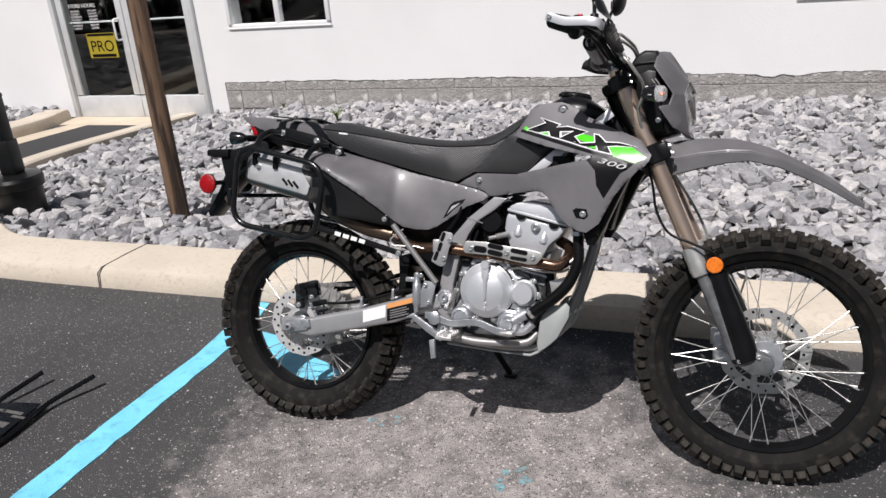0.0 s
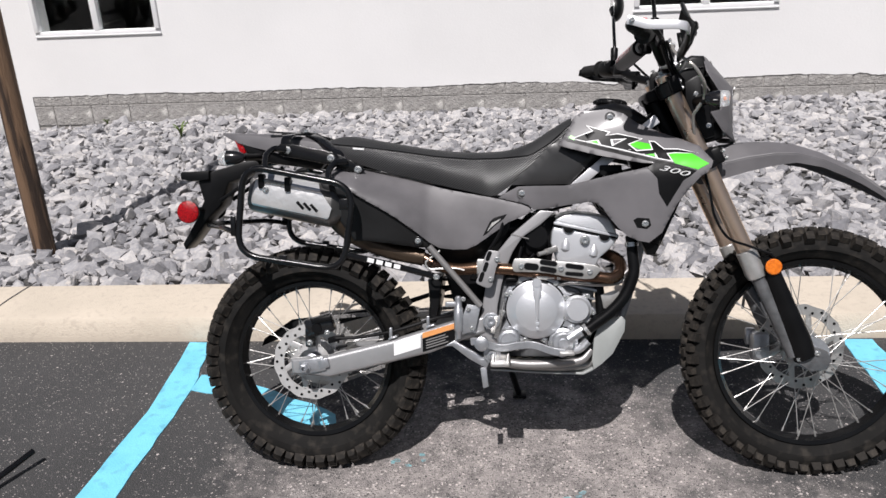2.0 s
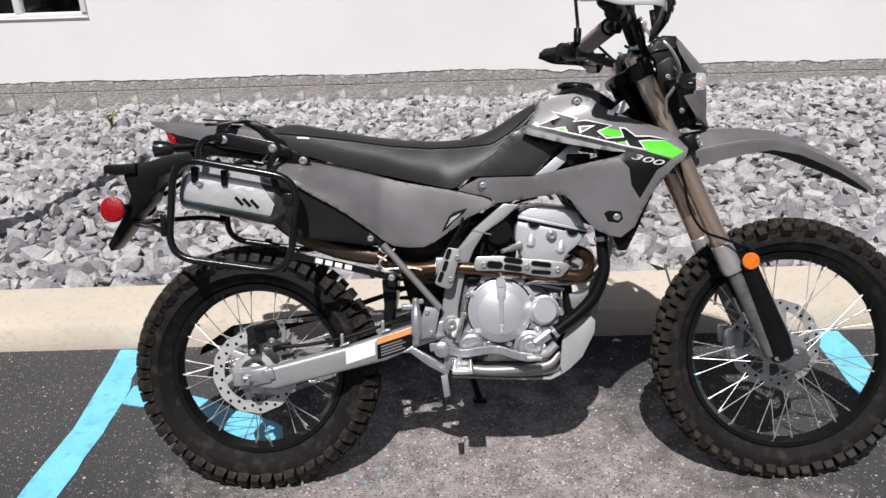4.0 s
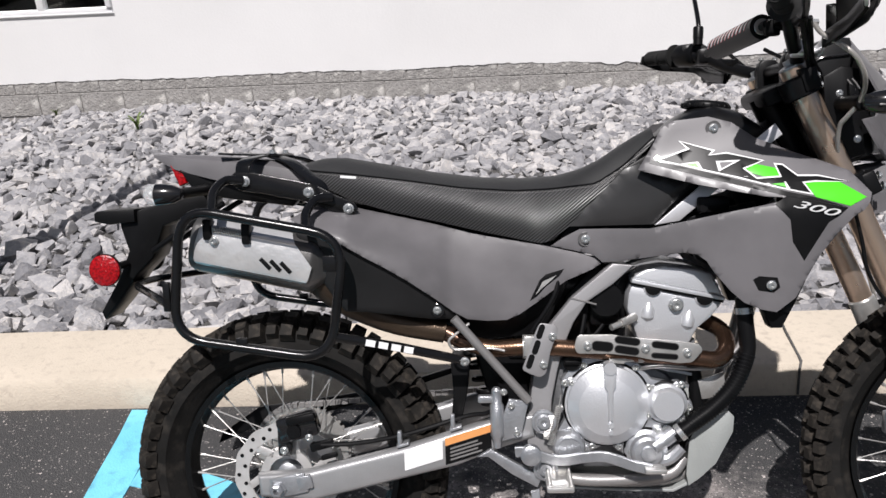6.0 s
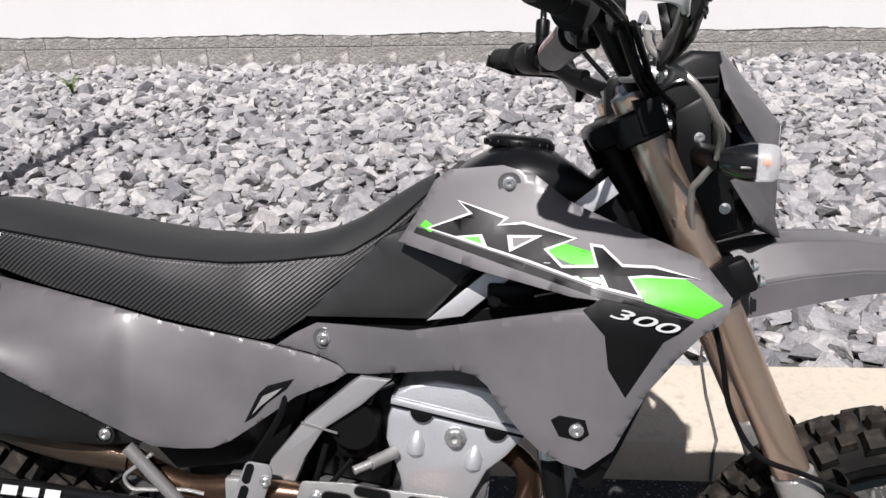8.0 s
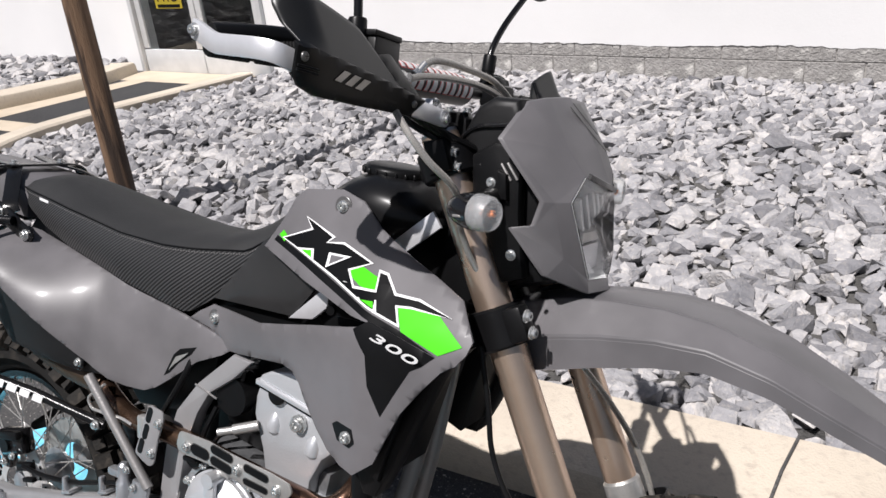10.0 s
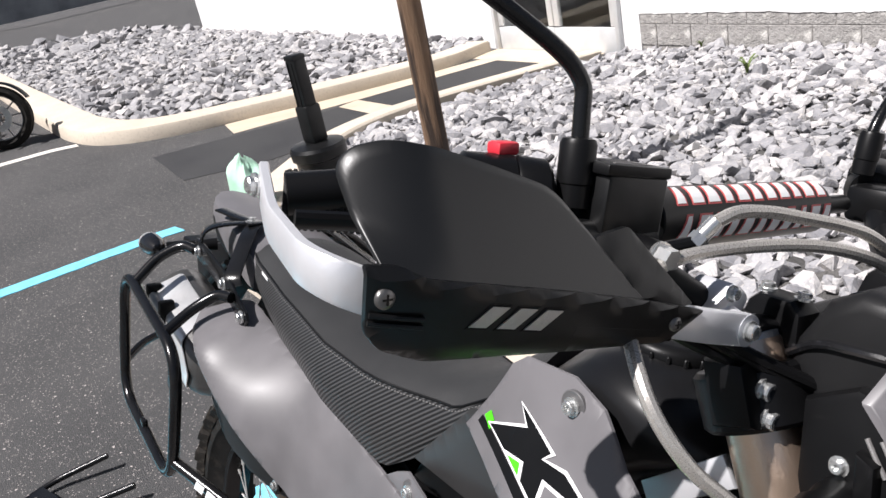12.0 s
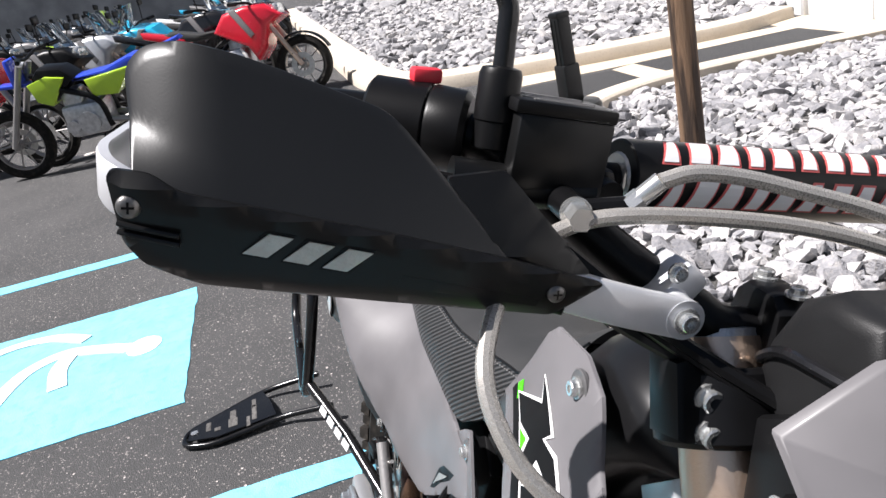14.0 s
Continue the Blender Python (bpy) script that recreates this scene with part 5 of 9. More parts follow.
one("filter_cover", lambda bm: add_turned(bm, (0.7715, -0.116, 0.488), (0, -1, 0), [(0, 0.039), (0.012, 0.039), (0.016, 0.034), (0.026, 0.032), (0.030, 0.029), (0.031, 0.0)], 44), M_SILVER, engine)
one("water_pump", lambda bm: (add_turned(bm, (0.733, -0.112, 0.395), (0, -1, 0), [(0, 0.040), (0.012, 0.040), (0.016, 0.033), (0.030, 0.031), (0.034, 0.026), (0.034, 0.0)], 32), add_cyl(bm, (0.733, -0.140, 0.395), (0.733, -0.152, 0.395), 0.017, 20, 0.014), add_tube(bm, curve_points([(0.74, -0.128, 0.372), (0.775, -0.128, 0.378), (0.80, -0.125, 0.40)], 5), 0.012, 10), add_tube(bm, [(0.745, -0.135, 0.405), (0.785, -0.128, 0.432)], 0.016, 12)), M_ALU, engine)
one("shaft_cover", lambda bm: add_turned(bm, (0.583, -0.112, 0.403), (0, -1, 0), [(0, 0.034), (0.020, 0.032), (0.026, 0.028), (0.028, 0.022), (0.024, 0.021), (0.026, 0.0)], 32), M_ALU, engine)
one("filler_cap", lambda bm: (add_turned(bm, (0.592, -0.100, 0.572), (0, -1, 0), [(0, 0.019), (0.022, 0.019), (0.025, 0.015), (0.025, 0.0)], 20), add_box(bm, (0.592, -0.128, 0.572), (0.03, 0.008, 0.008), 0.002)), M_BLACK, engine, "black oil filler cap")
for i in range(11):
    a = radians(20 + 33 * i)
    bolt(engine, 0.6585 + 0.092 * math.cos(a), -0.120, 0.487 + 0.090 * math.sin(a), 0.0075)
for x, z in ((0.80, 0.524), (0.815, 0.478), (0.772, 0.437), (0.738, 0.52), (0.708, 0.365), (0.765, 0.378), (0.555, 0.385), (0.605, 0.378)):
    bolt(engine, x, -0.121, z, 0.0075)
for x, z in ((0.717, 0.513), (0.736, 0.465), (0.586, 0.430), (0.615, 0.393), (0.701, 0.392), (0.792, 0.518), (0.811, 0.482), (0.798, 0.456), (0.755, 0.432), (0.775, 0.384), (0.728, 0.362), (0.717, 0.416), (0.802, 0.428), (0.590, 0.530), (0.652, 0.582)):
    boss = one("bolt_boss", lambda bm: add_turned(bm, (x, -0.104, z), (0, -1, 0), [(0, 0.0125), (0.017, 0.0105), (0.0185, 0.0085), (0.0185, 0.0)], 18), M_ALU, engine)
    bolt(boss, x, -0.1224, z, 0.0066)
# Black rings paint the crevice shade between each cover and the case
for x, z, r in ((0.6585, 0.487, 0.0835), (0.7715, 0.488, 0.0402), (0.733, 0.395, 0.0412)):
    one("gasket_shade", lambda bm: add_turned(bm, (x, -0.112, z), (0, -1, 0), [(0, r + 0.0028), (0.0062, r + 0.0028), (0.0075, r + 0.0012), (0.0075, r - 0.004)], 64, close=False), M_BLACK, engine, "black ring painted as shade round a cover")


def coil(bm):
    a, b = Vector((0.565, -0.130, 0.487)), Vector((0.547, -0.132, 0.408))
    d = (b - a).normalized()
    e1 = d.cross(Vector((0, 1, 0))).normalized()
    e2 = d.cross(e1)
    add_tube(bm, [a.lerp(b, i / 168) + (e1 * math.cos(i * 0.785) + e2 * math.sin(i * 0.785)) * 0.0062 for i in range(169)], 0.0011, 5)
    add_tube(bm, [a, a + Vector((0.004, 0, 0.022))], 0.0011, 5)


one("return_spring", coil, M_STEEL, bike, "steel pedal return spring")
one("breather_pipe", lambda bm: add_tube(bm, curve_points([(0.700, -0.112, 0.548), (0.755, -0.118, 0.559), (0.824, -0.116, 0.553), (0.877, -0.112, 0.556), (0.900, -0.104, 0.568)], 6), 0.0036, 8), M_STEEL, engine, "thin steel pipe")
one("stay_plate", lambda bm: add_prism(bm, [(0.838, 0.523), (0.888, 0.540), (0.892, 0.505), (0.876, 0.490), (0.846, 0.485)], -0.094, -0.088, 0.002), M_STEEL, engine, "grey sheet metal stay")
one("down_tube", lambda bm: add_tube(bm, curve_points([(0.832, -0.075, 0.560), (0.838, -0.078, 0.500), (0.836, -0.082, 0.430), (0.815, -0.086, 0.380)], 5), 0.014, 12), M_BLACK, bike)
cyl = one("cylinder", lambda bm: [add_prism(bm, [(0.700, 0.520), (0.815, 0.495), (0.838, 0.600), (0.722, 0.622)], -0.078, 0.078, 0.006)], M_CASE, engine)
for i in range(3):
    one("fin", lambda bm: add_prism(bm, [(0.702 + 0.006 * i, 0.532 + 0.024 * i), (0.822 + 0.006 * i, 0.507 + 0.024 * i), (0.823 + 0.006 * i, 0.513 + 0.024 * i), (0.703 + 0.006 * i, 0.538 + 0.024 * i)], -0.088, 0.088, 0.0015), M_ALU, cyl)
head = one("cylinder_head", lambda bm: add_prism(bm, [(0.7005, 0.6700), (0.7035, 0.7000), (0.7100, 0.7175), (0.8825, 0.6790), (0.8760, 0.6680), (0.8620, 0.6510), (0.8360, 0.6290), (0.8150, 0.5900), (0.8100, 0.5520), (0.7260, 0.5720), (0.7180, 0.6180), (0.7060, 0.6520)], -0.100, 0.085, 0.006), M_SILVER, engine, "silver cylinder head")
one("gasket_shade", lambda bm: add_prism(bm, [(0.7090, 0.7175), (0.7102, 0.7220), (0.8842, 0.6835), (0.8828, 0.6790)], -0.1035, 0.088), M_BLACK, head)
one("head_cover", lambda bm: (add_prism(bm, [(0.7090, 0.7222), (0.7100, 0.7300), (0.8850, 0.6915), (0.8850, 0.6838)], -0.108, 0.09, 0.002), add_prism(bm, [(0.7120, 0.7295), (0.7175, 0.7370), (0.7370, 0.7470), (0.7715, 0.7535), (0.8300, 0.7450), (0.8600, 0.7370), (0.8740, 0.7130), (0.8810, 0.6925)], -0.104, 0.082, 0.0045, 3)), M_SILVER, head)
for x0, z0, x1, z1 in ((0.7450, 0.690, 0.7352, 0.615), (0.8225, 0.672, 0.8093, 0.600)):
    one("boss", lambda bm: (add_turned(bm, (x0, -0.094, z0), (x1 - x0, 0, z1 - z0), [(0, 0.002), (0.012, 0.0085), (0.024, 0.0145), (0.038, 0.0140), (0.046, 0.0065), (0.078, 0.0045)], 14)), M_SILVER, head)
for x, z in ((0.7505, 0.7125), (0.8480, 0.6905)):
    half = [(x + 0.0155 * math.cos(a), z + 0.0155 * math.sin(a)) for a in [math.pi * (1 + k / 10) - 0.22 for k in range(11)]]
    one("plug_seat", lambda bm: add_prism(bm, [(x + (px - x) * 1.2, z + (pz - z) * 1.2) for px, pz in half], -0.1025, -0.095, 0.001), M_SILVER, head)
    one("plug", lambda bm: add_prism(bm, half, -0.1075, -0.096, 0.0015), M_BLACK, head, "black rubber plug")
bolt(head, 0.794, -0.102, 0.6777, 0.0145)
one("sensor", lambda bm: (add_cyl(bm, (0.715, -0.105, 0.655), (0.685, -0.128, 0.647), 0.0085, 14), add_cyl(bm, (0.685, -0.128, 0.647), (0.665, -0.14, 0.642), 0.006, 12)), M_STEEL, head)
one("intake_boot", lambda bm: (add_prism(bm, [(0.575, 0.600), (0.700, 0.578), (0.715, 0.690), (0.715, 0.745), (0.640, 0.750), (0.585, 0.690)], -0.060, 0.055, 0.012), add_prism(bm, [(0.470, 0.560), (0.580, 0.560), (0.590, 0.690), (0.500, 0.700)], -0.050, 0.050, 0.010)), M_BLACK, engine, "black rubber intake boot")
one("throttle_body", lambda bm: (add_turned(bm, (0.705, -0.02, 0.69), (-1, 0, 0.12), [(0, 0.032), (0.03, 0.036), (0.05, 0.03), (0.11, 0.034), (0.14, 0.04)], 24), add_cyl(bm, (0.66, -0.07, 0.69), (0.66, -0.11, 0.69), 0.032, 24), add_box(bm, (0.66, -0.06, 0.66), (0.06, 0.06, 0.05), 0.008)), M_BLACK, engine, "black throttle body")
for pts, r in (([(0.64, -0.105, 0.70), (0.672, -0.115, 0.735), (0.715, -0.11, 0.752)], 0.004), ([(0.62, -0.10, 0.66), (0.61, -0.115, 0.62), (0.60, -0.115, 0.585)], 0.0045), ([(0.655, -0.10, 0.64), (0.63, -0.11, 0.61), (0.625, -0.11, 0.588)], 0.004), ([(0.68, -0.105, 0.72), (0.70, -0.11, 0.76), (0.76, -0.10, 0.775)], 0.0035), ([(0.57, -0.10, 0.74), (0.56, -0.115, 0.70), (0.515, -0.118, 0.63)], 0.005)):
    one("cable", lambda bm: add_tube(bm, curve_points(pts, 5), r, 8), M_BLACK, bike)
one("clutch_arm", lambda bm: (add_strip(bm, [(0.661, -0.135, 0.580), (0.690, -0.137, 0.578)], 0.014, 0.008, (0, 0, 1)), add_cyl(bm, (0.688, -0.137, 0.578), (0.765, -0.130, 0.581), 0.0045, 10), add_cyl(bm, (0.715, -0.135, 0.579), (0.752, -0.131, 0.581), 0.0075, 10)), M_STEEL, engine)
one("clutch_cable", lambda bm: add_tube(bm, curve_points([(0.765, -0.130, 0.581), (0.83, -0.125, 0.570), (0.90, -0.115, 0.585), (0.93, -0.09, 0.65), (0.97, -0.07, 0.80)], 5), 0.004, 8), M_DARKALU, bike)

# Solid blocks added to stop sun passing through gaps in the bike's shadow
one("airbox", lambda bm: add_prism(bm, [(0.230, 0.720), (0.330, 0.690), (0.500, 0.655), (0.560, 0.690), (0.545, 0.790), (0.260, 0.850)], -0.060, 0.060, 0.012), M_BLACK, bike, "black plastic airbox under the seat")
one("shock_gap_filler", lambda bm: add_prism(bm, [(0.392, 0.600), (0.420, 0.655), (0.500, 0.660), (0.520, 0.560), (0.505, 0.450), (0.455, 0.430), (0.420, 0.500)], -0.040, 0.040, 0.010), M_BLACK, bike, "black filler block closing the gaps round the shock")

# ---- exhaust ----
exhaust = one("exhaust", lambda bm: add_tube(bm, curve_points([(0.850, -0.02, 0.635), (0.888, -0.06, 0.618), (0.890, -0.102, 0.592), (0.866, -0.124, 0.574), (0.820, -0.128, 0.578), (0.700, -0.126, 0.588), (0.600, -0.126, 0.598), (0.510, -0.126, 0.604), (0.437, -0.118, 0.600), (0.385, -0.108, 0.612), (0.330, -0.098, 0.638)], 6), 0.0168, 18), M_HEADER, bike, "heat-tinted steel exhaust")
one("mid_pipe", lambda bm: add_tube(bm, curve_points([(0.090, -0.140, 0.790), (0.112, -0.132, 0.742), (0.165, -0.118, 0.695), (0.250, -0.106, 0.655), (0.345, -0.098, 0.632)], 7), 0.033, 20, taper=0.024), M_MIDPIPE, exhaust, "tan dulled steel mid-pipe")
one("clamp", lambda bm: (add_turned(bm, (0.497, -0.125, 0.604), (1, 0, 0), [(0, 0.0185), (0, 0.0235), (0.024, 0.0235), (0.024, 0.0185)], 20), add_box(bm, (0.509, -0.150, 0.612), (0.022, 0.014, 0.040), 0.003)), M_STEEL, exhaust)
MUF_A, MUF_B = Vector((0.105, -0.150, 0.775)), Vector((-0.130, -0.160, 0.826))
MUF_D = (MUF_B - MUF_A).normalized()
MUF_UP = Vector((0, 1, 0)).cross(MUF_D).normalized()
MUF_UP = MUF_UP if MUF_UP.z > 0 else -MUF_UP
# the can's section: across the bike and upwards from its axis
CAN = [(-0.190, -0.034), (-0.196, -0.022), (-0.196, 0.036), (-0.188, 0.046), (-0.150, 0.066), (-0.132, 0.069), (-0.108, 0.058), (-0.088, 0.034), (-0.084, 0.0), (-0.092, -0.030), (-0.118, -0.050), (-0.150, -0.054), (-0.174, -0.046)]


def muffler_at(along_it, y, up):
    p = MUF_A + MUF_D * along_it + MUF_UP * up
    return Vector((p.x, y, p.z))


def can_shape(bm):
    """The oval can, lofted along its axis, drawn in at the front and capped behind with a pipe."""
    rows = []
    for d, k in ((-0.030, 0.52), (-0.014, 0.80), (0.0, 0.97), (0.006, 1.0), (0.226, 1.0), (0.234, 0.95), (0.238, 0.82), (0.232, 0.78)):
        rows.append([bm.verts.new(muffler_at(d, -0.140 + (y + 0.140) * k, 0.006 + (u - 0.006) * k)) for y, u in CAN])
    for a, b in zip(rows, rows[1:]):
        for i in range(len(CAN)):
            j = (i + 1) % len(CAN)
            bm.faces.new((a[i], a[j], b[j], b[i]))
    bm.faces.new(rows[0])
    bm.faces.new(rows[-1])
    bmesh.ops.recalc_face_normals(bm, faces=bm.faces)


muffler = one("muffler", can_shape, M_DULLSTEEL, exhaust, "dull steel muffler can", 40)
one("tail_pipe", lambda bm: add_turned(bm, muffler_at(0.230, -0.140, 0.0), MUF_D, [(0, 0.024), (0.014, 0.024), (0.016, 0.022), (0.014, 0.020), (-0.001, 0.019), (-0.001, 0.0)], 24), M_DULLSTEEL, muffler)


def muffler_shield(bm):
    """A bent sheet over the can: an outer face and a slanting upper face, cut back at the front."""
    lines = []
    for y, u, d0, d1 in ((-0.183, -0.038, 0.030, 0.214), (-0.198, -0.027, 0.004, 0.220), (-0.200, -0.020, 0.001, 0.222), (-0.200, 0.004, -0.002, 0.224), (-0.200, 0.036, 0.030, 0.219), (-0.1985, 0.041, 0.036, 0.218), (-0.193, 0.0465, 0.041, 0.216), (-0.152, 0.0695, 0.060, 0.210), (-0.146, 0.0705, 0.064, 0.206)):
        lines.append([bm.verts.new(muffler_at(d0 + (d1 - d0) * i / 12, y, u)) for i in range(13)])
    for a, b in zip(lines, lines[1:]):
        for i in range(12):
            bm.faces.new((a[i], a[i + 1], b[i + 1], b[i]))
    bmesh.ops.recalc_face_normals(bm, faces=bm.faces)
    r = bmesh.ops.extrude_face_region(bm, geom=list(bm.faces))
    bmesh.ops.translate(bm, vec=(0, 0.0016, -0.0008), verts=[v for v in r["geom"] if isinstance(v, bmesh.types.BMVert)])


shield = one("heat_shield", muffler_shield, M_BEATEN, muffler, "bright steel heat shield", 30)
for i in range(3):
    x = 0.020 + 0.019 * i
    one("slot", lambda bm: add_strip(bm, [(x - 0.008, -0.2003, 0.7975 - 0.004 * i), (x + 0.010, -0.2003, 0.7775 - 0.004 * i)], 0.008, 0.002, (1, 0, 0.8)), M_BLACK, shield, "dark slot")
bolt(shield, -0.074, -0.201, 0.833, 0.0095)
one("spring", lambda bm: add_tube(bm, [(-0.075 + 0.00062 * a, -0.201 + 0.006 * math.cos(a * 0.9), 0.856 - 0.00013 * a + 0.006 * math.sin(a * 0.9)) for a in range(90)], 0.0018, 5), M_STEEL, muffler)
for x, z in ((-0.085, 0.855), (-0.012, 0.845)):
    one("hanger", lambda bm: add_box(bm, (x, -0.196, z), (0.016, 0.026, 0.040), 0.004), M_BLACK, muffler)
header_shield = one("header_shield", lambda bm: add_prism(bm, curve_outline([(0.600, 0.6330), (0.663, 0.6330), (0.690, 0.6280), (0.726, 0.6240), (0.789, 0.6185), (0.826, 0.6120), (0.8325, 0.6000), (0.813, 0.5770), (0.789, 0.5755), (0.735, 0.5835), (0.706, 0.5900), (0.662, 0.5955), (0.5985, 0.5968), (0.5928, 0.6100)]), -0.158, -0.1545, 0.0012), M_STEEL, exhaust, "slotted steel header shield")
for a, b, r in (((0.635, 0.6118), (0.657, 0.6095), 0.0085), ((0.676, 0.6230), (0.709, 0.6178), 0.0062), ((0.676, 0.6048), (0.707, 0.5996), 0.0066), ((0.744, 0.6127), (0.781, 0.6075), 0.0056), ((0.742, 0.5915), (0.781, 0.5882), 0.0044)):
    one("slot", lambda bm: slot_shape(bm, a, b, r + 0.0016, -0.1584, -0.1576), M_DULLSTEEL, header_shield, "pressed slot rim")
    one("slot", lambda bm: slot_shape(bm, a, b, r, -0.1590, -0.1578), M_BLACK, header_shield, "dark slot")
for x, z in ((0.6184, 0.6120), (0.7258, 0.6051), (0.8033, 0.5957)):
    bolt(header_shield, x, -0.158, z, 0.0085)
one("wire_loop", lambda bm: add_tube(bm, rounded([(0.395, -0.140, 0.655), (0.352, -0.142, 0.622), (0.362, -0.142, 0.604), (0.440, -0.140, 0.606), (0.462, -0.138, 0.600)], 0.010), 0.0028, 8), M_STEEL, bike, "bent steel wire loop")
heel = one("heel_guard", lambda bm: add_prism(bm, curve_outline([(0.529, 0.6573), (0.5605, 0.6530), (0.563, 0.6395), (0.5494, 0.6040), (0.5393, 0.5582), (0.5281, 0.5511), (0.5084, 0.5586), (0.4937, 0.5671), (0.5045, 0.5947), (0.5186, 0.6352)]), -0.158, -0.154, 0.0015), M_FRAME, bike, "slotted grey heel guard")
for x, z in ((0.5306, 0.6409), (0.5219, 0.6106), (0.5102, 0.5832)):
    one("slot", lambda bm: slot_shape(bm, (x - 0.003, z - 0.0085), (x + 0.003, z + 0.0085), 0.0056, -0.1588, -0.1576), M_BLACK, heel, "dark slot")
bolt(heel, 0.553, -0.158, 0.6314, 0.008)
bolt(heel, 0.535, -0.158, 0.5767, 0.008)

# ---- controls at the foot, stand, skid plate ----
both("skid_plate", lambda bm: add_prism(bm, [(0.818, 0.405), (0.828, 0.430), (0.846, 0.450), (0.893, 0.467), (0.904, 0.455), (0.902, 0.425), (0.870, 0.361), (0.840, 0.332), (0.817, 0.315), (0.812, 0.340)], -0.112, -0.106, 0.0025), M_SKID, bike, "pale grey alloy skid plate")
one("skid_pan", lambda bm: add_prism(bm, [(0.53, 0.308), (0.68, 0.300), (0.79, 0.298), (0.818, 0.312), (0.90, 0.425), (0.896, 0.43), (0.814, 0.318), (0.788, 0.304), (0.68, 0.306), (0.53, 0.314)], -0.10, 0.10, 0.002), M_SKID, bike)
one("lower_pipe", lambda bm: (add_tube(bm, curve_points([(0.565, -0.118, 0.340), (0.62, -0.12, 0.332), (0.70, -0.118, 0.333), (0.78, -0.112, 0.342), (0.81, -0.10, 0.37)], 5), 0.012, 12)), M_DARKALU, bike)
pedal = one("brake_pedal", lambda bm: add_strip(bm, curve_points([(0.478, -0.150, 0.402), (0.500, -0.152, 0.402), (0.560, -0.152, 0.385), (0.610, -0.155, 0.392), (0.650, -0.160, 0.395), (0.700, -0.165, 0.380), (0.735, -0.175, 0.376)], 5), 0.020, 0.009, (0, 0, 1)), M_ALU, bike, "forged alloy brake pedal")
one("pad", lambda bm: add_box(bm, (0.740, -0.178, 0.377), (0.040, 0.030, 0.010), 0.003), M_STEEL, pedal)
one("pivot", lambda bm: add_turned(bm, (0.508, -0.145, 0.397), (0, -1, 0), [(0, 0.020), (0.016, 0.020), (0.019, 0.015), (0.019, 0.0)], 20), M_ALU, pedal)
peg = one("footpeg", lambda bm: (add_box(bm, (0.560, -0.175, 0.352), (0.052, 0.085, 0.012), 0.004), add_box(bm, (0.560, -0.126, 0.352), (0.050, 0.03, 0.030), 0.006)), M_STEEL, bike, "toothed steel footpeg")
for i in range(5):
    for x in (0.540, 0.580):
        one("tooth", lambda bm: add_turned(bm, (x, -0.148 - 0.015 * i, 0.357), (0, 0, 1), [(0, 0.006), (0.010, 0.002), (0.010, 0.0)], 6), M_STEEL, peg)
one("peg_bracket", lambda bm: (add_prism(bm, [(0.402, 0.385), (0.425, 0.385), (0.470, 0.350), (0.520, 0.322), (0.530, 0.345), (0.480, 0.372), (0.430, 0.402)], -0.135, -0.122, 0.003), add_prism(bm, [(0.505, 0.335), (0.522, 0.340), (0.528, 0.285), (0.512, 0.280)], -0.19, -0.176, 0.003)), M_ALU, bike)
one("peg_spring", lambda bm: add_tube(bm, [(0.538 + 0.00017 * a + 0.006 * math.cos(a * 0.9), -0.142, 0.425 + 0.00065 * a + 0.0 * math.sin(a * 0.9)) for a in range(70)], 0.0022, 5), M_STEEL, bike)
master = one("rear_master_cylinder", lambda bm: (add_turned(bm, (0.444, -0.140, 0.408), (0, 0, 1), [(0, 0.008), (0.02, 0.010), (0.025, 0.0135), (0.085, 0.0135), (0.09, 0.010), (0.115, 0.010), (0.12, 0.006)], 16), add_prism(bm, [(0.452, 0.42), (0.49, 0.43), (0.506, 0.50), (0.468, 0.505), (0.455, 0.47)], -0.142, -0.134, 0.002), add_box(bm, (0.425, -0.138, 0.505), (0.035, 0.016, 0.014), 0.003)), M_ALU, bike, "cast alloy rear brake cylinder")
for x, z in ((0.472, 0.492), (0.482, 0.438), (0.458, 0.52)):
    bolt(master, x, -0.144, z, 0.007)
stand = one("side_stand", lambda bm: (add_cyl(bm, (0.560, 0.115, 0.330), (0.604, 0.345, 0.125), 0.0105, 14), add_box(bm, (0.608, 0.355, 0.116), (0.045, 0.04, 0.008), 0.003, Matrix.Rotation(radians(17), 4, "X")), add_box(bm, (0.556, 0.10, 0.345), (0.04, 0.04, 0.05), 0.006)), M_BLACK, bike, "black steel side stand")
hose = one("radiator_hose", lambda bm: add_tube(bm, [p for p in curve_points([(0.918, -0.110, 0.690), (0.922, -0.115, 0.640), (0.924, -0.120, 0.585), (0.900, -0.125, 0.525), (0.860, -0.128, 0.480), (0.805, -0.130, 0.438), (0.785, -0.130, 0.425)], 8)], 0.0155, 14), M_BLACK, bike, "black ribbed radiator hose")
HP = curve_points([(0.924, -0.120, 0.585), (0.900, -0.125, 0.525), (0.860, -0.128, 0.480), (0.815, -0.130, 0.446)], 9)
for i in range(0, len(HP) - 1, 1):
    a, b = HP[i], HP[i + 1]
    one("hose_rib", lambda bm: add_cyl(bm, a.lerp(b, 0.3), a.lerp(b, 0.75), 0.0172, 12), M_BLACK, hose)
for p, q in (((0.919, -0.112, 0.672), (0.920, -0.113, 0.660)), ((0.800, -0.130, 0.436), (0.792, -0.130, 0.430))):
    one("hose_clamp", lambda bm: add_cyl(bm, p, q, 0.0185, 18), M_CHROME, hose)

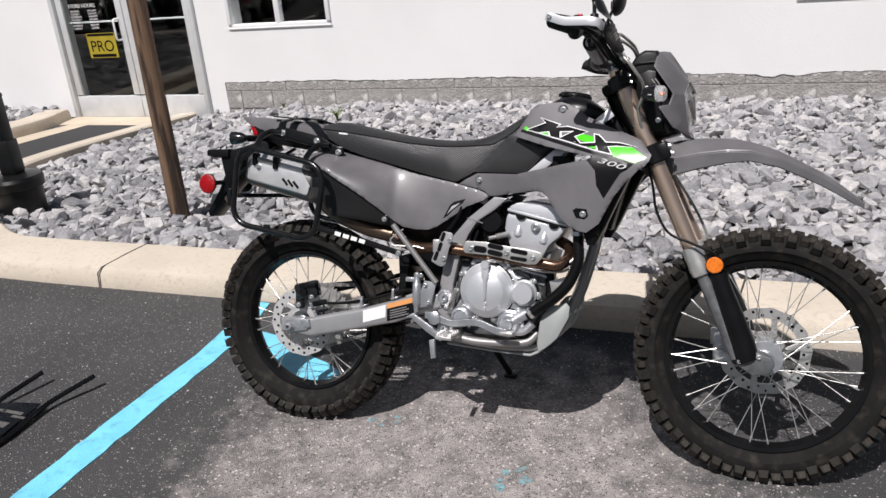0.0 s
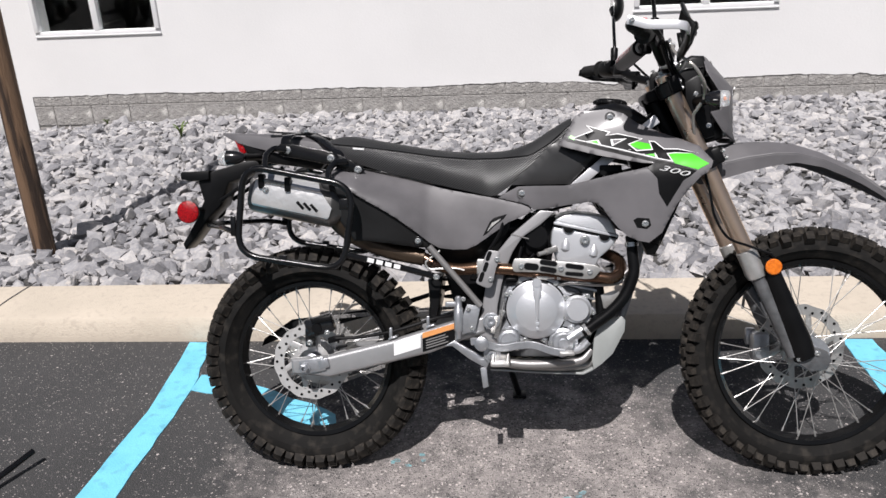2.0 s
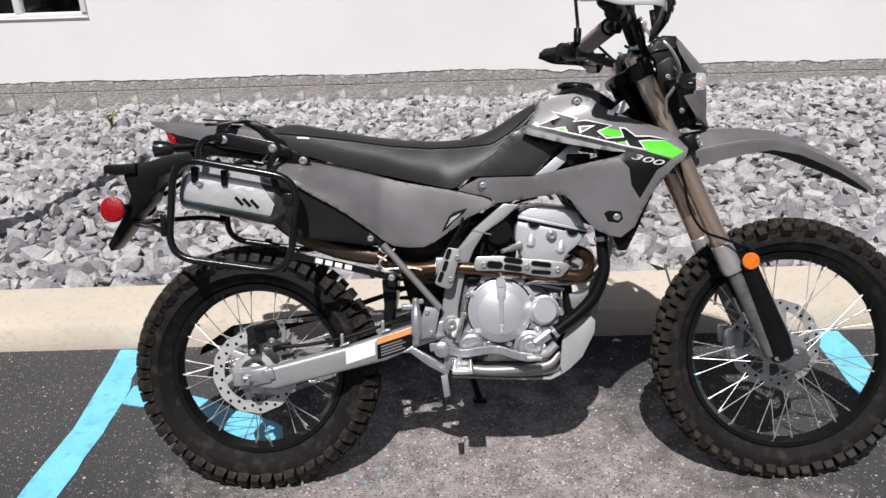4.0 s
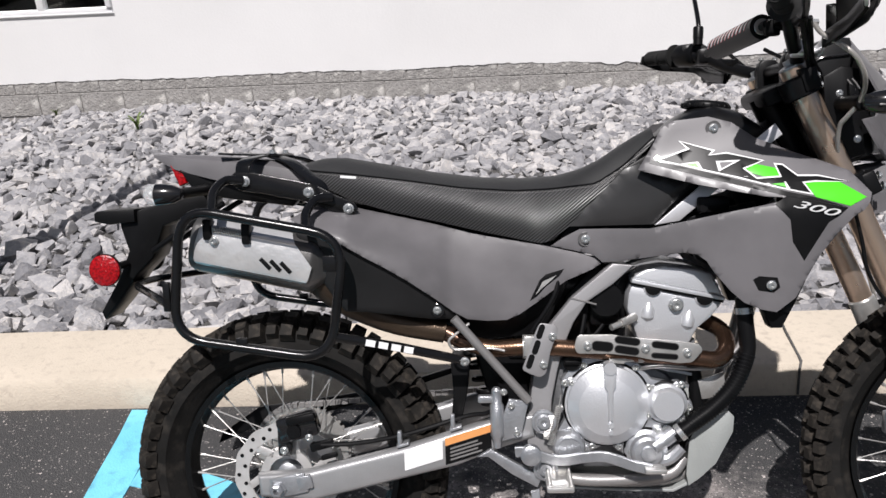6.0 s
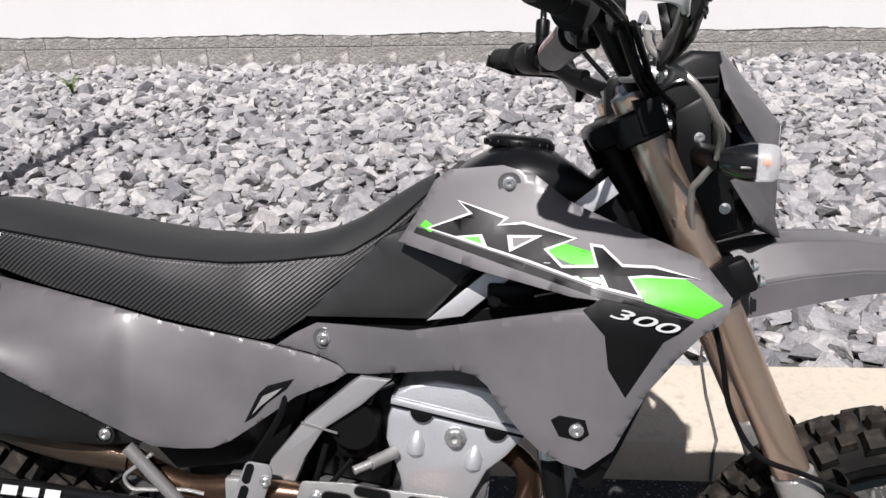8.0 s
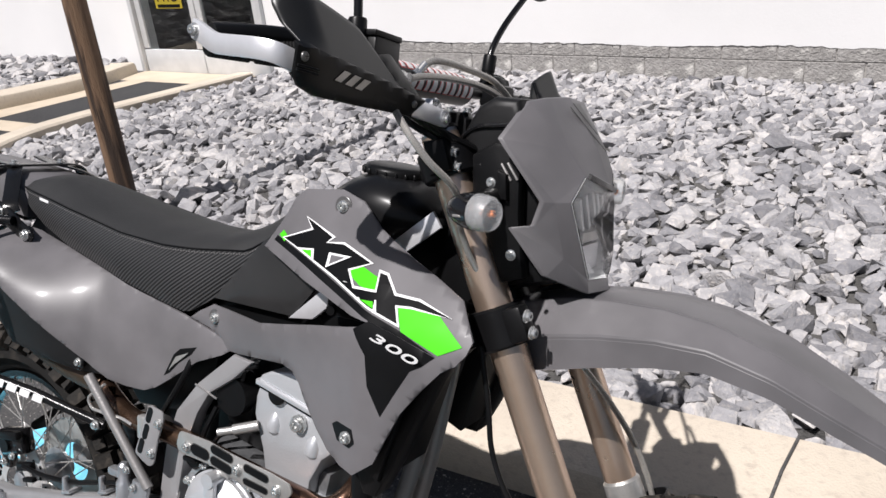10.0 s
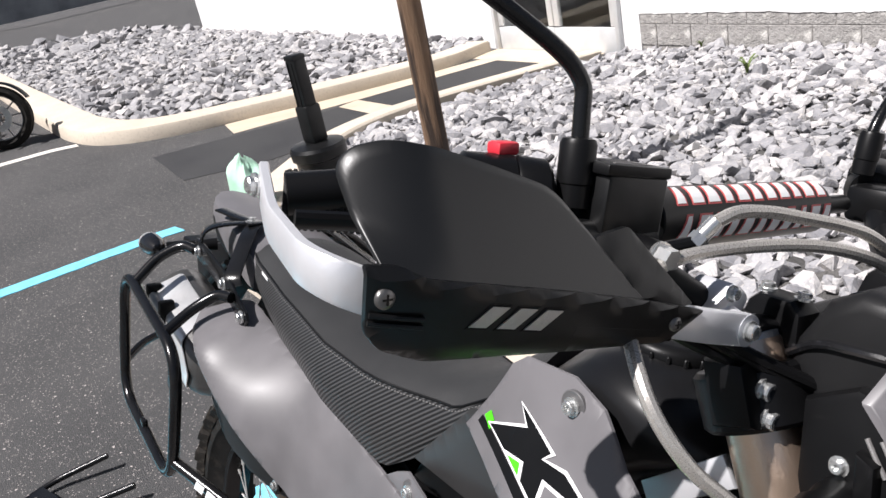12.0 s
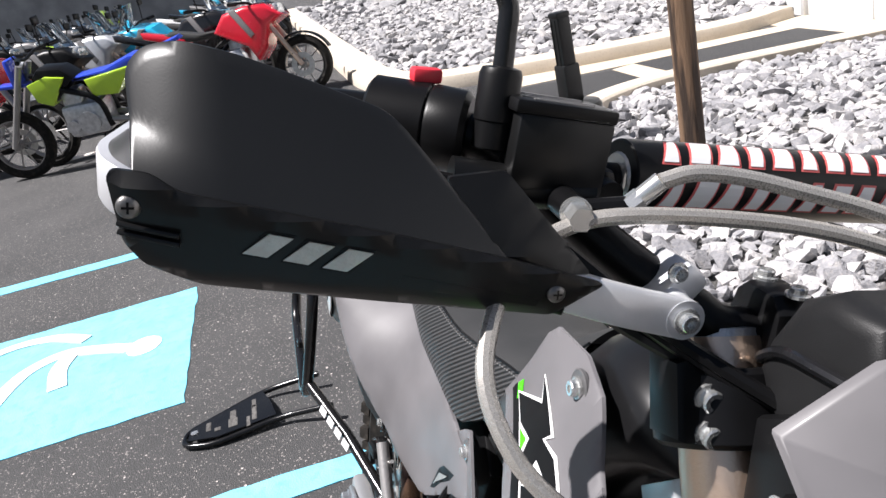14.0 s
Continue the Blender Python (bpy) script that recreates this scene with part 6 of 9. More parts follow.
# ---- bodywork ----


def y_shroud(x, z):
    f = 1 - 0.74 * sstep(0.84, 1.06, z)
    crown = 0.006 * math.sin(math.pi * min(1.0, max(0.0, (z - 0.70) / 0.32)))
    return -(0.079 + crown + 0.016 * (1 - sstep(0.86, 0.98, z)) + 0.26 * min(0.36, max(0.0, x - 0.6)) * f)


def along_table(table, x):
    """A smooth line through the table's points, at x."""
    for i, ((a, va), (b, vb)) in enumerate(zip(table, table[1:])):
        if x <= b:
            t = max(0.0, (x - a) / (b - a))
            pa, pb = table[max(0, i - 1)], table[min(len(table) - 1, i + 2)]
            ga, gb = (vb - pa[1]) / (b - pa[0]) * (b - a), (pb[1] - va) / (pb[0] - a) * (b - a)
            return va * (1 + 2 * t) * (1 - t) ** 2 + ga * t * (1 - t) ** 2 + vb * t * t * (3 - 2 * t) + gb * t * t * (t - 1)
    return table[-1][1]


SIDE_TOP = [(0.05, 0.884), (0.16, 0.885), (0.20, 0.8755), (0.32, 0.847), (0.43, 0.819), (0.545, 0.797), (0.65, 0.770)]
SIDE_FALL = [(0.05, 0.040), (0.163, 0.062), (0.203, 0.078), (0.243, 0.092), (0.283, 0.108), (0.333, 0.136), (0.363, 0.156), (0.45, 0.158), (0.55, 0.12), (0.65, 0.06)]
SIDE_WIDE = [(0.05, 0.090), (0.163, 0.102), (0.203, 0.099), (0.243, 0.094), (0.283, 0.084), (0.333, 0.060), (0.363, 0.042), (0.45, 0.021), (0.55, 0.013), (0.65, 0.010)]


def y_side(x, z):
    """The side panel: a shelf that rounds over from its top line to its widest line, drawn in below that."""
    d = max(0.0, along_table(SIDE_TOP, x) - z)
    deep = along_table(SIDE_FALL, x)
    u = min(1.0, d / deep)
    return -(0.100 + along_table(SIDE_WIDE, x) * (1 - (1 - u) ** 1.9) - 0.22 * max(0.0, d - deep))


SHROUD = [(0.722, 0.938), (0.752, 0.985), (0.768, 1.015), (0.786, 1.028), (0.854, 1.034), (0.895, 1.022), (0.935, 0.992), (0.997, 0.964), (1.045, 0.946), (1.088, 0.928), (1.118, 0.888), (1.113, 0.872), (1.102, 0.858), (1.083, 0.846), (1.056, 0.816), (1.028, 0.780), (1.006, 0.738), (0.9886, 0.702), (0.9555, 0.676), (0.930, 0.680), (0.902, 0.692), (0.880, 0.712), (0.851, 0.747), (0.838, 0.768), (0.822, 0.780), (0.800, 0.784), (0.758, 0.778), (0.683, 0.766), (0.653, 0.764), (0.639, 0.777), (0.600, 0.787), (0.556, 0.796), (0.580, 0.812), (0.612, 0.828), (0.660, 0.829), (0.740, 0.829), (0.800, 0.842), (0.866, 0.857), (0.930, 0.870), (0.961, 0.877), (0.966, 0.884), (0.936, 0.886), (0.825, 0.909)]
shroud = both("shroud", lambda bm: panel(bm, SHROUD, y_shroud, 0.003, 0.0018, cell=0.012), M_GREY, bike, "grey plastic tank shroud with decals", 62)[0]
SIDE = [(0.060, 0.866), (0.085, 0.882), (0.122, 0.889), (0.160, 0.886), (0.200, 0.876), (0.256, 0.863), (0.322, 0.8475), (0.431, 0.819), (0.545, 0.797), (0.640, 0.774), (0.652, 0.761), (0.634, 0.750), (0.583, 0.729), (0.5285, 0.6900), (0.4924, 0.6660), (0.4670, 0.6560), (0.4294, 0.6562), (0.3920, 0.6615), (0.364, 0.6795), (0.333, 0.7075), (0.283, 0.7475), (0.243, 0.774), (0.203, 0.797), (0.163, 0.822), (0.112, 0.848)]
side_panel = both("side_panel", lambda bm: panel(bm, SIDE, y_side, 0.004, 0.0008, cell=0.008), M_GREY, bike, "grey plastic side panel", 62)[0]
one("vent", lambda bm: panel(bm, [(0.5130, 0.6920), (0.5328, 0.7318), (0.5452, 0.7428), (0.5805, 0.7522), (0.5712, 0.7391), (0.5445, 0.7192), (0.5265, 0.7000)], lambda x, z: y_side(x, z) - 0.0015, 0.002, 0.0012), M_BLACK, side_panel, "dark vent opening", 40)
one("vent_liner", lambda bm: panel(bm, [(0.5239, 0.7035), (0.5387, 0.7290), (0.5650, 0.7405), (0.5560, 0.7320), (0.5343, 0.7143)], lambda x, z: y_side(x, z) - 0.0026, 0.001, 0.0008), M_STEEL, side_panel, "", 40)
HEAT = [(0.066, 0.870), (0.112, 0.857), (0.163, 0.831), (0.203, 0.806), (0.243, 0.783), (0.283, 0.7565), (0.333, 0.7165), (0.366, 0.6885), (0.396, 0.672), (0.372, 0.6615), (0.332, 0.6635), (0.257, 0.678), (0.203, 0.685), (0.160, 0.6865), (0.139, 0.715), (0.105, 0.772), (0.082, 0.823)]
lower = both("lower_panel", lambda bm: panel(bm, HEAT, lambda x, z: y_side(x, z) + 0.0105, 0.003, 0.004, cell=0.009), M_CHARCOAL, bike, "matt charcoal plastic lower side panel", 40)[0]
one("bolt_cup", lambda bm: add_turned(bm, (0.335, y_side(0.335, 0.683) + 0.0105, 0.683), (0, -1, 0), [(0, 0.0135), (0.004, 0.0135), (0.0045, 0.0125), (0.0015, 0.0115), (0.0015, 0.0)], 24), M_GLOSSBLACK, lower)
bolt(lower, 0.335, y_side(0.335, 0.683) + 0.0078, 0.683, 0.0080)
one("bolt_cup", lambda bm: add_turned(bm, (0.862, y_shroud(0.862, 1.012) + 0.002, 1.012), (0, -1, 0), [(0, 0.0145), (0.0028, 0.0145), (0.0034, 0.0135), (0.0030, 0.0120), (0.0030, 0.0)], 24), M_FRAMEGREY, shroud)
bolt(shroud, 0.862, y_shroud(0.862, 1.012) - 0.0012, 1.012, 0.0088)
bolt(shroud, 0.945, y_shroud(0.945, 0.726) - 0.001, 0.726, 0.009)
one("bolt_recess", lambda bm: panel(bm, [(0.915, 0.735), (0.925, 0.715), (0.950, 0.712), (0.960, 0.722), (0.955, 0.740), (0.925, 0.742)], lambda x, z: y_shroud(x, z) - 0.0008, 0.001, 0.0008), M_BLACK, shroud, "dark recess", 40)
one("bolt_cup", lambda bm: add_turned(bm, (0.622, y_shroud(0.622, 0.809) + 0.002, 0.809), (0, -1, 0), [(0, 0.0145), (0.0028, 0.0145), (0.0034, 0.0135), (0.0030, 0.0120), (0.0030, 0.0)], 24), M_FRAMEGREY, shroud)
bolt(shroud, 0.622, y_shroud(0.622, 0.809) - 0.0012, 0.809, 0.0088)

DECALS = [("black_decal", M_BLACK, 0.0012, [(0.949, 0.873), (0.970, 0.886), (1.016, 0.877), (1.074, 0.863), (1.058, 0.849), (1.041, 0.839), (1.018, 0.801), (1.000, 0.770), (0.979, 0.805), (0.974, 0.845)]),
          ("black_band", M_BLACK, 0.0012, [(0.742, 0.950), (0.746, 0.957), (0.783, 0.947), (0.860, 0.926), (0.973, 0.894), (1.016, 0.884), (1.074, 0.864), (1.016, 0.8775), (0.970, 0.8865), (0.860, 0.916)]),
          ("green_shape", M_GREEN, 0.0016, [(0.750, 0.959), (0.757, 0.966), (0.771, 0.957), (0.764, 0.951)]),
          ("green_shape", M_GREEN, 0.0014, [(0.900, 0.935), (0.923, 0.945), (0.968, 0.934), (0.970, 0.918), (0.935, 0.922)]),
          ("green_shape", M_GREEN, 0.0014, [(1.006, 0.908), (1.062, 0.911), (1.107, 0.881), (1.078, 0.866), (1.020, 0.883)])]
# one ragged white-edged black figure, with green and grey gaps
FIGURE = [(0.758, 0.956), (0.812, 0.976), (0.797, 0.991), (0.862, 0.971), (0.851, 0.963), (0.881, 0.967), (0.944, 0.950), (0.909, 0.936), (0.926, 0.920), (0.964, 0.922), (0.958, 0.945), (0.974, 0.943), (0.996, 0.923), (1.032, 0.922), (1.084, 0.908), (1.024, 0.9095), (1.005, 0.908), (1.017, 0.887), (0.976, 0.896), (0.937, 0.9065), (0.884, 0.922), (0.837, 0.934)]
GAPS = [(M_GREEN, [(0.795, 0.9475), (0.829, 0.951), (0.836, 0.936)]), (M_GREY, [(0.860, 0.951), (0.903, 0.952), (0.863, 0.932)]), (M_GREEN, [(0.937, 0.909), (0.972, 0.9115), (0.978, 0.8985)])]


def inner_line(pts, d):
    """The outline moved inwards by d."""
    out = []
    n = len(pts)
    area = sum(pts[i][0] * pts[(i + 1) % n][1] - pts[(i + 1) % n][0] * pts[i][1] for i in range(n))
    w = 1 if area > 0 else -1
    for i in range(n):
        p, a, b = Vector(pts[i]), Vector(pts[i - 1]), Vector(pts[(i + 1) % n])
        u, v = (p - a).normalized(), (b - p).normalized()
        nu, nv = Vector((-u.y, u.x)) * w, Vector((-v.y, v.x)) * w
        k = nu + nv
        q = p + k * (d / max(0.35, k.length_squared / 2))
        out.append((q.x, q.y))
    return out


DECALS.append(("white_edge", M_WHITE, 0.0017, FIGURE))
DECALS.append(("black_figure", M_BLACK, 0.0022, inner_line(FIGURE, 0.0027)))
for gm, gp in GAPS:
    DECALS.append(("white_edge", M_WHITE, 0.0026, gp))
    cx, cz = sum(q[0] for q in gp) / 3, sum(q[1] for q in gp) / 3
    DECALS.append(("gap_shape", gm, 0.0031, [(cx + (q[0] - cx) * 0.60, cz + (q[1] - cz) * 0.60) for q in gp]))


def small_decal(bm, out, up):
    f = bm.faces.new([bm.verts.new((x, y_shroud(x, z) - up, z)) for x, z in out])
    r = bmesh.ops.extrude_face_region(bm, geom=[f])
    bmesh.ops.translate(bm, vec=(0, 0.0005, 0), verts=[v for v in r["geom"] if isinstance(v, bmesh.types.BMVert)])


for nm, m, up, out in DECALS:
    if len(out) == 3:
        one(nm, lambda bm: small_decal(bm, out, up), m, shroud, "", 0)
    else:
        one(nm, lambda bm: panel(bm, out, lambda x, z: y_shroud(x, z) - up, 0.0006, 0.0006), m, shroud, "", 40)
nx = Vector((1.053 - 0.977, y_shroud(1.053, 0.861) - y_shroud(0.977, 0.881), 0.861 - 0.881)).normalized()
nz = (Vector((0, -0.3, 1)) - nx * nx.dot(Vector((0, -0.3, 1)))).normalized()
mt = Matrix((nx, nz, nx.cross(nz))).transposed().to_4x4()
mt.translation = Vector((1.012, y_shroud(1.012, 0.860) - 0.003, 0.8585))
writing("model_number", "300", 0.034, M_WHITE, shroud, mt @ Matrix.Diagonal((1.50, 0.60, 1, 1)), 0.35, "white italic number")


def seat_rows():
    tops = [(0.070, 0.972), (0.105, 0.980), (0.144, 0.979), (0.237, 0.961), (0.331, 0.943), (0.424, 0.930), (0.507, 0.926), (0.575, 0.929), (0.620, 0.940), (0.660, 0.958), (0.700, 0.984), (0.740, 1.008), (0.762, 1.018)]
    seam = [(0.070, 0.957), (0.163, 0.947), (0.285, 0.930), (0.386, 0.914), (0.487, 0.905), (0.558, 0.906), (0.647, 0.913), (0.700, 0.945), (0.762, 1.000)]
    foot = [(0.070, 0.950), (0.100, 0.930), (0.166, 0.897), (0.245, 0.872), (0.336, 0.851), (0.425, 0.828), (0.545, 0.800), (0.600, 0.836), (0.650, 0.885), (0.720, 0.950), (0.762, 0.992)]
    wide = [(0.070, 0.072), (0.12, 0.084), (0.25, 0.098), (0.40, 0.104), (0.52, 0.094), (0.62, 0.070), (0.70, 0.058), (0.762, 0.050)]

    def at(t, x):
        for (a, va), (b, vb) in zip(t, t[1:]):
            if x <= b:
                k = max(0.0, (x - a) / (b - a))
                return va + (vb - va) * k
        return t[-1][1]
    out = []
    for i in range(47):
        x = 0.070 + (0.762 - 0.070) * i / 46
        out.append((x, at(tops, x), at(seam, x), at(foot, x), at(wide, x)))
    return out


SEAT = seat_rows()


def seat_top(bm):
    rings = []
    for x, t, s, f, w in SEAT:
        pts = []
        for k in range(17):
            u = -1 + k / 8
            pts.append(bm.verts.new((x, u * w, s + (t - s) * (1 - abs(u) ** 2.6))))
        rings.append(pts)
    for a, b in zip(rings, rings[1:]):
        for k in range(16):
            bm.faces.new((a[k], a[k + 1], b[k + 1], b[k]))
    bm.faces.new(rings[0])
    bm.faces.new(rings[-1])


def seat_side(bm):
    rings = []
    for x, t, s, f, w in SEAT:
        bulge = 0.012 * math.sin(math.pi * min(1, max(0, (x - 0.1) / 0.6)))
        pts = []
        for k in range(9):
            u = k / 8
            pts.append(bm.verts.new((x, -(w + bulge * math.sin(math.pi * u) + 0.006 * u), s + (f - s) * u)))
        rings.append(pts)
    for a, b in zip(rings, rings[1:]):
        for k in range(8):
            bm.faces.new((a[k], a[k + 1], b[k + 1], b[k]))


def seat_body(bm):
    rings = []
    for x, t, s, f, w in SEAT:
        rings.append([bm.verts.new((x, u * (w - 0.004), z)) for u, z in ((-1, s - 0.002), (1, s - 0.002), (1, min(f, s - 0.004)), (-1, min(f, s - 0.004)))])
    for a, b in zip(rings, rings[1:]):
        for k in range(4):
            bm.faces.new((a[k], a[(k + 1) % 4], b[(k + 1) % 4], b[k]))
    bm.faces.new(rings[0])
    bm.faces.new(rings[-1])


seat = one("seat", seat_top, M_SEATTOP, bike, "black vinyl seat with woven-look sides", 60)
both("seat_side", seat_side, M_SEATSIDE, seat, "black woven-look vinyl", 60)
one("seat_base", seat_body, M_BLACK, seat)


def seam_line(bm):
    add_tube(bm, [(x, -(w + 0.0005), s + 0.0006) for x, t, s, f, w in SEAT], 0.0016, 6)


both("piping", seam_line, M_BLACK, seat)


def stitches(bm):
    for a, b in zip(SEAT, SEAT[1:]):
        for k in range(3):
            t0, t1 = k / 3 + 0.05, k / 3 + 0.22
            p = [Vector((a[0] + (b[0] - a[0]) * t, -(a[4] + (b[4] - a[4]) * t + 0.002), a[2] + (b[2] - a[2]) * t - 0.0045)) for t in (t0, t1)]
            add_tube(bm, p, 0.0008, 4)


both("stitching", stitches, M_DARKALU, seat, "pale stitching")
one("seat_tag", lambda bm: add_strip(bm, [(0.148, -0.0905, 0.9425), (0.180, -0.0945, 0.9395)], 0.005, 0.001, (0, 0, 1)), M_WHITE, seat, "small white tag")

TANK = [(0.700, 0.905, 0.925, 0.060), (0.735, 0.960, 0.85, 0.072), (0.770, 1.005, 0.83, 0.080), (0.805, 1.036, 0.83, 0.086), (0.840, 1.054, 0.88, 0.090), (0.880, 1.060, 0.92, 0.091), (0.920, 1.048, 0.960, 0.086), (0.955, 1.024, 0.982, 0.074), (0.978, 1.006, 0.988, 0.056), (0.985, 1.000, 0.992, 0.045)]


def tank_shape(bm):
    rings = []
    for x, t, b, w in TANK:
        pts = []
        for k in range(24):
            a = 2 * math.pi * k / 24
            cy, cz = math.cos(a), math.sin(a)
            pts.append(bm.verts.new((x, w * math.copysign(abs(cy) ** 0.7, cy), (t + b) / 2 + (t - b) / 2 * math.copysign(abs(cz) ** 0.7, cz))))
        rings.append(pts)
    for a, b in zip(rings, rings[1:]):
        for k in range(24):
            bm.faces.new((a[k], a[(k + 1) % 24], b[(k + 1) % 24], b[k]))
    bm.faces.new(rings[0])
    bm.faces.new(rings[-1])


tank = one("fuel_tank", tank_shape, M_TANK, bike, "black plastic fuel tank", 50)


def cap_shape(bm):
    prof = [(0.0, 0.040), (0.004, 0.0455), (0.010, 0.046), (0.015, 0.043), (0.0175, 0.036), (0.0175, 0.0)]
    add_turned(bm, (0.873, 0, 1.050), (0.10, 0, 1), prof, 40)
    for i in range(20):
        a = 2 * math.pi * i / 20
        add_box(bm, (0.873 + 0.0455 * math.cos(a), 0.0455 * math.sin(a), 1.0565 - 0.0045 * math.cos(a)), (0.005, 0.004, 0.009), 0.001, Matrix.Rotation(a, 4, "Z"), 1)


one("fuel_cap", cap_shape, M_BLACK, tank, "black ribbed fuel cap", 40)
both("tank_side", lambda bm: panel(bm, [(0.592, 0.832), (0.640, 0.880), (0.700, 0.940), (0.728, 0.950), (0.775, 0.926), (0.822, 0.909), (0.790, 0.870), (0.757, 0.832), (0.690, 0.832)], lambda x, z: -0.087 - 0.03 * (z - 0.83), 0.003, 0.006), M_KNEE, bike, "black plastic knee panel", 40)
one("tank_underside", lambda bm: add_prism(bm, [(0.560, 0.790), (0.620, 0.868), (0.690, 0.935), (0.760, 0.975), (0.840, 0.930), (0.850, 0.840), (0.820, 0.795), (0.690, 0.785)], -0.066, 0.062, 0.006), M_BLACK, bike)
rad = both("radiator", lambda bm: (add_prism(bm, [(0.955, 0.680), (0.985, 0.668), (1.050, 0.895), (1.020, 0.905)], -0.170, -0.045, 0.006)), M_BLACK, bike, "black radiator behind the shroud")[0]
both("radiator_guard", lambda bm: add_prism(bm, [(0.935, 0.690), (0.955, 0.640), (0.975, 0.640), (1.000, 0.690), (1.060, 0.828), (1.094, 0.866), (1.060, 0.866), (1.020, 0.81), (0.985, 0.735)], -0.160, -0.120, 0.004), M_BLACK, bike)
both("side_cover_inner", lambda bm: add_prism(bm, [(0.80, 0.84), (0.95, 0.87), (0.96, 0.80), (0.90, 0.73), (0.84, 0.76)], -0.075, -0.05, 0.004), M_BLACK, bike)
one("ignition_box", lambda bm: (add_box(bm, (0.865, -0.085, 0.868), (0.06, 0.03, 0.03), 0.004), add_cyl(bm, (0.845, -0.098, 0.862), (0.845, -0.104, 0.862), 0.008, 12)), M_BLACK, bike)

# ---- forks and clamps ----
FD = Vector((0.4205, 0, -0.9073))


def on_fork(s, y):
    """A point s metres down the fork's line from its top."""
    return Vector((1.006, y, 1.118)) + FD * s


def fork_leg(y, name):
    leg = one(name, lambda bm: add_turned(bm, on_fork(0.0, y), FD, [(0.0, 0.020), (0.0, 0.0245), (0.30, 0.0245), (0.31, 0.0235), (0.53, 0.0235)], 30), M_GOLD, bike, "bronze anodised upside-down fork leg")
    one("fork_cap", lambda bm: add_turned(bm, on_fork(0.002, y), -FD, [(0, 0.024), (0.006, 0.024), (0.008, 0.019), (0.010, 0.012), (0.018, 0.012), (0.018, 0.0)], 24), M_ALU, leg)
    one("seal_collar", lambda bm: add_turned(bm, on_fork(0.520, y), FD, [(0, 0.024), (0.004, 0.027), (0.045, 0.028), (0.060, 0.030), (0.080, 0.0275), (0.084, 0.021)], 30), M_STEEL, leg)
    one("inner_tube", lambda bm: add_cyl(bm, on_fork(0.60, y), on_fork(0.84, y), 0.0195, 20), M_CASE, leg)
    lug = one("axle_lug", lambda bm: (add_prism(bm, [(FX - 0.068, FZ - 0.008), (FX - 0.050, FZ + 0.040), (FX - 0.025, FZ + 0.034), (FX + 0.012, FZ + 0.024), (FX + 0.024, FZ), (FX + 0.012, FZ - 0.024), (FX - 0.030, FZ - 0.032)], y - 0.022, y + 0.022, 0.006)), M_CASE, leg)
    for dx, dz in ((-0.062, 0.004), (-0.016, 0.020)):
        bolt(lug, FX + dx, y - 0.022, FZ + dz, 0.008)
    return leg


leg_r = fork_leg(-0.098, "fork_leg")
leg_l = fork_leg(0.098, "fork_leg")


def fork_guard(bm):
    a, b = Vector((1.250, -0.098, 0.622)), Vector((1.382, -0.098, 0.350))
    d = (b - a).normalized()
    f = Vector((-d.z, 0, d.x))
    f = f if f.x > 0 else -f
    rings = []
    for i in range(14):
        t = i / 13
        p = a.lerp(b, t)
        fore, aft = 0.046 - 0.006 * t, 0.010 - 0.036 * t ** 0.9
        if t > 0.86:
            fore -= 0.05 * (t - 0.86)
        row = []
        for an in (-50, -25, 0, 25, 50, 75, 100, 125, 150, 168):
            cs, sn = math.cos(radians(an)), math.sin(radians(an))
            row.append(bm.verts.new(p + f * (aft + (fore - aft) * (0.5 + 0.5 * cs)) + Vector((0, -0.003 - 0.031 * math.copysign(abs(sn) ** 0.7, sn), 0))))
        rings.append(row)
    for u, v in zip(rings, rings[1:]):
        for k in range(9):
            bm.faces.new((u[k], u[k + 1], v[k + 1], v[k]))
    r = bmesh.ops.extrude_face_region(bm, geom=list(bm.faces))
    bmesh.ops.translate(bm, vec=(-0.002, 0.003, 0), verts=[v for v in r["geom"] if isinstance(v, bmesh.types.BMVert)])


guards = both("fork_guard", fork_guard, M_BLACK, bike, "glossy black fork guard")
for y in (-0.134, 0.134):
    s = -1 if y < 0 else 1
    one("reflector", lambda bm: (add_turned(bm, (1.289, y, 0.604), (0, s, 0), [(0, 0.0215), (0.004, 0.0215), (0.006, 0.019), (0.0065, 0.0)], 32)), M_ORANGE, guards[0] if s < 0 else guards[1], "round amber reflector")
    one("reflector_cup", lambda bm: (add_turned(bm, (1.289, y, 0.604), (0, -s, 0), [(0, 0.0235), (0.006, 0.022), (0.012, 0.012), (0.03, 0.008)], 24)), M_BLACK, guards[0] if s < 0 else guards[1])
one("fork_cable", lambda bm: add_tube(bm, curve_points([(1.105, -0.135, 0.87), (1.122, -0.138, 0.80), (1.134, -0.140, 0.74), (1.168, -0.142, 0.684), (1.225, -0.140, 0.660), (1.275, -0.138, 0.640), (1.295, -0.13, 0.625)], 6), 0.0036, 8), M_BLACK, bike)


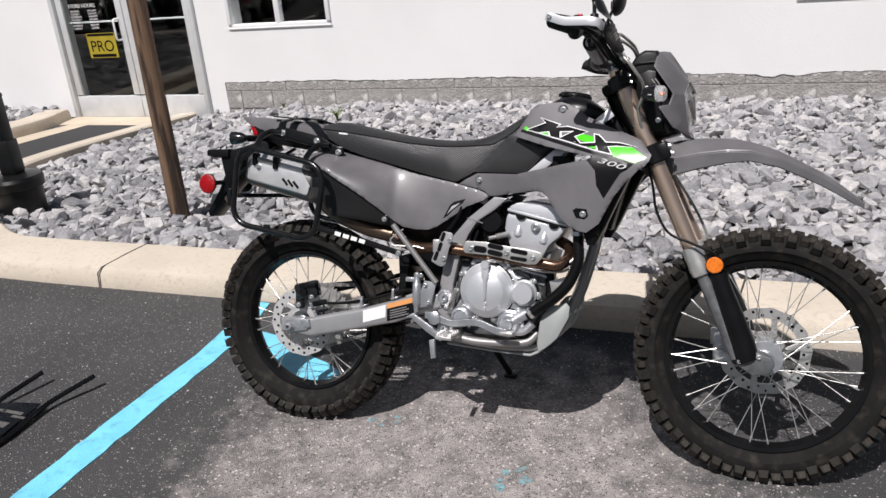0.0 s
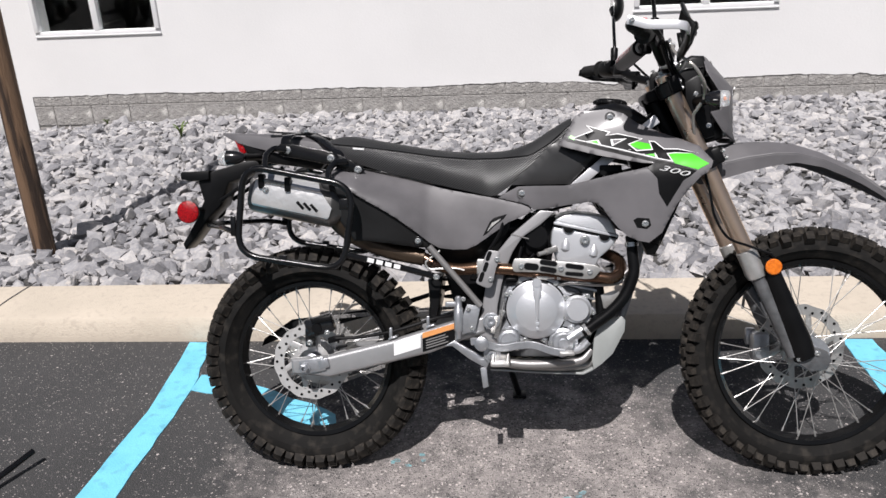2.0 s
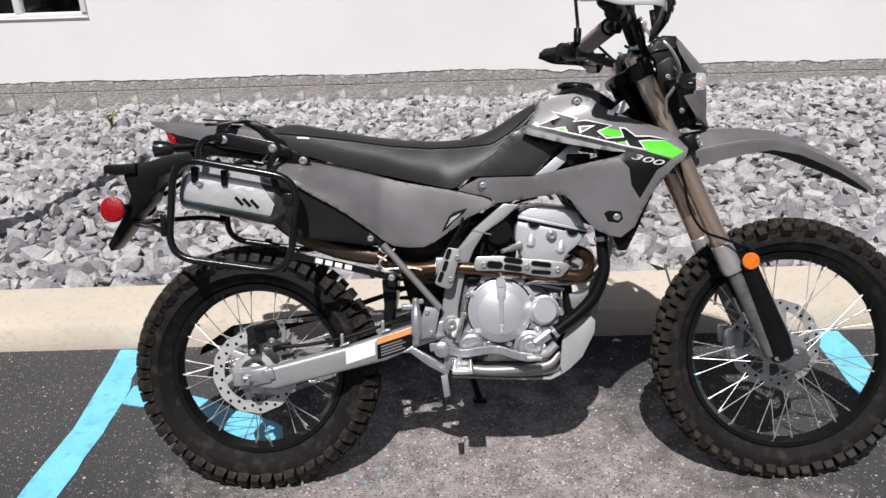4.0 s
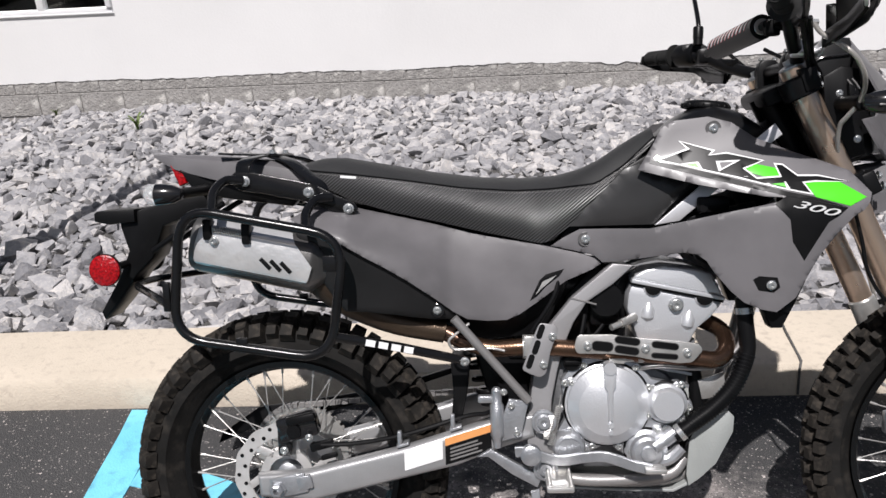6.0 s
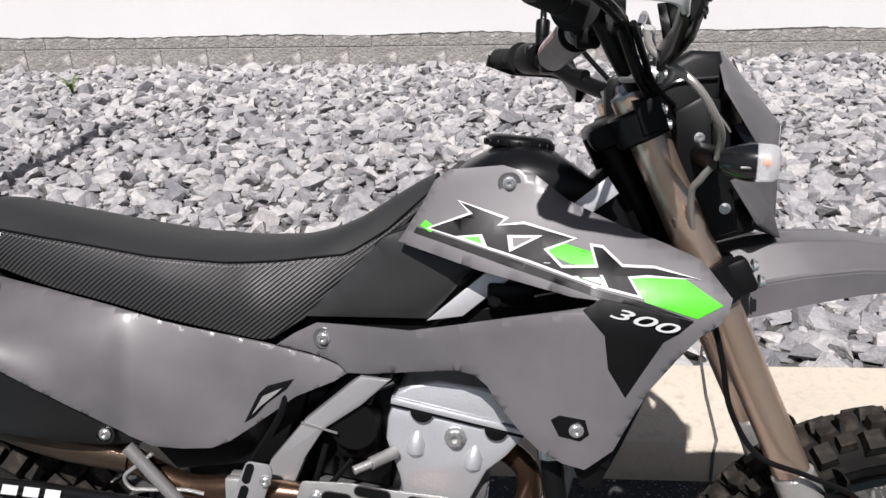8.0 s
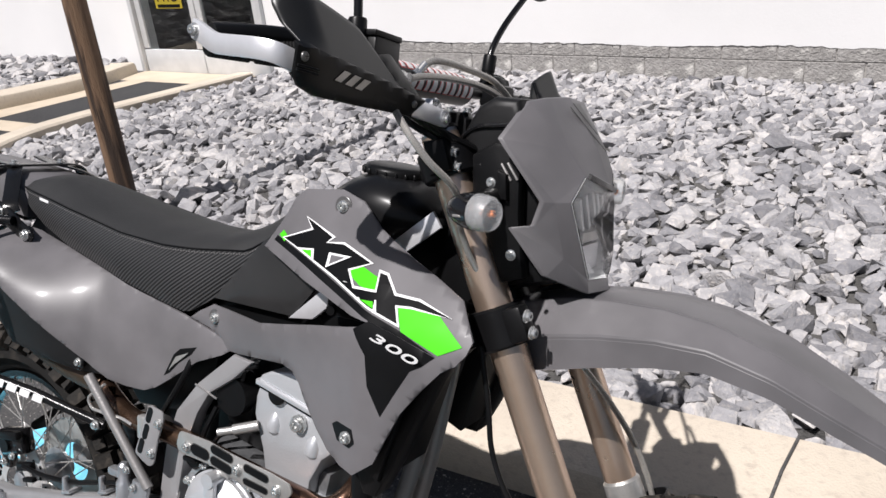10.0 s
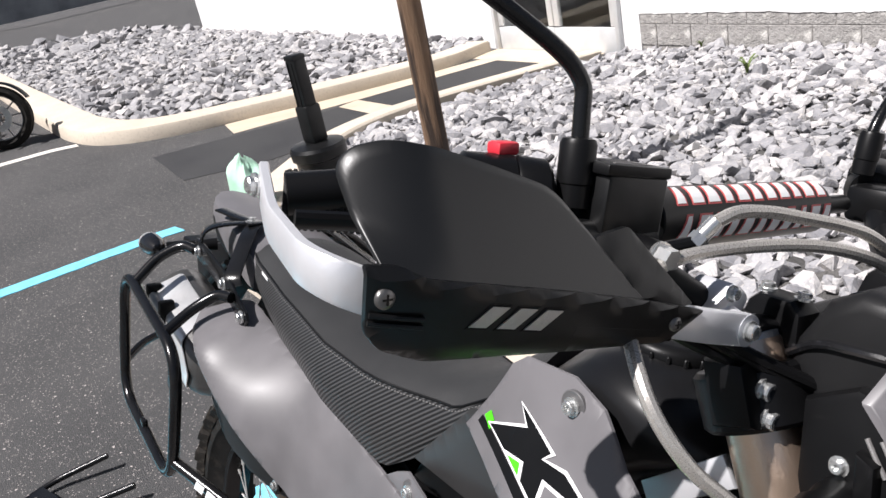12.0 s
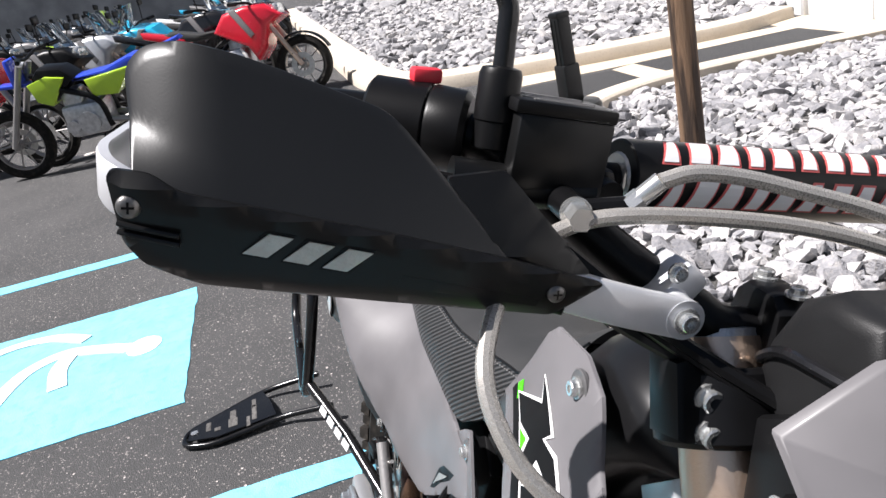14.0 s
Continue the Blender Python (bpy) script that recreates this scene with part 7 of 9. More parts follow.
def clamp_shape(bm, s, hgt, pinch):
    for y in (-0.098, 0.098):
        add_turned(bm, on_fork(s - hgt / 2, y), FD, [(0, 0.0255), (0, 0.034), (0.003, 0.037), (hgt - 0.003, 0.037), (hgt, 0.034), (hgt, 0.0255)], 30)
    q = Matrix.Rotation(math.atan2(-FD.x, -FD.z) + math.pi, 4, "Y")
    add_box(bm, on_fork(s, 0) + Vector((-0.030, 0, -0.012)), (0.062, 0.150, hgt * 0.82), 0.010, Matrix.Rotation(radians(-24.9), 4, "Y"))
    for y in (-0.118, 0.118) if pinch else ():
        add_box(bm, on_fork(s, y) + Vector((0.030, 0.004 if y < 0 else -0.004, 0.012)), (0.030, 0.028, hgt * 0.86), 0.006, Matrix.Rotation(radians(-24.9), 4, "Y"))


top_clamp = one("top_clamp", lambda bm: clamp_shape(bm, 0.036, 0.040, 0), M_BLACK, bike, "black alloy top fork clamp")
low_clamp = one("lower_clamp", lambda bm: clamp_shape(bm, 0.252, 0.052, 1), M_BLACK, bike, "black alloy lower fork clamp")
one("clamp_ear", lambda bm: add_prism(bm, [(1.004, 1.112), (1.034, 1.118), (1.048, 1.080), (1.018, 1.070)], -0.139, -0.108, 0.005), M_BLACK, top_clamp)
one("clamp_ear", lambda bm: add_prism(bm, [(1.004, 1.112), (1.034, 1.118), (1.048, 1.080), (1.018, 1.070)], 0.108, 0.139, 0.005), M_BLACK, top_clamp)
for y in (-0.121, 0.121):
    bolt(top_clamp, 1.0395, y, 1.1005, 0.0085, (0, 0, 90))
    bolt(top_clamp, 1.0455, y, 1.0835, 0.0085, (0, 0, 90))
    bolt(low_clamp, on_fork(0.243, 0).x + 0.046, y, on_fork(0.243, 0).z + 0.018, 0.0085, (0, 0, 90))
    bolt(low_clamp, on_fork(0.264, 0).x + 0.046, y, on_fork(0.264, 0).z + 0.018, 0.0085, (0, 0, 90))

# ---- handlebar and controls ----
BAR = [(1.014, 0.0, 1.124), (1.014, -0.092, 1.125), (1.006, -0.120, 1.136), (0.990, -0.162, 1.162), (0.974, -0.200, 1.192), (0.960, -0.228, 1.208), (0.930, -0.300, 1.216), (0.888, -0.390, 1.222)]
# the bar is turned a little to the left: its left end stands further back and lower
LEFT, RIGHT = Vector((-0.060, 0.0, -0.027)), Vector((-0.018, 0.0, 0.003))
bar = one("handlebar", lambda bm: add_tube(bm, curve_points([Vector(p) + RIGHT * max(0.0, 1 - abs(-p[1] - 0.24) / 0.13) for p in BAR[:-1] + [(0.895, -0.376, 1.213)]], 8), 0.0125, 16), M_BLACK, bike, "black aluminium handlebar")
one("handlebar", lambda bm: add_tube(bm, curve_points([Vector((x, -y, z)) + LEFT * min(1.0, max(0.0, (-y - 0.092) / 0.136)) for x, y, z in BAR], 8), 0.0125, 16), M_BLACK, bike, "black aluminium handlebar")


def left_back(bm):
    bmesh.ops.translate(bm, vec=LEFT, verts=bm.verts)
    return bm



for y in (-0.074, 0.074):
    mount = one("bar_mount", lambda bm: (add_prism(bm, [(0.994, 1.080), (0.992, 1.128), (0.997, 1.144), (1.004, 1.150), (1.028, 1.150), (1.036, 1.142), (1.037, 1.118), (1.034, 1.08)], y - 0.013, y + 0.013, 0.004)), M_BLACK, bike, "black bar mount")
    for x in (1.003, 1.030):
        bolt(mount, x, y, 1.150, 0.0065, (-90, 0, 0))
PADC, PADR = Vector((0.963, 0, 1.190)), 0.0225
pad = one("bar_pad", lambda bm: (add_turned(bm, PADC + Vector((0, -0.137, 0)), (0, 1, 0), [(0.004, 0.012), (0, 0.013), (0, PADR - 0.001), (0.001, PADR), (0.231, PADR), (0.232, PADR - 0.001), (0.232, 0.013)], 32)), M_BLACK, bike, "black round handlebar pad with red and white print")
one("crossbar", lambda bm: add_cyl(bm, (0.963, -0.160, 1.190), (0.963, 0.160, 1.190), 0.0085, 12), M_BLACK, bike)
one("crossbar_clamp", lambda bm: add_turned(bm, (0.963, -0.1385, 1.190), (0, 1, 0), [(0, 0.008), (0, 0.014), (0.003, 0.016), (0.003, 0.008)], 20), M_STEEL, bike)
one("crossbar_mount", lambda bm: (add_box(bm, (0.972, -0.157, 1.184), (0.030, 0.014, 0.030), 0.006), add_cyl(bm, (0.975, -0.158, 1.188), (0.994, -0.158, 1.186), 0.008, 14)), M_BLACK, bike)
for an, hh in ((1.02, 0.0165), (-0.12, 0.0165), (2.78, 0.0165)):
    thin = 0.55 if an > 2 else 1.0
    for i, (wd, cut) in enumerate(((0.010, 0.55), (0.013, 0.0), (0.014, 0.35), (0.009, 0.0), (0.014, 0.25), (0.011, 0.5), (0.012, 0.0), (0.013, 0.3), (0.010, 0.5), (0.013, 0.0), (0.012, 0.3))):
        y0 = -0.112 + 0.0196 * i
        for up, mtl, g in ((PADR + 0.0004, M_PINK, 0.0014), (PADR + 0.0008, M_WHITE, 0.0)):
            def glyph(bm):
                rows = []
                for k in range(5):
                    f = k / 4
                    a = an + (f - 0.5) * (hh + 2 * g) / PADR
                    e = Vector((math.cos(a), 0, math.sin(a))) * up
                    sl = 0.006 * (f - 0.5)
                    half = wd / 2 * thin * (1 - cut * f) + g
                    rows.append((bm.verts.new(PADC + e + Vector((0, y0 + sl - half, 0))), bm.verts.new(PADC + e + Vector((0, y0 + sl + half, 0)))))
                for u, v in zip(rows, rows[1:]):
                    bm.faces.new((u[0], u[1], v[1], v[0]))
                r = bmesh.ops.extrude_face_region(bm, geom=list(bm.faces))
                bmesh.ops.translate(bm, vec=(0, 0, -0.0003), verts=[v for v in r["geom"] if isinstance(v, bmesh.types.BMVert)])
            one("print_bar", glyph, mtl, pad, "", 0)


def grip_shape(bm):
    a, b = Vector((0.936, -0.287, 1.2155)), Vector((0.891, -0.384, 1.2218))
    d = b - a
    prof = [(0, 0.014), (0, 0.026), (0.004, 0.027), (0.007, 0.0185)]
    for i in range(24):
        st = 0.009 + 0.0038 * i
        if 0.050 < st < 0.058:
            prof += [(st, 0.0155), (st + 0.003, 0.0155)]
        else:
            prof += [(st, 0.0163), (st + 0.0006, 0.0176), (st + 0.0024, 0.0176), (st + 0.003, 0.0163)]
    add_turned(bm, a, d, prof + [(0.1008, 0.0175), (0.104, 0.016), (0.104, 0.0)], 26)


one("grip", grip_shape, M_GRIP, bike, "black waffle rubber grip")
one("grip", lambda bm: (grip_shape(bm), mirror_y(bm), left_back(bm)), M_GRIP, bike, "black waffle rubber grip")
housing = one("switch_housing", lambda bm: (add_turned(bm, (0.941, -0.280, 1.2135), (0.026, 0.056, -0.004), [(0, 0.014), (0, 0.020), (0.002, 0.0225), (0.032, 0.0228), (0.033, 0.0215), (0.035, 0.0228), (0.052, 0.0222), (0.055, 0.019)], 28)), M_BLACK, bike, "black throttle and switch housing")
one("kill_switch", lambda bm: add_box(bm, (0.948, -0.252, 1.2375), (0.013, 0.016, 0.008), 0.002), M_SWITCH, housing, "red stop switch")
one("switch_housing", lambda bm: (add_turned(bm, (0.943, 0.276, 1.2145), (0.026, -0.056, -0.004), [(0, 0.014), (0, 0.022), (0.003, 0.025), (0.05, 0.0255), (0.061, 0.020)], 28), add_box(bm, (0.958, 0.245, 1.216), (0.038, 0.050, 0.036), 0.008), left_back(bm)), M_BLACK, bike, "black light switch block")


def brake_cylinder(bm):
    add_box(bm, (0.984, -0.191, 1.206), (0.036, 0.052, 0.040), 0.003, Matrix.Rotation(radians(-5), 4, "X"))
    add_cyl(bm, (0.988, -0.245, 1.192), (0.994, -0.170, 1.184), 0.0105, 16)
    add_box(bm, (0.966, -0.215, 1.198), (0.026, 0.018, 0.024), 0.005)


mc = one("brake_cylinder", brake_cylinder, M_GUARD, bike, "black front brake reservoir")
one("reservoir_lid", lambda bm: add_box(bm, (0.984, -0.1910, 1.2285), (0.039, 0.055, 0.007), 0.0015, Matrix.Rotation(radians(-5), 4, "X")), M_BLACK, mc, "black lid with raised lettering")
for i in range(4):
    one("lid_print", lambda bm: add_box(bm, (0.972 + 0.008 * i, -0.1910, 1.2322), (0.002, 0.040 - 0.008 * (i % 2), 0.0008), 0, Matrix.Rotation(radians(-5), 4, "X")), M_DARKALU, mc, "", 0)
one("lever", lambda bm: add_tube(bm, curve_points([(1.000, -0.215, 1.185), (0.985, -0.270, 1.192), (0.960, -0.340, 1.200), (0.945, -0.385, 1.203)], 6), 0.0065, 10, flat=0.7), M_BLACK, bike, "black brake lever")
one("lever", lambda bm: (add_tube(bm, curve_points([(1.000, 0.215, 1.185), (0.985, 0.270, 1.192), (0.960, 0.340, 1.200), (0.945, 0.385, 1.203)], 6), 0.0065, 10, flat=0.7), left_back(bm)), M_BLACK, bike, "black clutch lever")
one("clutch_perch", lambda bm: (add_box(bm, (0.985, 0.205, 1.203), (0.045, 0.045, 0.036), 0.008), add_cyl(bm, (1.0, 0.19, 1.187), (1.03, 0.14, 1.18), 0.009, 12), left_back(bm)), M_BLACK, bike)
banjo = one("banjo_bolt", lambda bm: (add_cyl(bm, (1.024, -0.1900, 1.183), (1.034, -0.1906, 1.182), 0.0066, 6), add_cyl(bm, (1.0225, -0.1895, 1.183), (1.0245, -0.1900, 1.183), 0.0080, 20)), M_CHROME, bike, "zinc banjo bolt")
one("banjo_eye", lambda bm: (add_cyl(bm, (1.000, -0.1890, 1.184), (1.0226, -0.1895, 1.183), 0.0078, 20), add_tube(bm, [(1.016, -0.1890, 1.183), (1.023, -0.163, 1.187)], 0.0048, 10)), M_BLACK, banjo)
one("hose_end", lambda bm: (add_cyl(bm, (1.024, -0.160, 1.1885), (1.029, -0.1497, 1.2012), 0.0050, 12), add_cyl(bm, (1.0235, -0.162, 1.1865), (1.025, -0.157, 1.1915), 0.0060, 6)), M_CHROME, banjo)
one("brake_line", lambda bm: add_tube(bm, curve_points([(1.0108, -0.150, 1.2035), (1.014, -0.134, 1.2090), (1.019, -0.110, 1.2085), (1.026, -0.082, 1.2040), (1.034, -0.050, 1.198), (1.041, -0.025, 1.190), (1.047, 0.005, 1.172), (1.053, 0.03, 1.145), (1.052, 0.045, 1.10)], 8), 0.0043, 10), M_BRAID, bike, "clear-coated braided steel brake line")
one("brake_line", lambda bm: add_tube(bm, curve_points([(1.050, 0.035, 1.09), (1.050, 0.02, 1.140), (1.045, 0.0, 1.165), (1.040, -0.04, 1.180), (1.030, -0.09, 1.188), (1.020, -0.160, 1.189), (1.010, -0.195, 1.180), (1.014, -0.222, 1.160), (1.051, -0.244, 1.128), (1.075, -0.235, 1.097), (1.090, -0.208, 1.071), (1.090, -0.183, 1.045), (1.080, -0.163, 1.023), (1.074, -0.146, 1.005), (1.085, -0.115, 0.955), (1.12, -0.07, 0.90), (1.16, 0.02, 0.84), (1.24, 0.10, 0.70), (1.285, 0.125, 0.55), (1.275, 0.11, 0.45)], 7), 0.0043, 10), M_BRAID, bike, "clear-coated braided steel brake line")
for k, pts in enumerate(([(0.990, -0.225, 1.190), (1.010, -0.178, 1.156), (1.028, -0.138, 1.128), (1.058, -0.095, 1.106), (1.088, -0.055, 1.086), (1.102, -0.02, 1.03)], [(0.980, -0.230, 1.195), (1.004, -0.175, 1.148), (1.034, -0.126, 1.118), (1.064, -0.082, 1.098), (1.094, -0.040, 1.070)], [(0.97, -0.235, 1.20), (1.000, -0.180, 1.142), (1.028, -0.124, 1.112), (1.058, -0.074, 1.092), (1.090, -0.028, 1.055)], [(0.97, 0.25, 1.20), (1.02, 0.20, 1.14), (1.06, 0.13, 1.10), (1.09, 0.07, 1.05)], [(1.03, 0.14, 1.18), (1.07, 0.09, 1.14), (1.08, 0.03, 1.07)])):
    one("control_cable", lambda bm: add_tube(bm, curve_points(pts, 7), 0.0042, 8), M_BLACK, bike, "black control cable")

# ---- hand guards ----


def crease(u):
    """Height of the fold along the guard."""
    return 1.160 + 0.205 * max(0.0, -0.182 - u)


def x_guard(u, z):
    """Depth of the guard: a shell folded along its crease, turning back at its outer end and its top."""
    up = z - crease(u)
    bow = 3.0 + 9.5 * min(1.0, max(0.0, up / 0.02))
    x = 1.0345 - bow * max(0.0, -u - 0.353) ** 2
    return x - 0.46 * up if up > 0 else x + 0.34 * up


def guard_panel(bm, outline, lift, thick=0.003, edge=0.0025, cell=0.010):
    panel(bm, outline, lambda u, z: -(x_guard(u, z) + lift), thick, edge, cell=cell)
    for v in bm.verts:
        v.co = Vector((-v.co.y, v.co.x, v.co.z))


def soft_line(pts, r=0.006):
    return [(v.x, v.y) for v in rounded([(u, z, 0) for u, z in pts], r, 4, True)]


def along(pts, n):
    """n points at even steps along a line of points."""
    P = [Vector((u, z, 0)) for u, z in pts]
    L = [0.0]
    for p, q in zip(P, P[1:]):
        L.append(L[-1] + (q - p).length)
    out = []
    for i in range(n):
        d = L[-1] * i / (n - 1)
        k = max(j for j in range(len(P) - 1) if L[j] <= d + 1e-9)
        out.append(P[k].lerp(P[k + 1], min(1.0, (d - L[k]) / (L[k + 1] - L[k]))))
    return out


def wind_shield(bm):
    """The upper shell: swept between the fold and its curved upper edge, with a rolled rim."""
    rim = [(v.x, v.y) for v in rounded([(u, z, 0) for u, z in ((-0.3895, 1.202), (-0.3955, 1.243), (-0.389, 1.252), (-0.374, 1.2565), (-0.352, 1.253), (-0.322, 1.244), (-0.284, 1.2315), (-0.262, 1.207), (-0.230, 1.170))], 0.009, 5)]
    T = along(rim, 72)
    B = along([(-0.388, crease(-0.388) - 0.004), (-0.320, crease(-0.320) - 0.004), (-0.230, crease(-0.230) - 0.004)], 72)

    def place(u, z, back):
        up = z - crease(u)
        bow = 3.0 + 9.5 * min(1.0, max(0.0, up / 0.02))
        return bm.verts.new((1.0345 - bow * max(0.0, -u - 0.353) ** 2 - 0.46 * up - back, u, z))
    rows = []
    for k in range(13):
        f = k / 12
        rows.append([place(b.x + (t.x - b.x) * f, b.y + (t.y - b.y) * f, 0.0006 if k == 12 else 0.0) for t, b in zip(T, B)])
    for p, q in zip(rows, rows[1:]):
        for i in range(71):
            bm.faces.new((p[i], p[i + 1], q[i + 1], q[i]))
    bmesh.ops.remove_doubles(bm, verts=bm.verts, dist=1e-5)
    r = bmesh.ops.extrude_face_region(bm, geom=list(bm.faces))
    bmesh.ops.translate(bm, vec=(-0.003, 0, 0), verts=[v for v in r["geom"] if isinstance(v, bmesh.types.BMVert)])


def pan_screw(parent, p, r, put):
    sc = put("screw", lambda bm: add_turned(bm, p, (1, 0, 0), [(0, r), (r * 0.25, r), (r * 0.5, r * 0.8), (r * 0.62, r * 0.45), (r * 0.64, 0.0)], 20), M_DULLSTEEL, parent, "dark cross-head screw")
    put("slot", lambda bm: (add_box(bm, (p[0] + r * 0.60, p[1], p[2]), (r * 0.16, r * 1.0, r * 0.2)), add_box(bm, (p[0] + r * 0.602, p[1], p[2]), (r * 0.16, r * 0.2, r * 1.0))), M_BLACK, sc)


def guard_side(flip):
    def put(name, make, material, parent, label="", smooth=40.0):
        bm = bmesh.new()
        make(bm)
        if flip:
            mirror_y(bm)
            bmesh.ops.translate(bm, vec=LEFT, verts=bm.verts)
        return part(name, bm, material, parent, label, smooth)
    low = [(-0.3995, 1.2075), (-0.395, 1.176), (-0.387, 1.166), (-0.365, 1.1575), (-0.288, 1.1495), (-0.206, 1.1425), (-0.184, 1.1605), (-0.236, 1.1735), (-0.288, 1.1845), (-0.340, 1.1945), (-0.372, 1.2005), (-0.383, 1.2065)]
    g = put("hand_guard", lambda bm: guard_panel(bm, soft_line(low, 0.004), 0.0042, cell=0.006), M_GUARD, bike, "black plastic hand guard with its bracket")
    put("wind_shield", wind_shield, M_GUARD_LIT, g, "tall black wind shield", 60)
    put("inner_wing", lambda bm: guard_panel(bm, soft_line([(-0.260, 1.2055), (-0.231, 1.2085), (-0.190, 1.164), (-0.200, 1.164), (-0.237, 1.1735)], 0.003), 0.001), M_GUARD, g)
    for zz in (1.1815, 1.1855):
        put("end_rib", lambda bm: add_tube(bm, [(x_guard(u, zz) + 0.0046, u, zz - 0.15 * (u + 0.396)) for u in (-0.396, -0.389, -0.381, -0.372)], 0.0013, 8), M_GUARD, g)
    run = rounded([(0.873, -0.380, 1.219), (0.884, -0.384, 1.216), (0.918, -0.394, 1.203), (0.985, -0.407, 1.199), (1.005, -0.402, 1.196), (1.015, -0.380, 1.187), (1.0215, -0.30, 1.167), (1.0225, -0.205, 1.1545), (1.031, -0.172, 1.1475), (1.033, -0.139, 1.141)], 0.012, 6)
    put("bracket", lambda bm: add_strip(bm, [p for p in run if not flip or p[1] < -0.21], 0.0205, 0.006, (0, 0, 1)), M_GUARD if flip else M_TITAN, g, "black guard bracket" if flip else "bare aluminium guard bracket")
    # Added black strip that darkens the bracket's run behind the guard
    put("bracket_darkening", lambda bm: add_strip(bm, [p for p in run if p[0] > 1.012 and p[1] < -0.195], 0.0235, 0.0085, (0, 0, 1)), M_GUARD, g, "black strip added to darken the guard bracket")
    if not flip:
        put("bracket_end", lambda bm: add_cyl(bm, (1.0301, -0.139, 1.141), (1.0361, -0.139, 1.141), 0.0102, 24), M_TITAN, g)
    if not flip:
        put("bar_clamp", lambda bm: (add_cyl(bm, (1.030, -0.139, 1.141), (1.010, -0.136, 1.146), 0.0085, 14), add_box(bm, (1.004, -0.134, 1.148), (0.034, 0.018, 0.032), 0.005, Matrix.Rotation(radians(-40), 4, "X"))), M_TITAN, g)
    s = 1 if flip else -1
    pan_screw(g, (x_guard(-0.391, 1.1935) + 0.0040, -0.391, 1.1935), 0.0049, put)
    pan_screw(g, (x_guard(-0.2080, 1.1560) + 0.0040, -0.2080, 1.1560), 0.0044, put)
    for x, y, z, r, turn in ((1.0361, 0.139, 1.141, 0.0068, 90), (0.882, 0.388, 1.217, 0.0070, 0 if s < 0 else 180), (1.020, 0.138, 1.160, 0.0055, 90)):
        if flip and y < 0.2:
            continue
        b = new("bolt", BOLT)
        b.parent = g
        b.matrix_basis = Matrix.LocRotScale(Vector((x, s * y, z)) + (LEFT if flip else Vector()), Euler((0, 0, radians(turn))), (r, r, r))
    for u0, u1 in ((-0.3475, -0.3375), (-0.331, -0.3205), (-0.3145, -0.304)):
        for lift, mtl, gap in ((0.0048, M_BLACK, 0.0012), (0.0055, M_STEEL, 0.0)):
            def slab(bm):
                z0, z1 = 1.1745 - 0.19 * (u0 + 0.3475), 1.1745 - 0.19 * (u1 + 0.3475)
                guard_panel(bm, [(u0 - gap, z0 - gap), (u1 + gap, z1 - gap), (u1 + 0.0105 + gap, z1 + 0.0095 + gap), (u0 + 0.0105 - gap, z0 + 0.0095 + gap)], lift, 0.0008, 0.0004)
            put("emblem_bar", slab, mtl, g, "raised grey emblem bar" if mtl == M_STEEL else "")
    put("emblem_bar", lambda bm: guard_panel(bm, [(-0.281, 1.1585), (-0.216, 1.1485), (-0.2145, 1.1525), (-0.280, 1.1645)], 0.0046, 0.0008, 0.0004), M_GUARD, g)
    return g


guard_side(False)
guard_side(True)

# the pad, its crossbar and the right-hand controls follow the turned bar
TURN = Matrix.Translation((0.938, -0.130, 1.189)) @ Matrix.Rotation(radians(4.5), 4, "Z") @ Matrix.Rotation(radians(-2.2), 4, "X") @ Matrix.Translation((-0.963, 0.130, -1.190))
for ob in bike.children:
    kind = ob.name.split(".")[0]
    if kind in ("bar_pad", "crossbar", "crossbar_clamp", "crossbar_mount"):
        ob.matrix_basis = TURN
    elif kind in ("switch_housing", "grip", "lever", "brake_cylinder", "banjo_bolt") and ob.data.vertices[0].co.y < 0:
        ob.matrix_basis = Matrix.Translation((-0.008, 0.008, -0.013) if kind == "grip" else RIGHT)


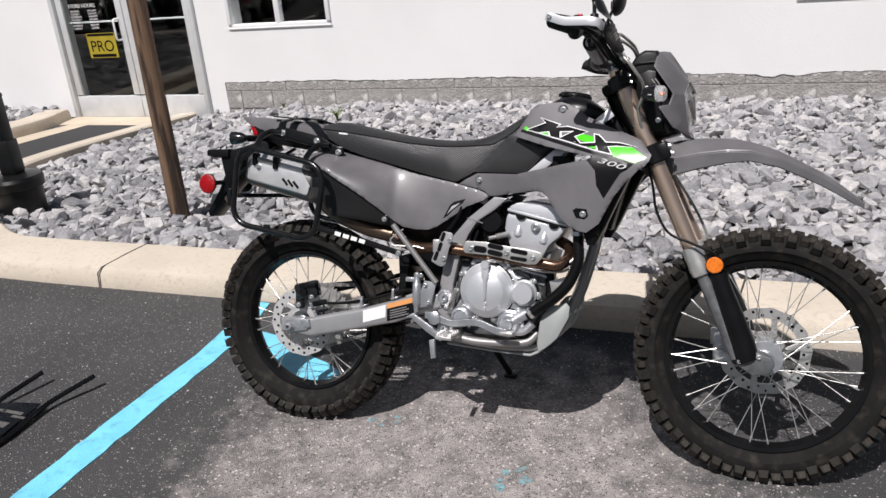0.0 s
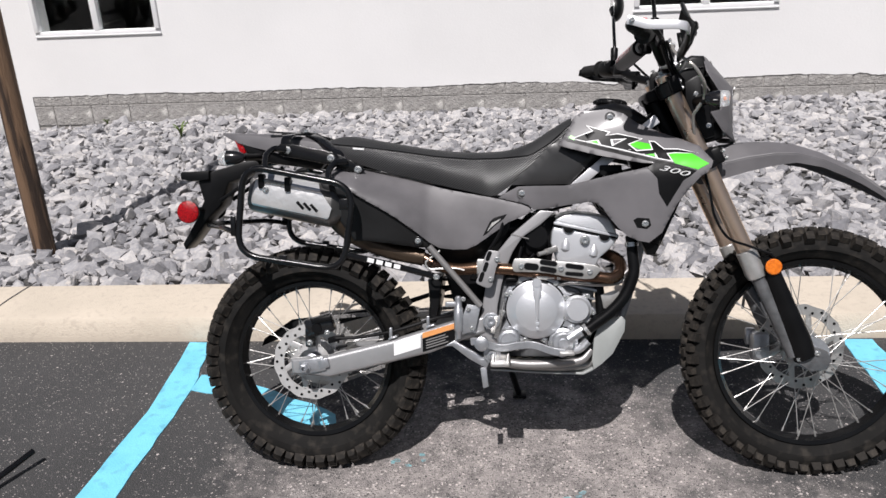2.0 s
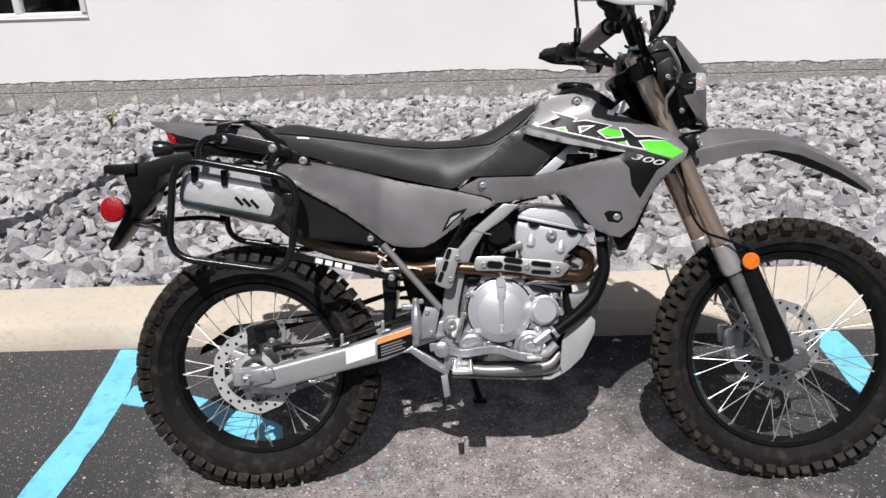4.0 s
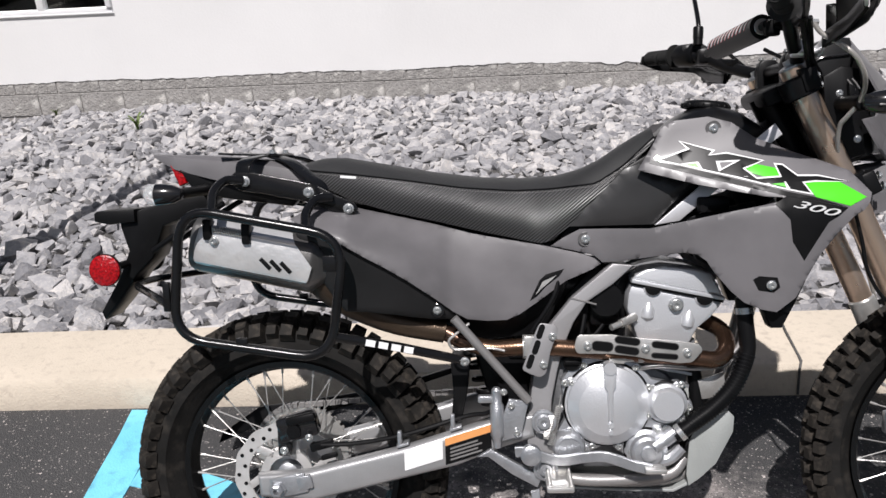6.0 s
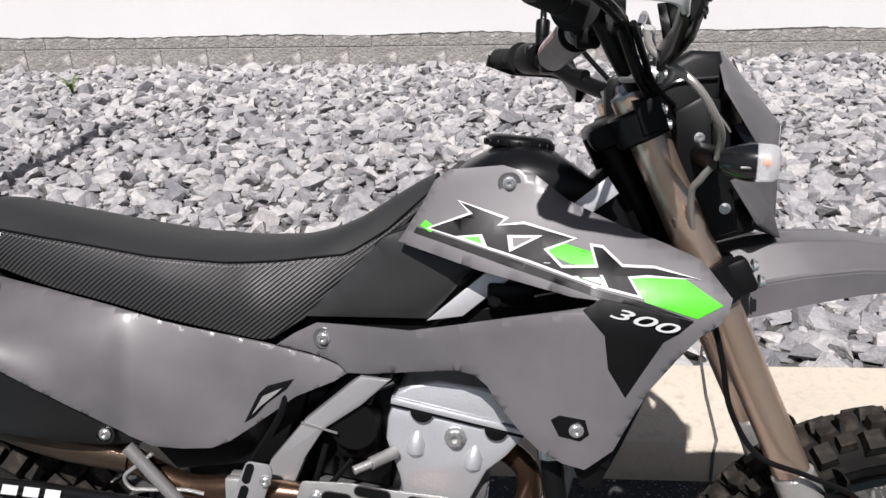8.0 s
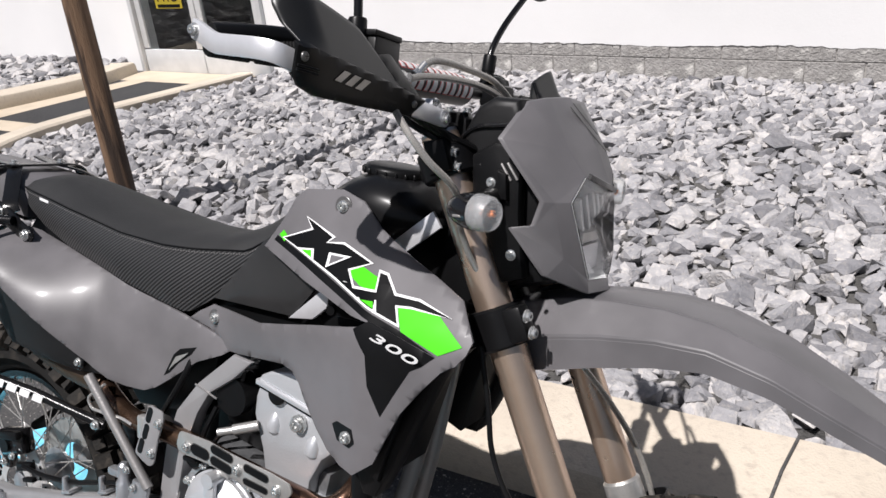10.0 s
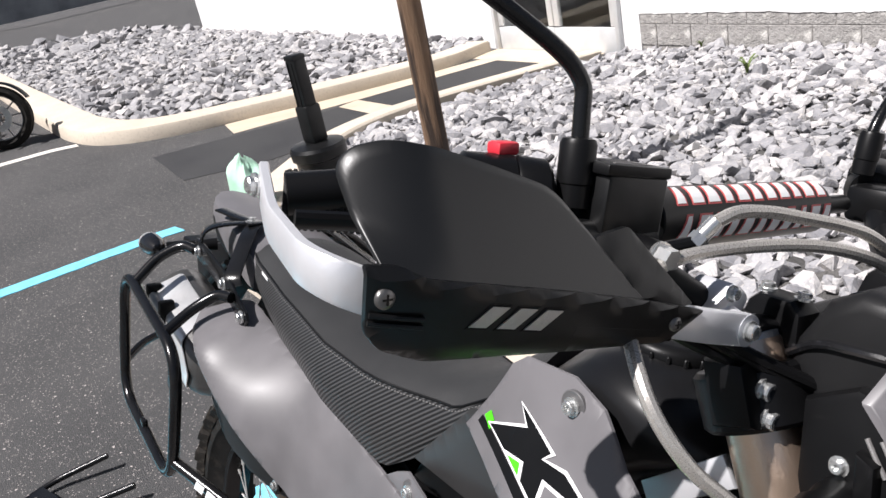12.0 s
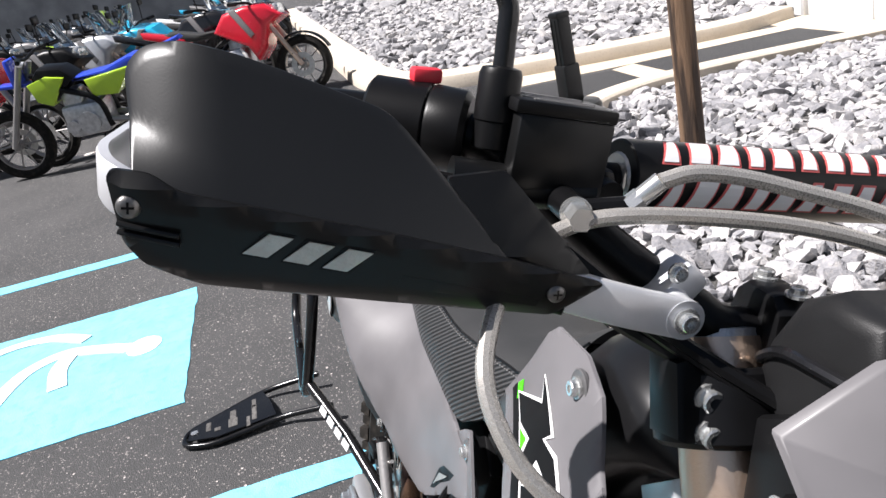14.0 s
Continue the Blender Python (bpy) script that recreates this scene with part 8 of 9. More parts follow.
# ---- mirrors ----


def mirror(s):
    if s < 0:
        st = [(0.962, 0.222, 1.212), (0.960, 0.219, 1.262), (0.957, 0.222, 1.286), (0.945, 0.252, 1.312), (0.915, 0.330, 1.362), (0.905, 0.357, 1.380)]
        hc = Vector((0.890, -0.402, 1.432))
    else:
        st = [(0.906, 0.203, 1.205), (0.908, 0.207, 1.246), (0.910, 0.240, 1.289), (0.914, 0.290, 1.335), (0.918, 0.315, 1.357), (0.920, 0.325, 1.365)]
        hc = Vector((0.922, 0.358, 1.399))
    stem = one("mirror", lambda bm: add_tube(bm, curve_points([(x, s * y, z) for x, y, z in st], 7), 0.0053, 14), M_TUBE, bike, "black mirror on a bent stem")
    one("boot", lambda bm: add_turned(bm, (st[0][0], s * st[0][1], st[0][2] + 0.002), (Vector((st[1][0], s * st[1][1], st[1][2])) - Vector((st[0][0], s * st[0][1], st[0][2]))), [(-0.006, 0.0095), (-0.005, 0.0104), (0.008, 0.0104), (0.009, 0.0112), (0.032, 0.0112), (0.035, 0.0100), (0.036, 0.006)], 22), M_BLACK, stem)

    def head(bm):
        c = hc
        bmesh.ops.create_uvsphere(bm, u_segments=28, v_segments=16, radius=1.0)
        for v in bm.verts:
            x, y, z = v.co
            v.co = c + Vector((max(x, -0.12) * 0.032, y * 0.058, z * 0.052 + y * s * 0.018))
    h = one("mirror_shell", head, M_BLACK, stem)
    one("mirror_neck", lambda bm: add_cyl(bm, (st[-1][0], s * st[-1][1], st[-1][2]), hc + (Vector((st[-1][0], s * st[-1][1], st[-1][2])) - hc) * 0.45, 0.011, 14, 0.016), M_BLACK, stem)

    def face(bm):
        c = hc - Vector((0.0045, 0, 0))
        vs = []
        for i in range(32):
            a = 2 * math.pi * i / 32
            vs.append(bm.verts.new(c + Vector((0, 0.054 * math.cos(a), 0.048 * math.sin(a) + 0.018 * s * math.cos(a)))))
        f = bm.faces.new(vs)
        r = bmesh.ops.extrude_face_region(bm, geom=[f])
        bmesh.ops.translate(bm, vec=(-0.001, 0, 0), verts=[v for v in r["geom"] if isinstance(v, bmesh.types.BMVert)])
    one("mirror_glass", face, M_CHROME, stem, "silver mirror glass")


mirror(-1)
mirror(1)

# ---- headlight, instruments, front signals, front mudguard ----
# corners of the right half, then of the centre line
MC = {"a": (1.114, -0.138, 1.123), "b": (1.117, -0.077, 1.168), "c": (1.126, -0.039, 1.174), "r": (1.170, -0.066, 1.112), "lt": (1.194, -0.068, 1.083), "ll": (1.187, -0.089, 1.053), "lb": (1.200, -0.044, 0.955),
      "j": (1.172, -0.103, 1.052), "n": (1.164, -0.117, 1.053), "m": (1.155, -0.116, 1.024), "t": (1.128, -0.123, 1.019), "v": (1.183, -0.088, 0.985), "w": (1.168, -0.103, 0.963), "q": (1.206, -0.055, 0.940)}
MID = {"d": (1.136, 0, 1.177), "e": (1.181, 0, 1.114), "f": (1.204, 0, 1.064), "g": (1.208, 0, 0.952), "h": (1.213, 0, 0.937)}
FACETS = ["abr", "bcr", "cder", "refl", "arLj", "ajn", "Llj", "njm", "jlkv", "jvm", "mvt", "tvw", "vkqw", "kghq"]


FAR_SIDE = {"b": (1.120, 0.100, 1.160), "c": (1.134, 0.058, 1.172)}


def far_side(key, p):
    """The mask is turned a little with the fork: its left half sits further back."""
    return FAR_SIDE.get(key, (p[0] - (0.012 if key in ("lt", "ll", "lb", "v", "q") else 0.0), -0.90 * p[1], p[2]))


def mask_shape(bm):
    alias = {"l": "ll", "L": "lt", "k": "lb"}
    for s in (1, -1):
        got = {}
        for key, p in list(MC.items()) + list(MID.items()):
            got[key] = bm.verts.new(p if s > 0 else far_side(key, p))
        for word in FACETS:
            keys = [alias.get(ch, ch) for ch in (word if word != "refl" else "refL")]
            bm.faces.new([got[k] for k in keys])
    bmesh.ops.remove_doubles(bm, verts=bm.verts, dist=1e-5)
    loose = [v for v in bm.verts if not v.link_faces]
    bmesh.ops.delete(bm, geom=loose, context="VERTS")
    bmesh.ops.recalc_face_normals(bm, faces=bm.faces)
    r = bmesh.ops.extrude_face_region(bm, geom=list(bm.faces))
    bmesh.ops.translate(bm, vec=(-0.007, 0, 0), verts=[v for v in r["geom"] if isinstance(v, bmesh.types.BMVert)])
    bmesh.ops.recalc_face_normals(bm, faces=bm.faces)
    bmesh.ops.bevel(bm, geom=list(bm.edges), offset=0.0022, segments=1, profile=0.5, affect="EDGES", clamp_overlap=True)


mask = one("headlight_mask", mask_shape, M_GREY, bike, "grey plastic headlight mask", 50)


def lens_rim(k, back):
    """The lamp's outline, shrunk by k and moved back."""
    right = [MID["f"], MC["lt"], MC["ll"], MC["lb"], MID["g"]]
    left = [far_side(k, MC[k]) for k in ("lb", "ll", "lt")]
    c = Vector((1.195, 0, 1.015))
    return [Vector((x, 0, 0)) + Vector((-back, (y - c.y) * k, c.z + (z - c.z) * k)) for x, y, z in right + left]


def lamp_bowl(bm):
    rows = [[bm.verts.new(v) for v in lens_rim(k, bk)] for k, bk in ((0.99, 0.0), (0.93, 0.018), (0.70, 0.030), (0.35, 0.036))]
    for u, w in zip(rows, rows[1:]):
        for i in range(8):
            bm.faces.new((u[i], u[(i + 1) % 8], w[(i + 1) % 8], w[i]))
    bm.faces.new(rows[-1])


def lamp_glass(bm):
    rows = [[bm.verts.new(v) for v in lens_rim(k, bk)] for k, bk in ((0.985, -0.001), (0.80, -0.004), (0.4, -0.0055))]
    for u, w in zip(rows, rows[1:]):
        for i in range(8):
            bm.faces.new((u[i], u[(i + 1) % 8], w[(i + 1) % 8], w[i]))
    bm.faces.new(rows[-1])
    r = bmesh.ops.extrude_face_region(bm, geom=list(bm.faces))
    bmesh.ops.translate(bm, vec=(-0.002, 0, 0), verts=[v for v in r["geom"] if isinstance(v, bmesh.types.BMVert)])


light = one("reflector_bowl", lamp_bowl, M_BOWL, mask, "bright headlight reflector", 20)
for i in range(5):
    one("flute", lambda bm: add_box(bm, (1.178, -0.040 + 0.020 * i, 1.040 - 0.004 * abs(i - 2)), (0.010, 0.007, 0.050), 0.002, Matrix.Rotation(radians(28), 4, "X")), M_BOWL, light)
one("bulb_shade", lambda bm: add_prism(bm, [(1.172, 1.016), (1.188, 1.012), (1.188, 1.000), (1.172, 0.996)], -0.045, 0.045, 0.003), M_STEEL, light)
one("lower_reflector", lambda bm: add_box(bm, (1.178, 0, 0.976), (0.006, 0.066, 0.034), 0.002), M_TITAN, light)
one("visor", lambda bm: (add_strip(bm, [Vector(MC["lt"]) + Vector((0.004, 0.002, 0.001)), Vector(MID["f"]) + Vector((0.004, 0, 0.001)), Vector(MID["f"]).lerp(Vector(far_side("lt", MC["lt"])), 0.25) + Vector((0.003, 0, 0.001))], 0.007, 0.004, (0, 0, 1))), M_GLOSSBLACK, mask)
one("headlight_lens", lamp_glass, M_CLEAR, mask, "clear headlight lens", 30).visible_shadow = False


def on_brow(bm, pts):
    """A flat decal on the mask's brow."""
    vs = [bm.verts.new((1.1373 + (1.1765 - z) * 0.714, y, z)) for y, z in pts]
    f = bm.faces.new(vs)
    r = bmesh.ops.extrude_face_region(bm, geom=[f])
    bmesh.ops.translate(bm, vec=(-0.001, 0, -0.0007), verts=[v for v in r["geom"] if isinstance(v, bmesh.types.BMVert)])


one("mask_decal", lambda bm: on_brow(bm, [(-0.016, 1.165), (-0.012, 1.166), (0.020, 1.124), (0.023, 1.112)]), M_FRAMEGREY, mask, "darker grey slash decal")
one("mask_decal", lambda bm: on_brow(bm, [(0.000, 1.170), (0.022, 1.170), (0.026, 1.132)]), M_FRAMEGREY, mask)
flank = both("mask_bracket", lambda bm: (add_prism(bm, [(1.058, 1.100), (1.090, 1.118), (1.124, 1.112), (1.128, 1.030), (1.140, 0.955), (1.110, 0.945), (1.085, 1.000), (1.062, 1.040)], -0.108, -0.085, 0.006), add_prism(bm, [(1.100, 1.085), (1.112, 1.080), (1.115, 1.050), (1.103, 1.050)], -0.118, -0.10, 0.002)), M_BLACK, bike, "black plastic headlight bracket")[0]
for dx in (0.0, 0.0085):
    one("slash_rib", lambda bm: add_tube(bm, [(1.1010 + dx, -0.1085, 1.0920 + 0.2 * dx), (1.1080 + dx, -0.1095, 1.0830 + 0.2 * dx), (1.1150 + dx, -0.1085, 1.0730 + 0.2 * dx)], 0.0016, 8), M_DARKALU, flank)
bolt(flank, 1.088, -0.107, 1.068, 0.0065)
bolt(flank, 1.122, -0.107, 0.983, 0.0070)
one("lamp_housing", lambda bm: add_prism(bm, [(1.06, 1.085), (1.125, 1.10), (1.16, 1.05), (1.17, 0.95), (1.10, 0.93), (1.075, 0.99)], -0.085, 0.085, 0.02), M_BLACK, bike)
pod = one("instrument_pod", lambda bm: add_prism(bm, [(1.036, 1.112), (1.040, 1.132), (1.056, 1.160), (1.078, 1.172), (1.112, 1.170), (1.122, 1.135), (1.112, 1.105), (1.07, 1.085)], -0.098, 0.098, 0.012, 3), M_PODBLACK, bike, "black textured instrument housing", )
one("seam", lambda bm: add_tube(bm, rounded([(1.108, -0.1005, 1.139), (1.058, -0.1005, 1.135), (1.034, -0.095, 1.118), (1.030, 0.0, 1.114), (1.034, 0.095, 1.118), (1.058, 0.1005, 1.135)], 0.012), 0.003, 8), M_GLOSSBLACK, pod)
one("display", lambda bm: add_box(bm, (1.0475, 0, 1.1465), (0.030, 0.13, 0.003), 0.001, Matrix.Rotation(radians(-60), 4, "Y")), M_GLOSSBLACK, pod)


def signal_front(s):
    t = one("turn_signal", lambda bm: add_turned(bm, (1.078, s * 0.200, 1.046), (1, s * 0.22, -0.03), [(0.012, 0.0), (0.0125, 0.009), (0.018, 0.014), (0.030, 0.0186), (0.043, 0.0209), (0.050, 0.0212), (0.051, 0.019), (0.051, 0.0)], 28), M_GLOSSBLACK, bike, "black front turn signal with clear lens")
    one("stalk", lambda bm: add_turned(bm, (1.098, s * 0.188, 1.046), (-0.06, -s * 0.9, 0.02), [(0, 0.0135), (0.01, 0.015), (0.02, 0.013), (0.03, 0.015), (0.04, 0.013), (0.05, 0.015), (0.06, 0.013), (0.07, 0.015), (0.085, 0.015), (0.09, 0.012), (0.11, 0.012)], 16), M_BLACK, t)
    one("slot", lambda bm: add_box(bm, (1.112, s * 0.228, 1.040), (0.012, 0.003, 0.003), 0.001), M_DARKALU, t)
    one("bulb", lambda bm: bmesh.ops.create_uvsphere(bm, u_segments=14, v_segments=10, radius=0.0034, matrix=Matrix.Translation((1.138, s * 0.208, 1.044))), M_ORANGE, t, "amber bulb")
    one("lens", lambda bm: add_turned(bm, (1.127, s * 0.2105, 1.0446), (1, s * 0.22, -0.03), [(0, 0.0207), (0.009, 0.0205), (0.018, 0.0196), (0.022, 0.0170), (0.024, 0.0105), (0.0245, 0.0)], 28), M_LENS, t, "clear ribbed lens").visible_shadow = False


signal_front(-1)
signal_front(1)
FEND = [(1.080, 0.898, 0.058, 0.050), (1.110, 0.914, 0.068, 0.086), (1.175, 0.931, 0.078, 0.086), (1.230, 0.938, 0.082, 0.077), (1.300, 0.939, 0.085, 0.062), (1.360, 0.931, 0.085, 0.047), (1.430, 0.908, 0.082, 0.038), (1.490, 0.879, 0.074, 0.034), (1.540, 0.853, 0.060, 0.030), (1.590, 0.820, 0.041, 0.024), (1.625, 0.793, 0.026, 0.018), (1.645, 0.777, 0.012, 0.010)]


def fender_shape(bm):
    rings = []
    for i in range(60):
        x = FEND[0][0] + (FEND[-1][0] - FEND[0][0]) * i / 59
        for a, b in zip(FEND, FEND[1:]):
            if a[0] <= x <= b[0] + 1e-9:
                t = (x - a[0]) / (b[0] - a[0])
                z, w, d = [a[j] + (b[j] - a[j]) * t for j in (1, 2, 3)]
                break
        row = []
        for u, v in ((-0.97, -1.0), (-1.0, -0.54), (-0.99, -0.50), (-0.66, -0.04), (-0.63, -0.02), (-0.50, -0.05), (-0.40, -0.02), (0.0, 0.03), (0.40, -0.02), (0.50, -0.05), (0.63, -0.02), (0.66, -0.04), (0.99, -0.50), (1.0, -0.54), (0.97, -1.0)):
            row.append(bm.verts.new((x, u * w, z + v * d)))
        rings.append(row)
    for a, b in zip(rings, rings[1:]):
        for k in range(14):
            bm.faces.new((a[k], a[k + 1], b[k + 1], b[k]))
    r = bmesh.ops.extrude_face_region(bm, geom=list(bm.faces))
    bmesh.ops.translate(bm, vec=(0, 0, -0.004), verts=[v for v in r["geom"] if isinstance(v, bmesh.types.BMVert)])


one("front_mudguard", fender_shape, M_GREY, bike, "grey plastic high front mudguard", 14)
one("front_caliper", lambda bm: (add_box(bm, (1.315, 0.075, 0.345), (0.05, 0.05, 0.085), 0.012), add_box(bm, (1.295, 0.10, 0.37), (0.03, 0.02, 0.05), 0.006), add_cyl(bm, (1.31, 0.05, 0.33), (1.31, 0.035, 0.33), 0.016, 16)), M_ALU, bike, "silver front brake caliper")

# ---- tail ----
TAIL = [(-0.258, 0.014, 0.999, 0.993), (-0.235, 0.034, 0.998, 0.982), (-0.200, 0.050, 0.996, 0.966), (-0.140, 0.062, 0.993, 0.950), (-0.060, 0.074, 0.987, 0.930), (0.020, 0.083, 0.978, 0.915), (0.075, 0.088, 0.966, 0.905), (0.105, 0.088, 0.950, 0.902)]


def tail_shape(bm):
    rings = []
    for x, w, t, b in TAIL:
        rings.append([bm.verts.new((x, u * w, b + (t - b) * v)) for u, v in ((-1, 0), (-1.0, 0.45), (-0.93, 0.8), (-0.75, 0.97), (0, 1), (0.75, 0.97), (0.93, 0.8), (1.0, 0.45), (1, 0))])
    for a, b in zip(rings, rings[1:]):
        for k in range(8):
            bm.faces.new((a[k], a[k + 1], b[k + 1], b[k]))
        bm.faces.new((a[8], a[0], b[0], b[8]))
    bm.faces.new(rings[0])
    bm.faces.new(rings[-1])


tail = one("tail_section", tail_shape, M_GREY, bike, "grey plastic tail with a red lamp", 40)
one("tail_lamp", lambda bm: add_prism(bm, [(-0.213, 0.976), (-0.187, 0.970), (-0.180, 0.938), (-0.196, 0.932)], -0.047, 0.047, 0.004), M_RED, tail, "red tail lamp")
both("tail_underside", lambda bm: add_prism(bm, [(-0.19, 0.966), (-0.06, 0.930), (0.06, 0.905), (0.04, 0.885), (-0.10, 0.905), (-0.165, 0.925)], -0.056, -0.02, 0.004), M_BLACK, bike)
mud = one("rear_mudguard", lambda bm: add_prism(bm, [(-0.15, 0.922), (-0.215, 0.905), (-0.285, 0.886), (-0.325, 0.880), (-0.330, 0.855), (-0.315, 0.800), (-0.340, 0.745), (-0.385, 0.672), (-0.378, 0.655), (-0.345, 0.690), (-0.300, 0.750), (-0.262, 0.785), (-0.235, 0.850), (-0.13, 0.888)], -0.046, 0.046, 0.008), M_BLACK, bike, "black rear mudguard and plate holder")
one("mudguard_lip", lambda bm: add_prism(bm, [(-0.290, 0.888), (-0.372, 0.8855), (-0.377, 0.880), (-0.376, 0.864), (-0.345, 0.857), (-0.290, 0.862)], -0.058, 0.058, 0.004), M_BLACK, mud)
for y in (-1, 1):
    one("reflector", lambda bm: add_turned(bm, (-0.336, y * 0.104, 0.770), (0, y, 0), [(-0.03, 0.010), (-0.012, 0.020), (0, 0.033), (0.004, 0.033)], 28), M_BLACK, mud, "")
    one("reflector_lens", lambda bm: add_turned(bm, (-0.336, y * 0.108, 0.770), (0, y, 0), [(0, 0.0315), (0.003, 0.0315), (0.0055, 0.027), (0.006, 0.0)], 30), M_RED, mud, "round red reflector")
both("plate_arm", lambda bm: (add_tube(bm, [(-0.336, -0.10, 0.770), (-0.318, -0.05, 0.775)], 0.008, 10), add_tube(bm, curve_points([(-0.26, -0.05, 0.80), (-0.18, -0.055, 0.85), (-0.10, -0.06, 0.895)], 4), 0.006, 8)), M_BLACK, mud)


def signal_rear(s):
    t = one("turn_signal", lambda bm: add_turned(bm, (-0.155, s * 0.172, 0.921), (-1, 0, 0), [(-0.018, 0.0), (-0.014, 0.010), (0.0, 0.017), (0.02, 0.0205), (0.034, 0.021)], 24), M_GLOSSBLACK, bike, "black rear turn signal with clear lens")
    one("stalk", lambda bm: add_turned(bm, (-0.150, s * 0.155, 0.921), (0.25, -s, 0.04), [(0, 0.010), (0.02, 0.011), (0.05, 0.010), (0.09, 0.012)], 14), M_BLACK, t)
    one("lens", lambda bm: add_turned(bm, (-0.189, s * 0.172, 0.921), (-1, 0, 0), [(0, 0.0205), (0.012, 0.0198), (0.021, 0.014), (0.024, 0.0)], 24), M_LENS, t, "clear lens").visible_shadow = False
    one("bulb", lambda bm: bmesh.ops.create_uvsphere(bm, u_segments=12, v_segments=8, radius=0.005, matrix=Matrix.Translation((-0.196, s * 0.172, 0.921))), M_CHROME, t)


signal_rear(-1)
signal_rear(1)

# ---- luggage mounts and pannier racks ----
strap = both("rack_strap", lambda bm: add_prism(bm, [(-0.060, 0.949), (-0.050, 0.958), (-0.012, 0.9555), (0.060, 0.940), (0.108, 0.929), (0.150, 0.906), (0.182, 0.892), (0.188, 0.880), (0.178, 0.868), (0.150, 0.872), (0.094, 0.896), (0.0, 0.916), (-0.040, 0.922), (-0.056, 0.932)], -0.132, -0.127, 0.0015), M_TUBE, bike, "black steel rack strap")[0]
for x, z in ((-0.030, 0.940), (0.094, 0.9155), (0.170, 0.882)):
    bolt(strap, x, -0.133, z, 0.0105)
def rack_plate(bm):
    """A laser-cut plate over the tail: a crossbar with two legs bent down at each side and two rear ears."""
    add_strip(bm, [(0.004, -0.062, 0.9900), (0.010, 0.0, 0.9905), (0.004, 0.062, 0.9900)], 0.030, 0.0045, (1, 0, 0))
    for s in (-1, 1):
        add_strip(bm, curve_points([(-0.006, s * 0.046, 0.9895), (-0.022, s * 0.085, 0.9860), (-0.032, s * 0.112, 0.9795), (-0.035, s * 0.1255, 0.966), (-0.036, s * 0.1262, 0.942)], 4), 0.030, 0.0045, (1, s * 0.25, 0))
        add_strip(bm, curve_points([(0.002, s * 0.046, 0.9880), (0.045, s * 0.076, 0.9755), (0.083, s * 0.104, 0.951), (0.110, s * 0.1240, 0.932), (0.120, s * 0.1262, 0.916)], 4), 0.027, 0.0045, (1, -s * 0.9, 0.1))
        add_strip(bm, [(-0.100, s * 0.070, 0.9955), (-0.060, s * 0.060, 0.9925), (0.002, s * 0.042, 0.9890)], 0.024, 0.0042, (0.3, 1, 0))


xp = one("rack_plate", rack_plate, M_TUBE, bike, "black steel tail rack plate")
for y in (-0.05, 0.05):
    bolt(xp, 0.004, y, 0.9925, 0.009, (-90, 0, 0))
rack = both("pannier_rack", lambda bm: add_tube(bm, rounded([(-0.122, -0.235, 0.899), (0.178, -0.235, 0.838), (0.145, -0.238, 0.612), (-0.148, -0.238, 0.658)], 0.065, 7, True), 0.0092, 14, closed=True), M_TUBE, bike, "black tubular pannier rack")
for o, s in ((rack[0], -1), (rack[1], 1)):
    one("upright", lambda bm: add_tube(bm, rounded([(-0.063, s * 0.235, 0.885), (-0.075, s * 0.190, 0.925), (-0.062, s * 0.150, 0.946), (-0.032, s * 0.138, 0.941)], 0.03), 0.0088, 12), M_TUBE, o)
    one("upright", lambda bm: add_tube(bm, rounded([(0.108, s * 0.235, 0.850), (0.098, s * 0.185, 0.882), (0.112, s * 0.150, 0.905), (0.140, s * 0.138, 0.905)], 0.03), 0.0088, 12), M_TUBE, o)
    arm = one("lower_arm", lambda bm: add_tube(bm, [(0.150, s * 0.236, 0.655), (0.262, s * 0.185, 0.622), (0.392, s * 0.138, 0.580)], 0.0090, 12), M_TUBE, o, "black support arm with white print")
    one("rear_link", lambda bm: add_tube(bm, rounded([(-0.148, s * 0.236, 0.715), (-0.200, s * 0.19, 0.728), (-0.300, s * 0.05, 0.728), (-0.310, 0, 0.728)], 0.04), 0.0075, 10), M_TUBE, o)
    for c, size, r in (((-0.156, s * 0.236, 0.735), (0.014, 0.012, 0.055), 0.003), ((0.150, s * 0.236, 0.790), (0.026, 0.006, 0.03), 0.005), ((-0.02, s * 0.238, 0.647), (0.022, 0.010, 0.018), 0.003)):
        one("tab", lambda bm: add_box(bm, c, size, r), M_TUBE, o)
    bolt(o, 0.385, s * 0.150, 0.583, 0.009)
    if s < 0:
        for i, (w, g) in enumerate(((0.014, 0), (0.012, 0), (0.013, 0), (0.013, 0))):
            t = 0.30 + 0.118 * i
            p = Vector((0.150, -0.236, 0.655)).lerp(Vector((0.340, -0.158, 0.597)), t)
            q = p + Vector((0.190, 0.078, -0.058)) * 0.085
            one("print_bar", lambda bm: add_strip(bm, [p + Vector((0, -0.0086, 0.0022)), q + Vector((0, -0.0086, 0.0022))], 0.012, 0.0014, (0, 0.2, 1)), M_WHITE, arm, "", 0)


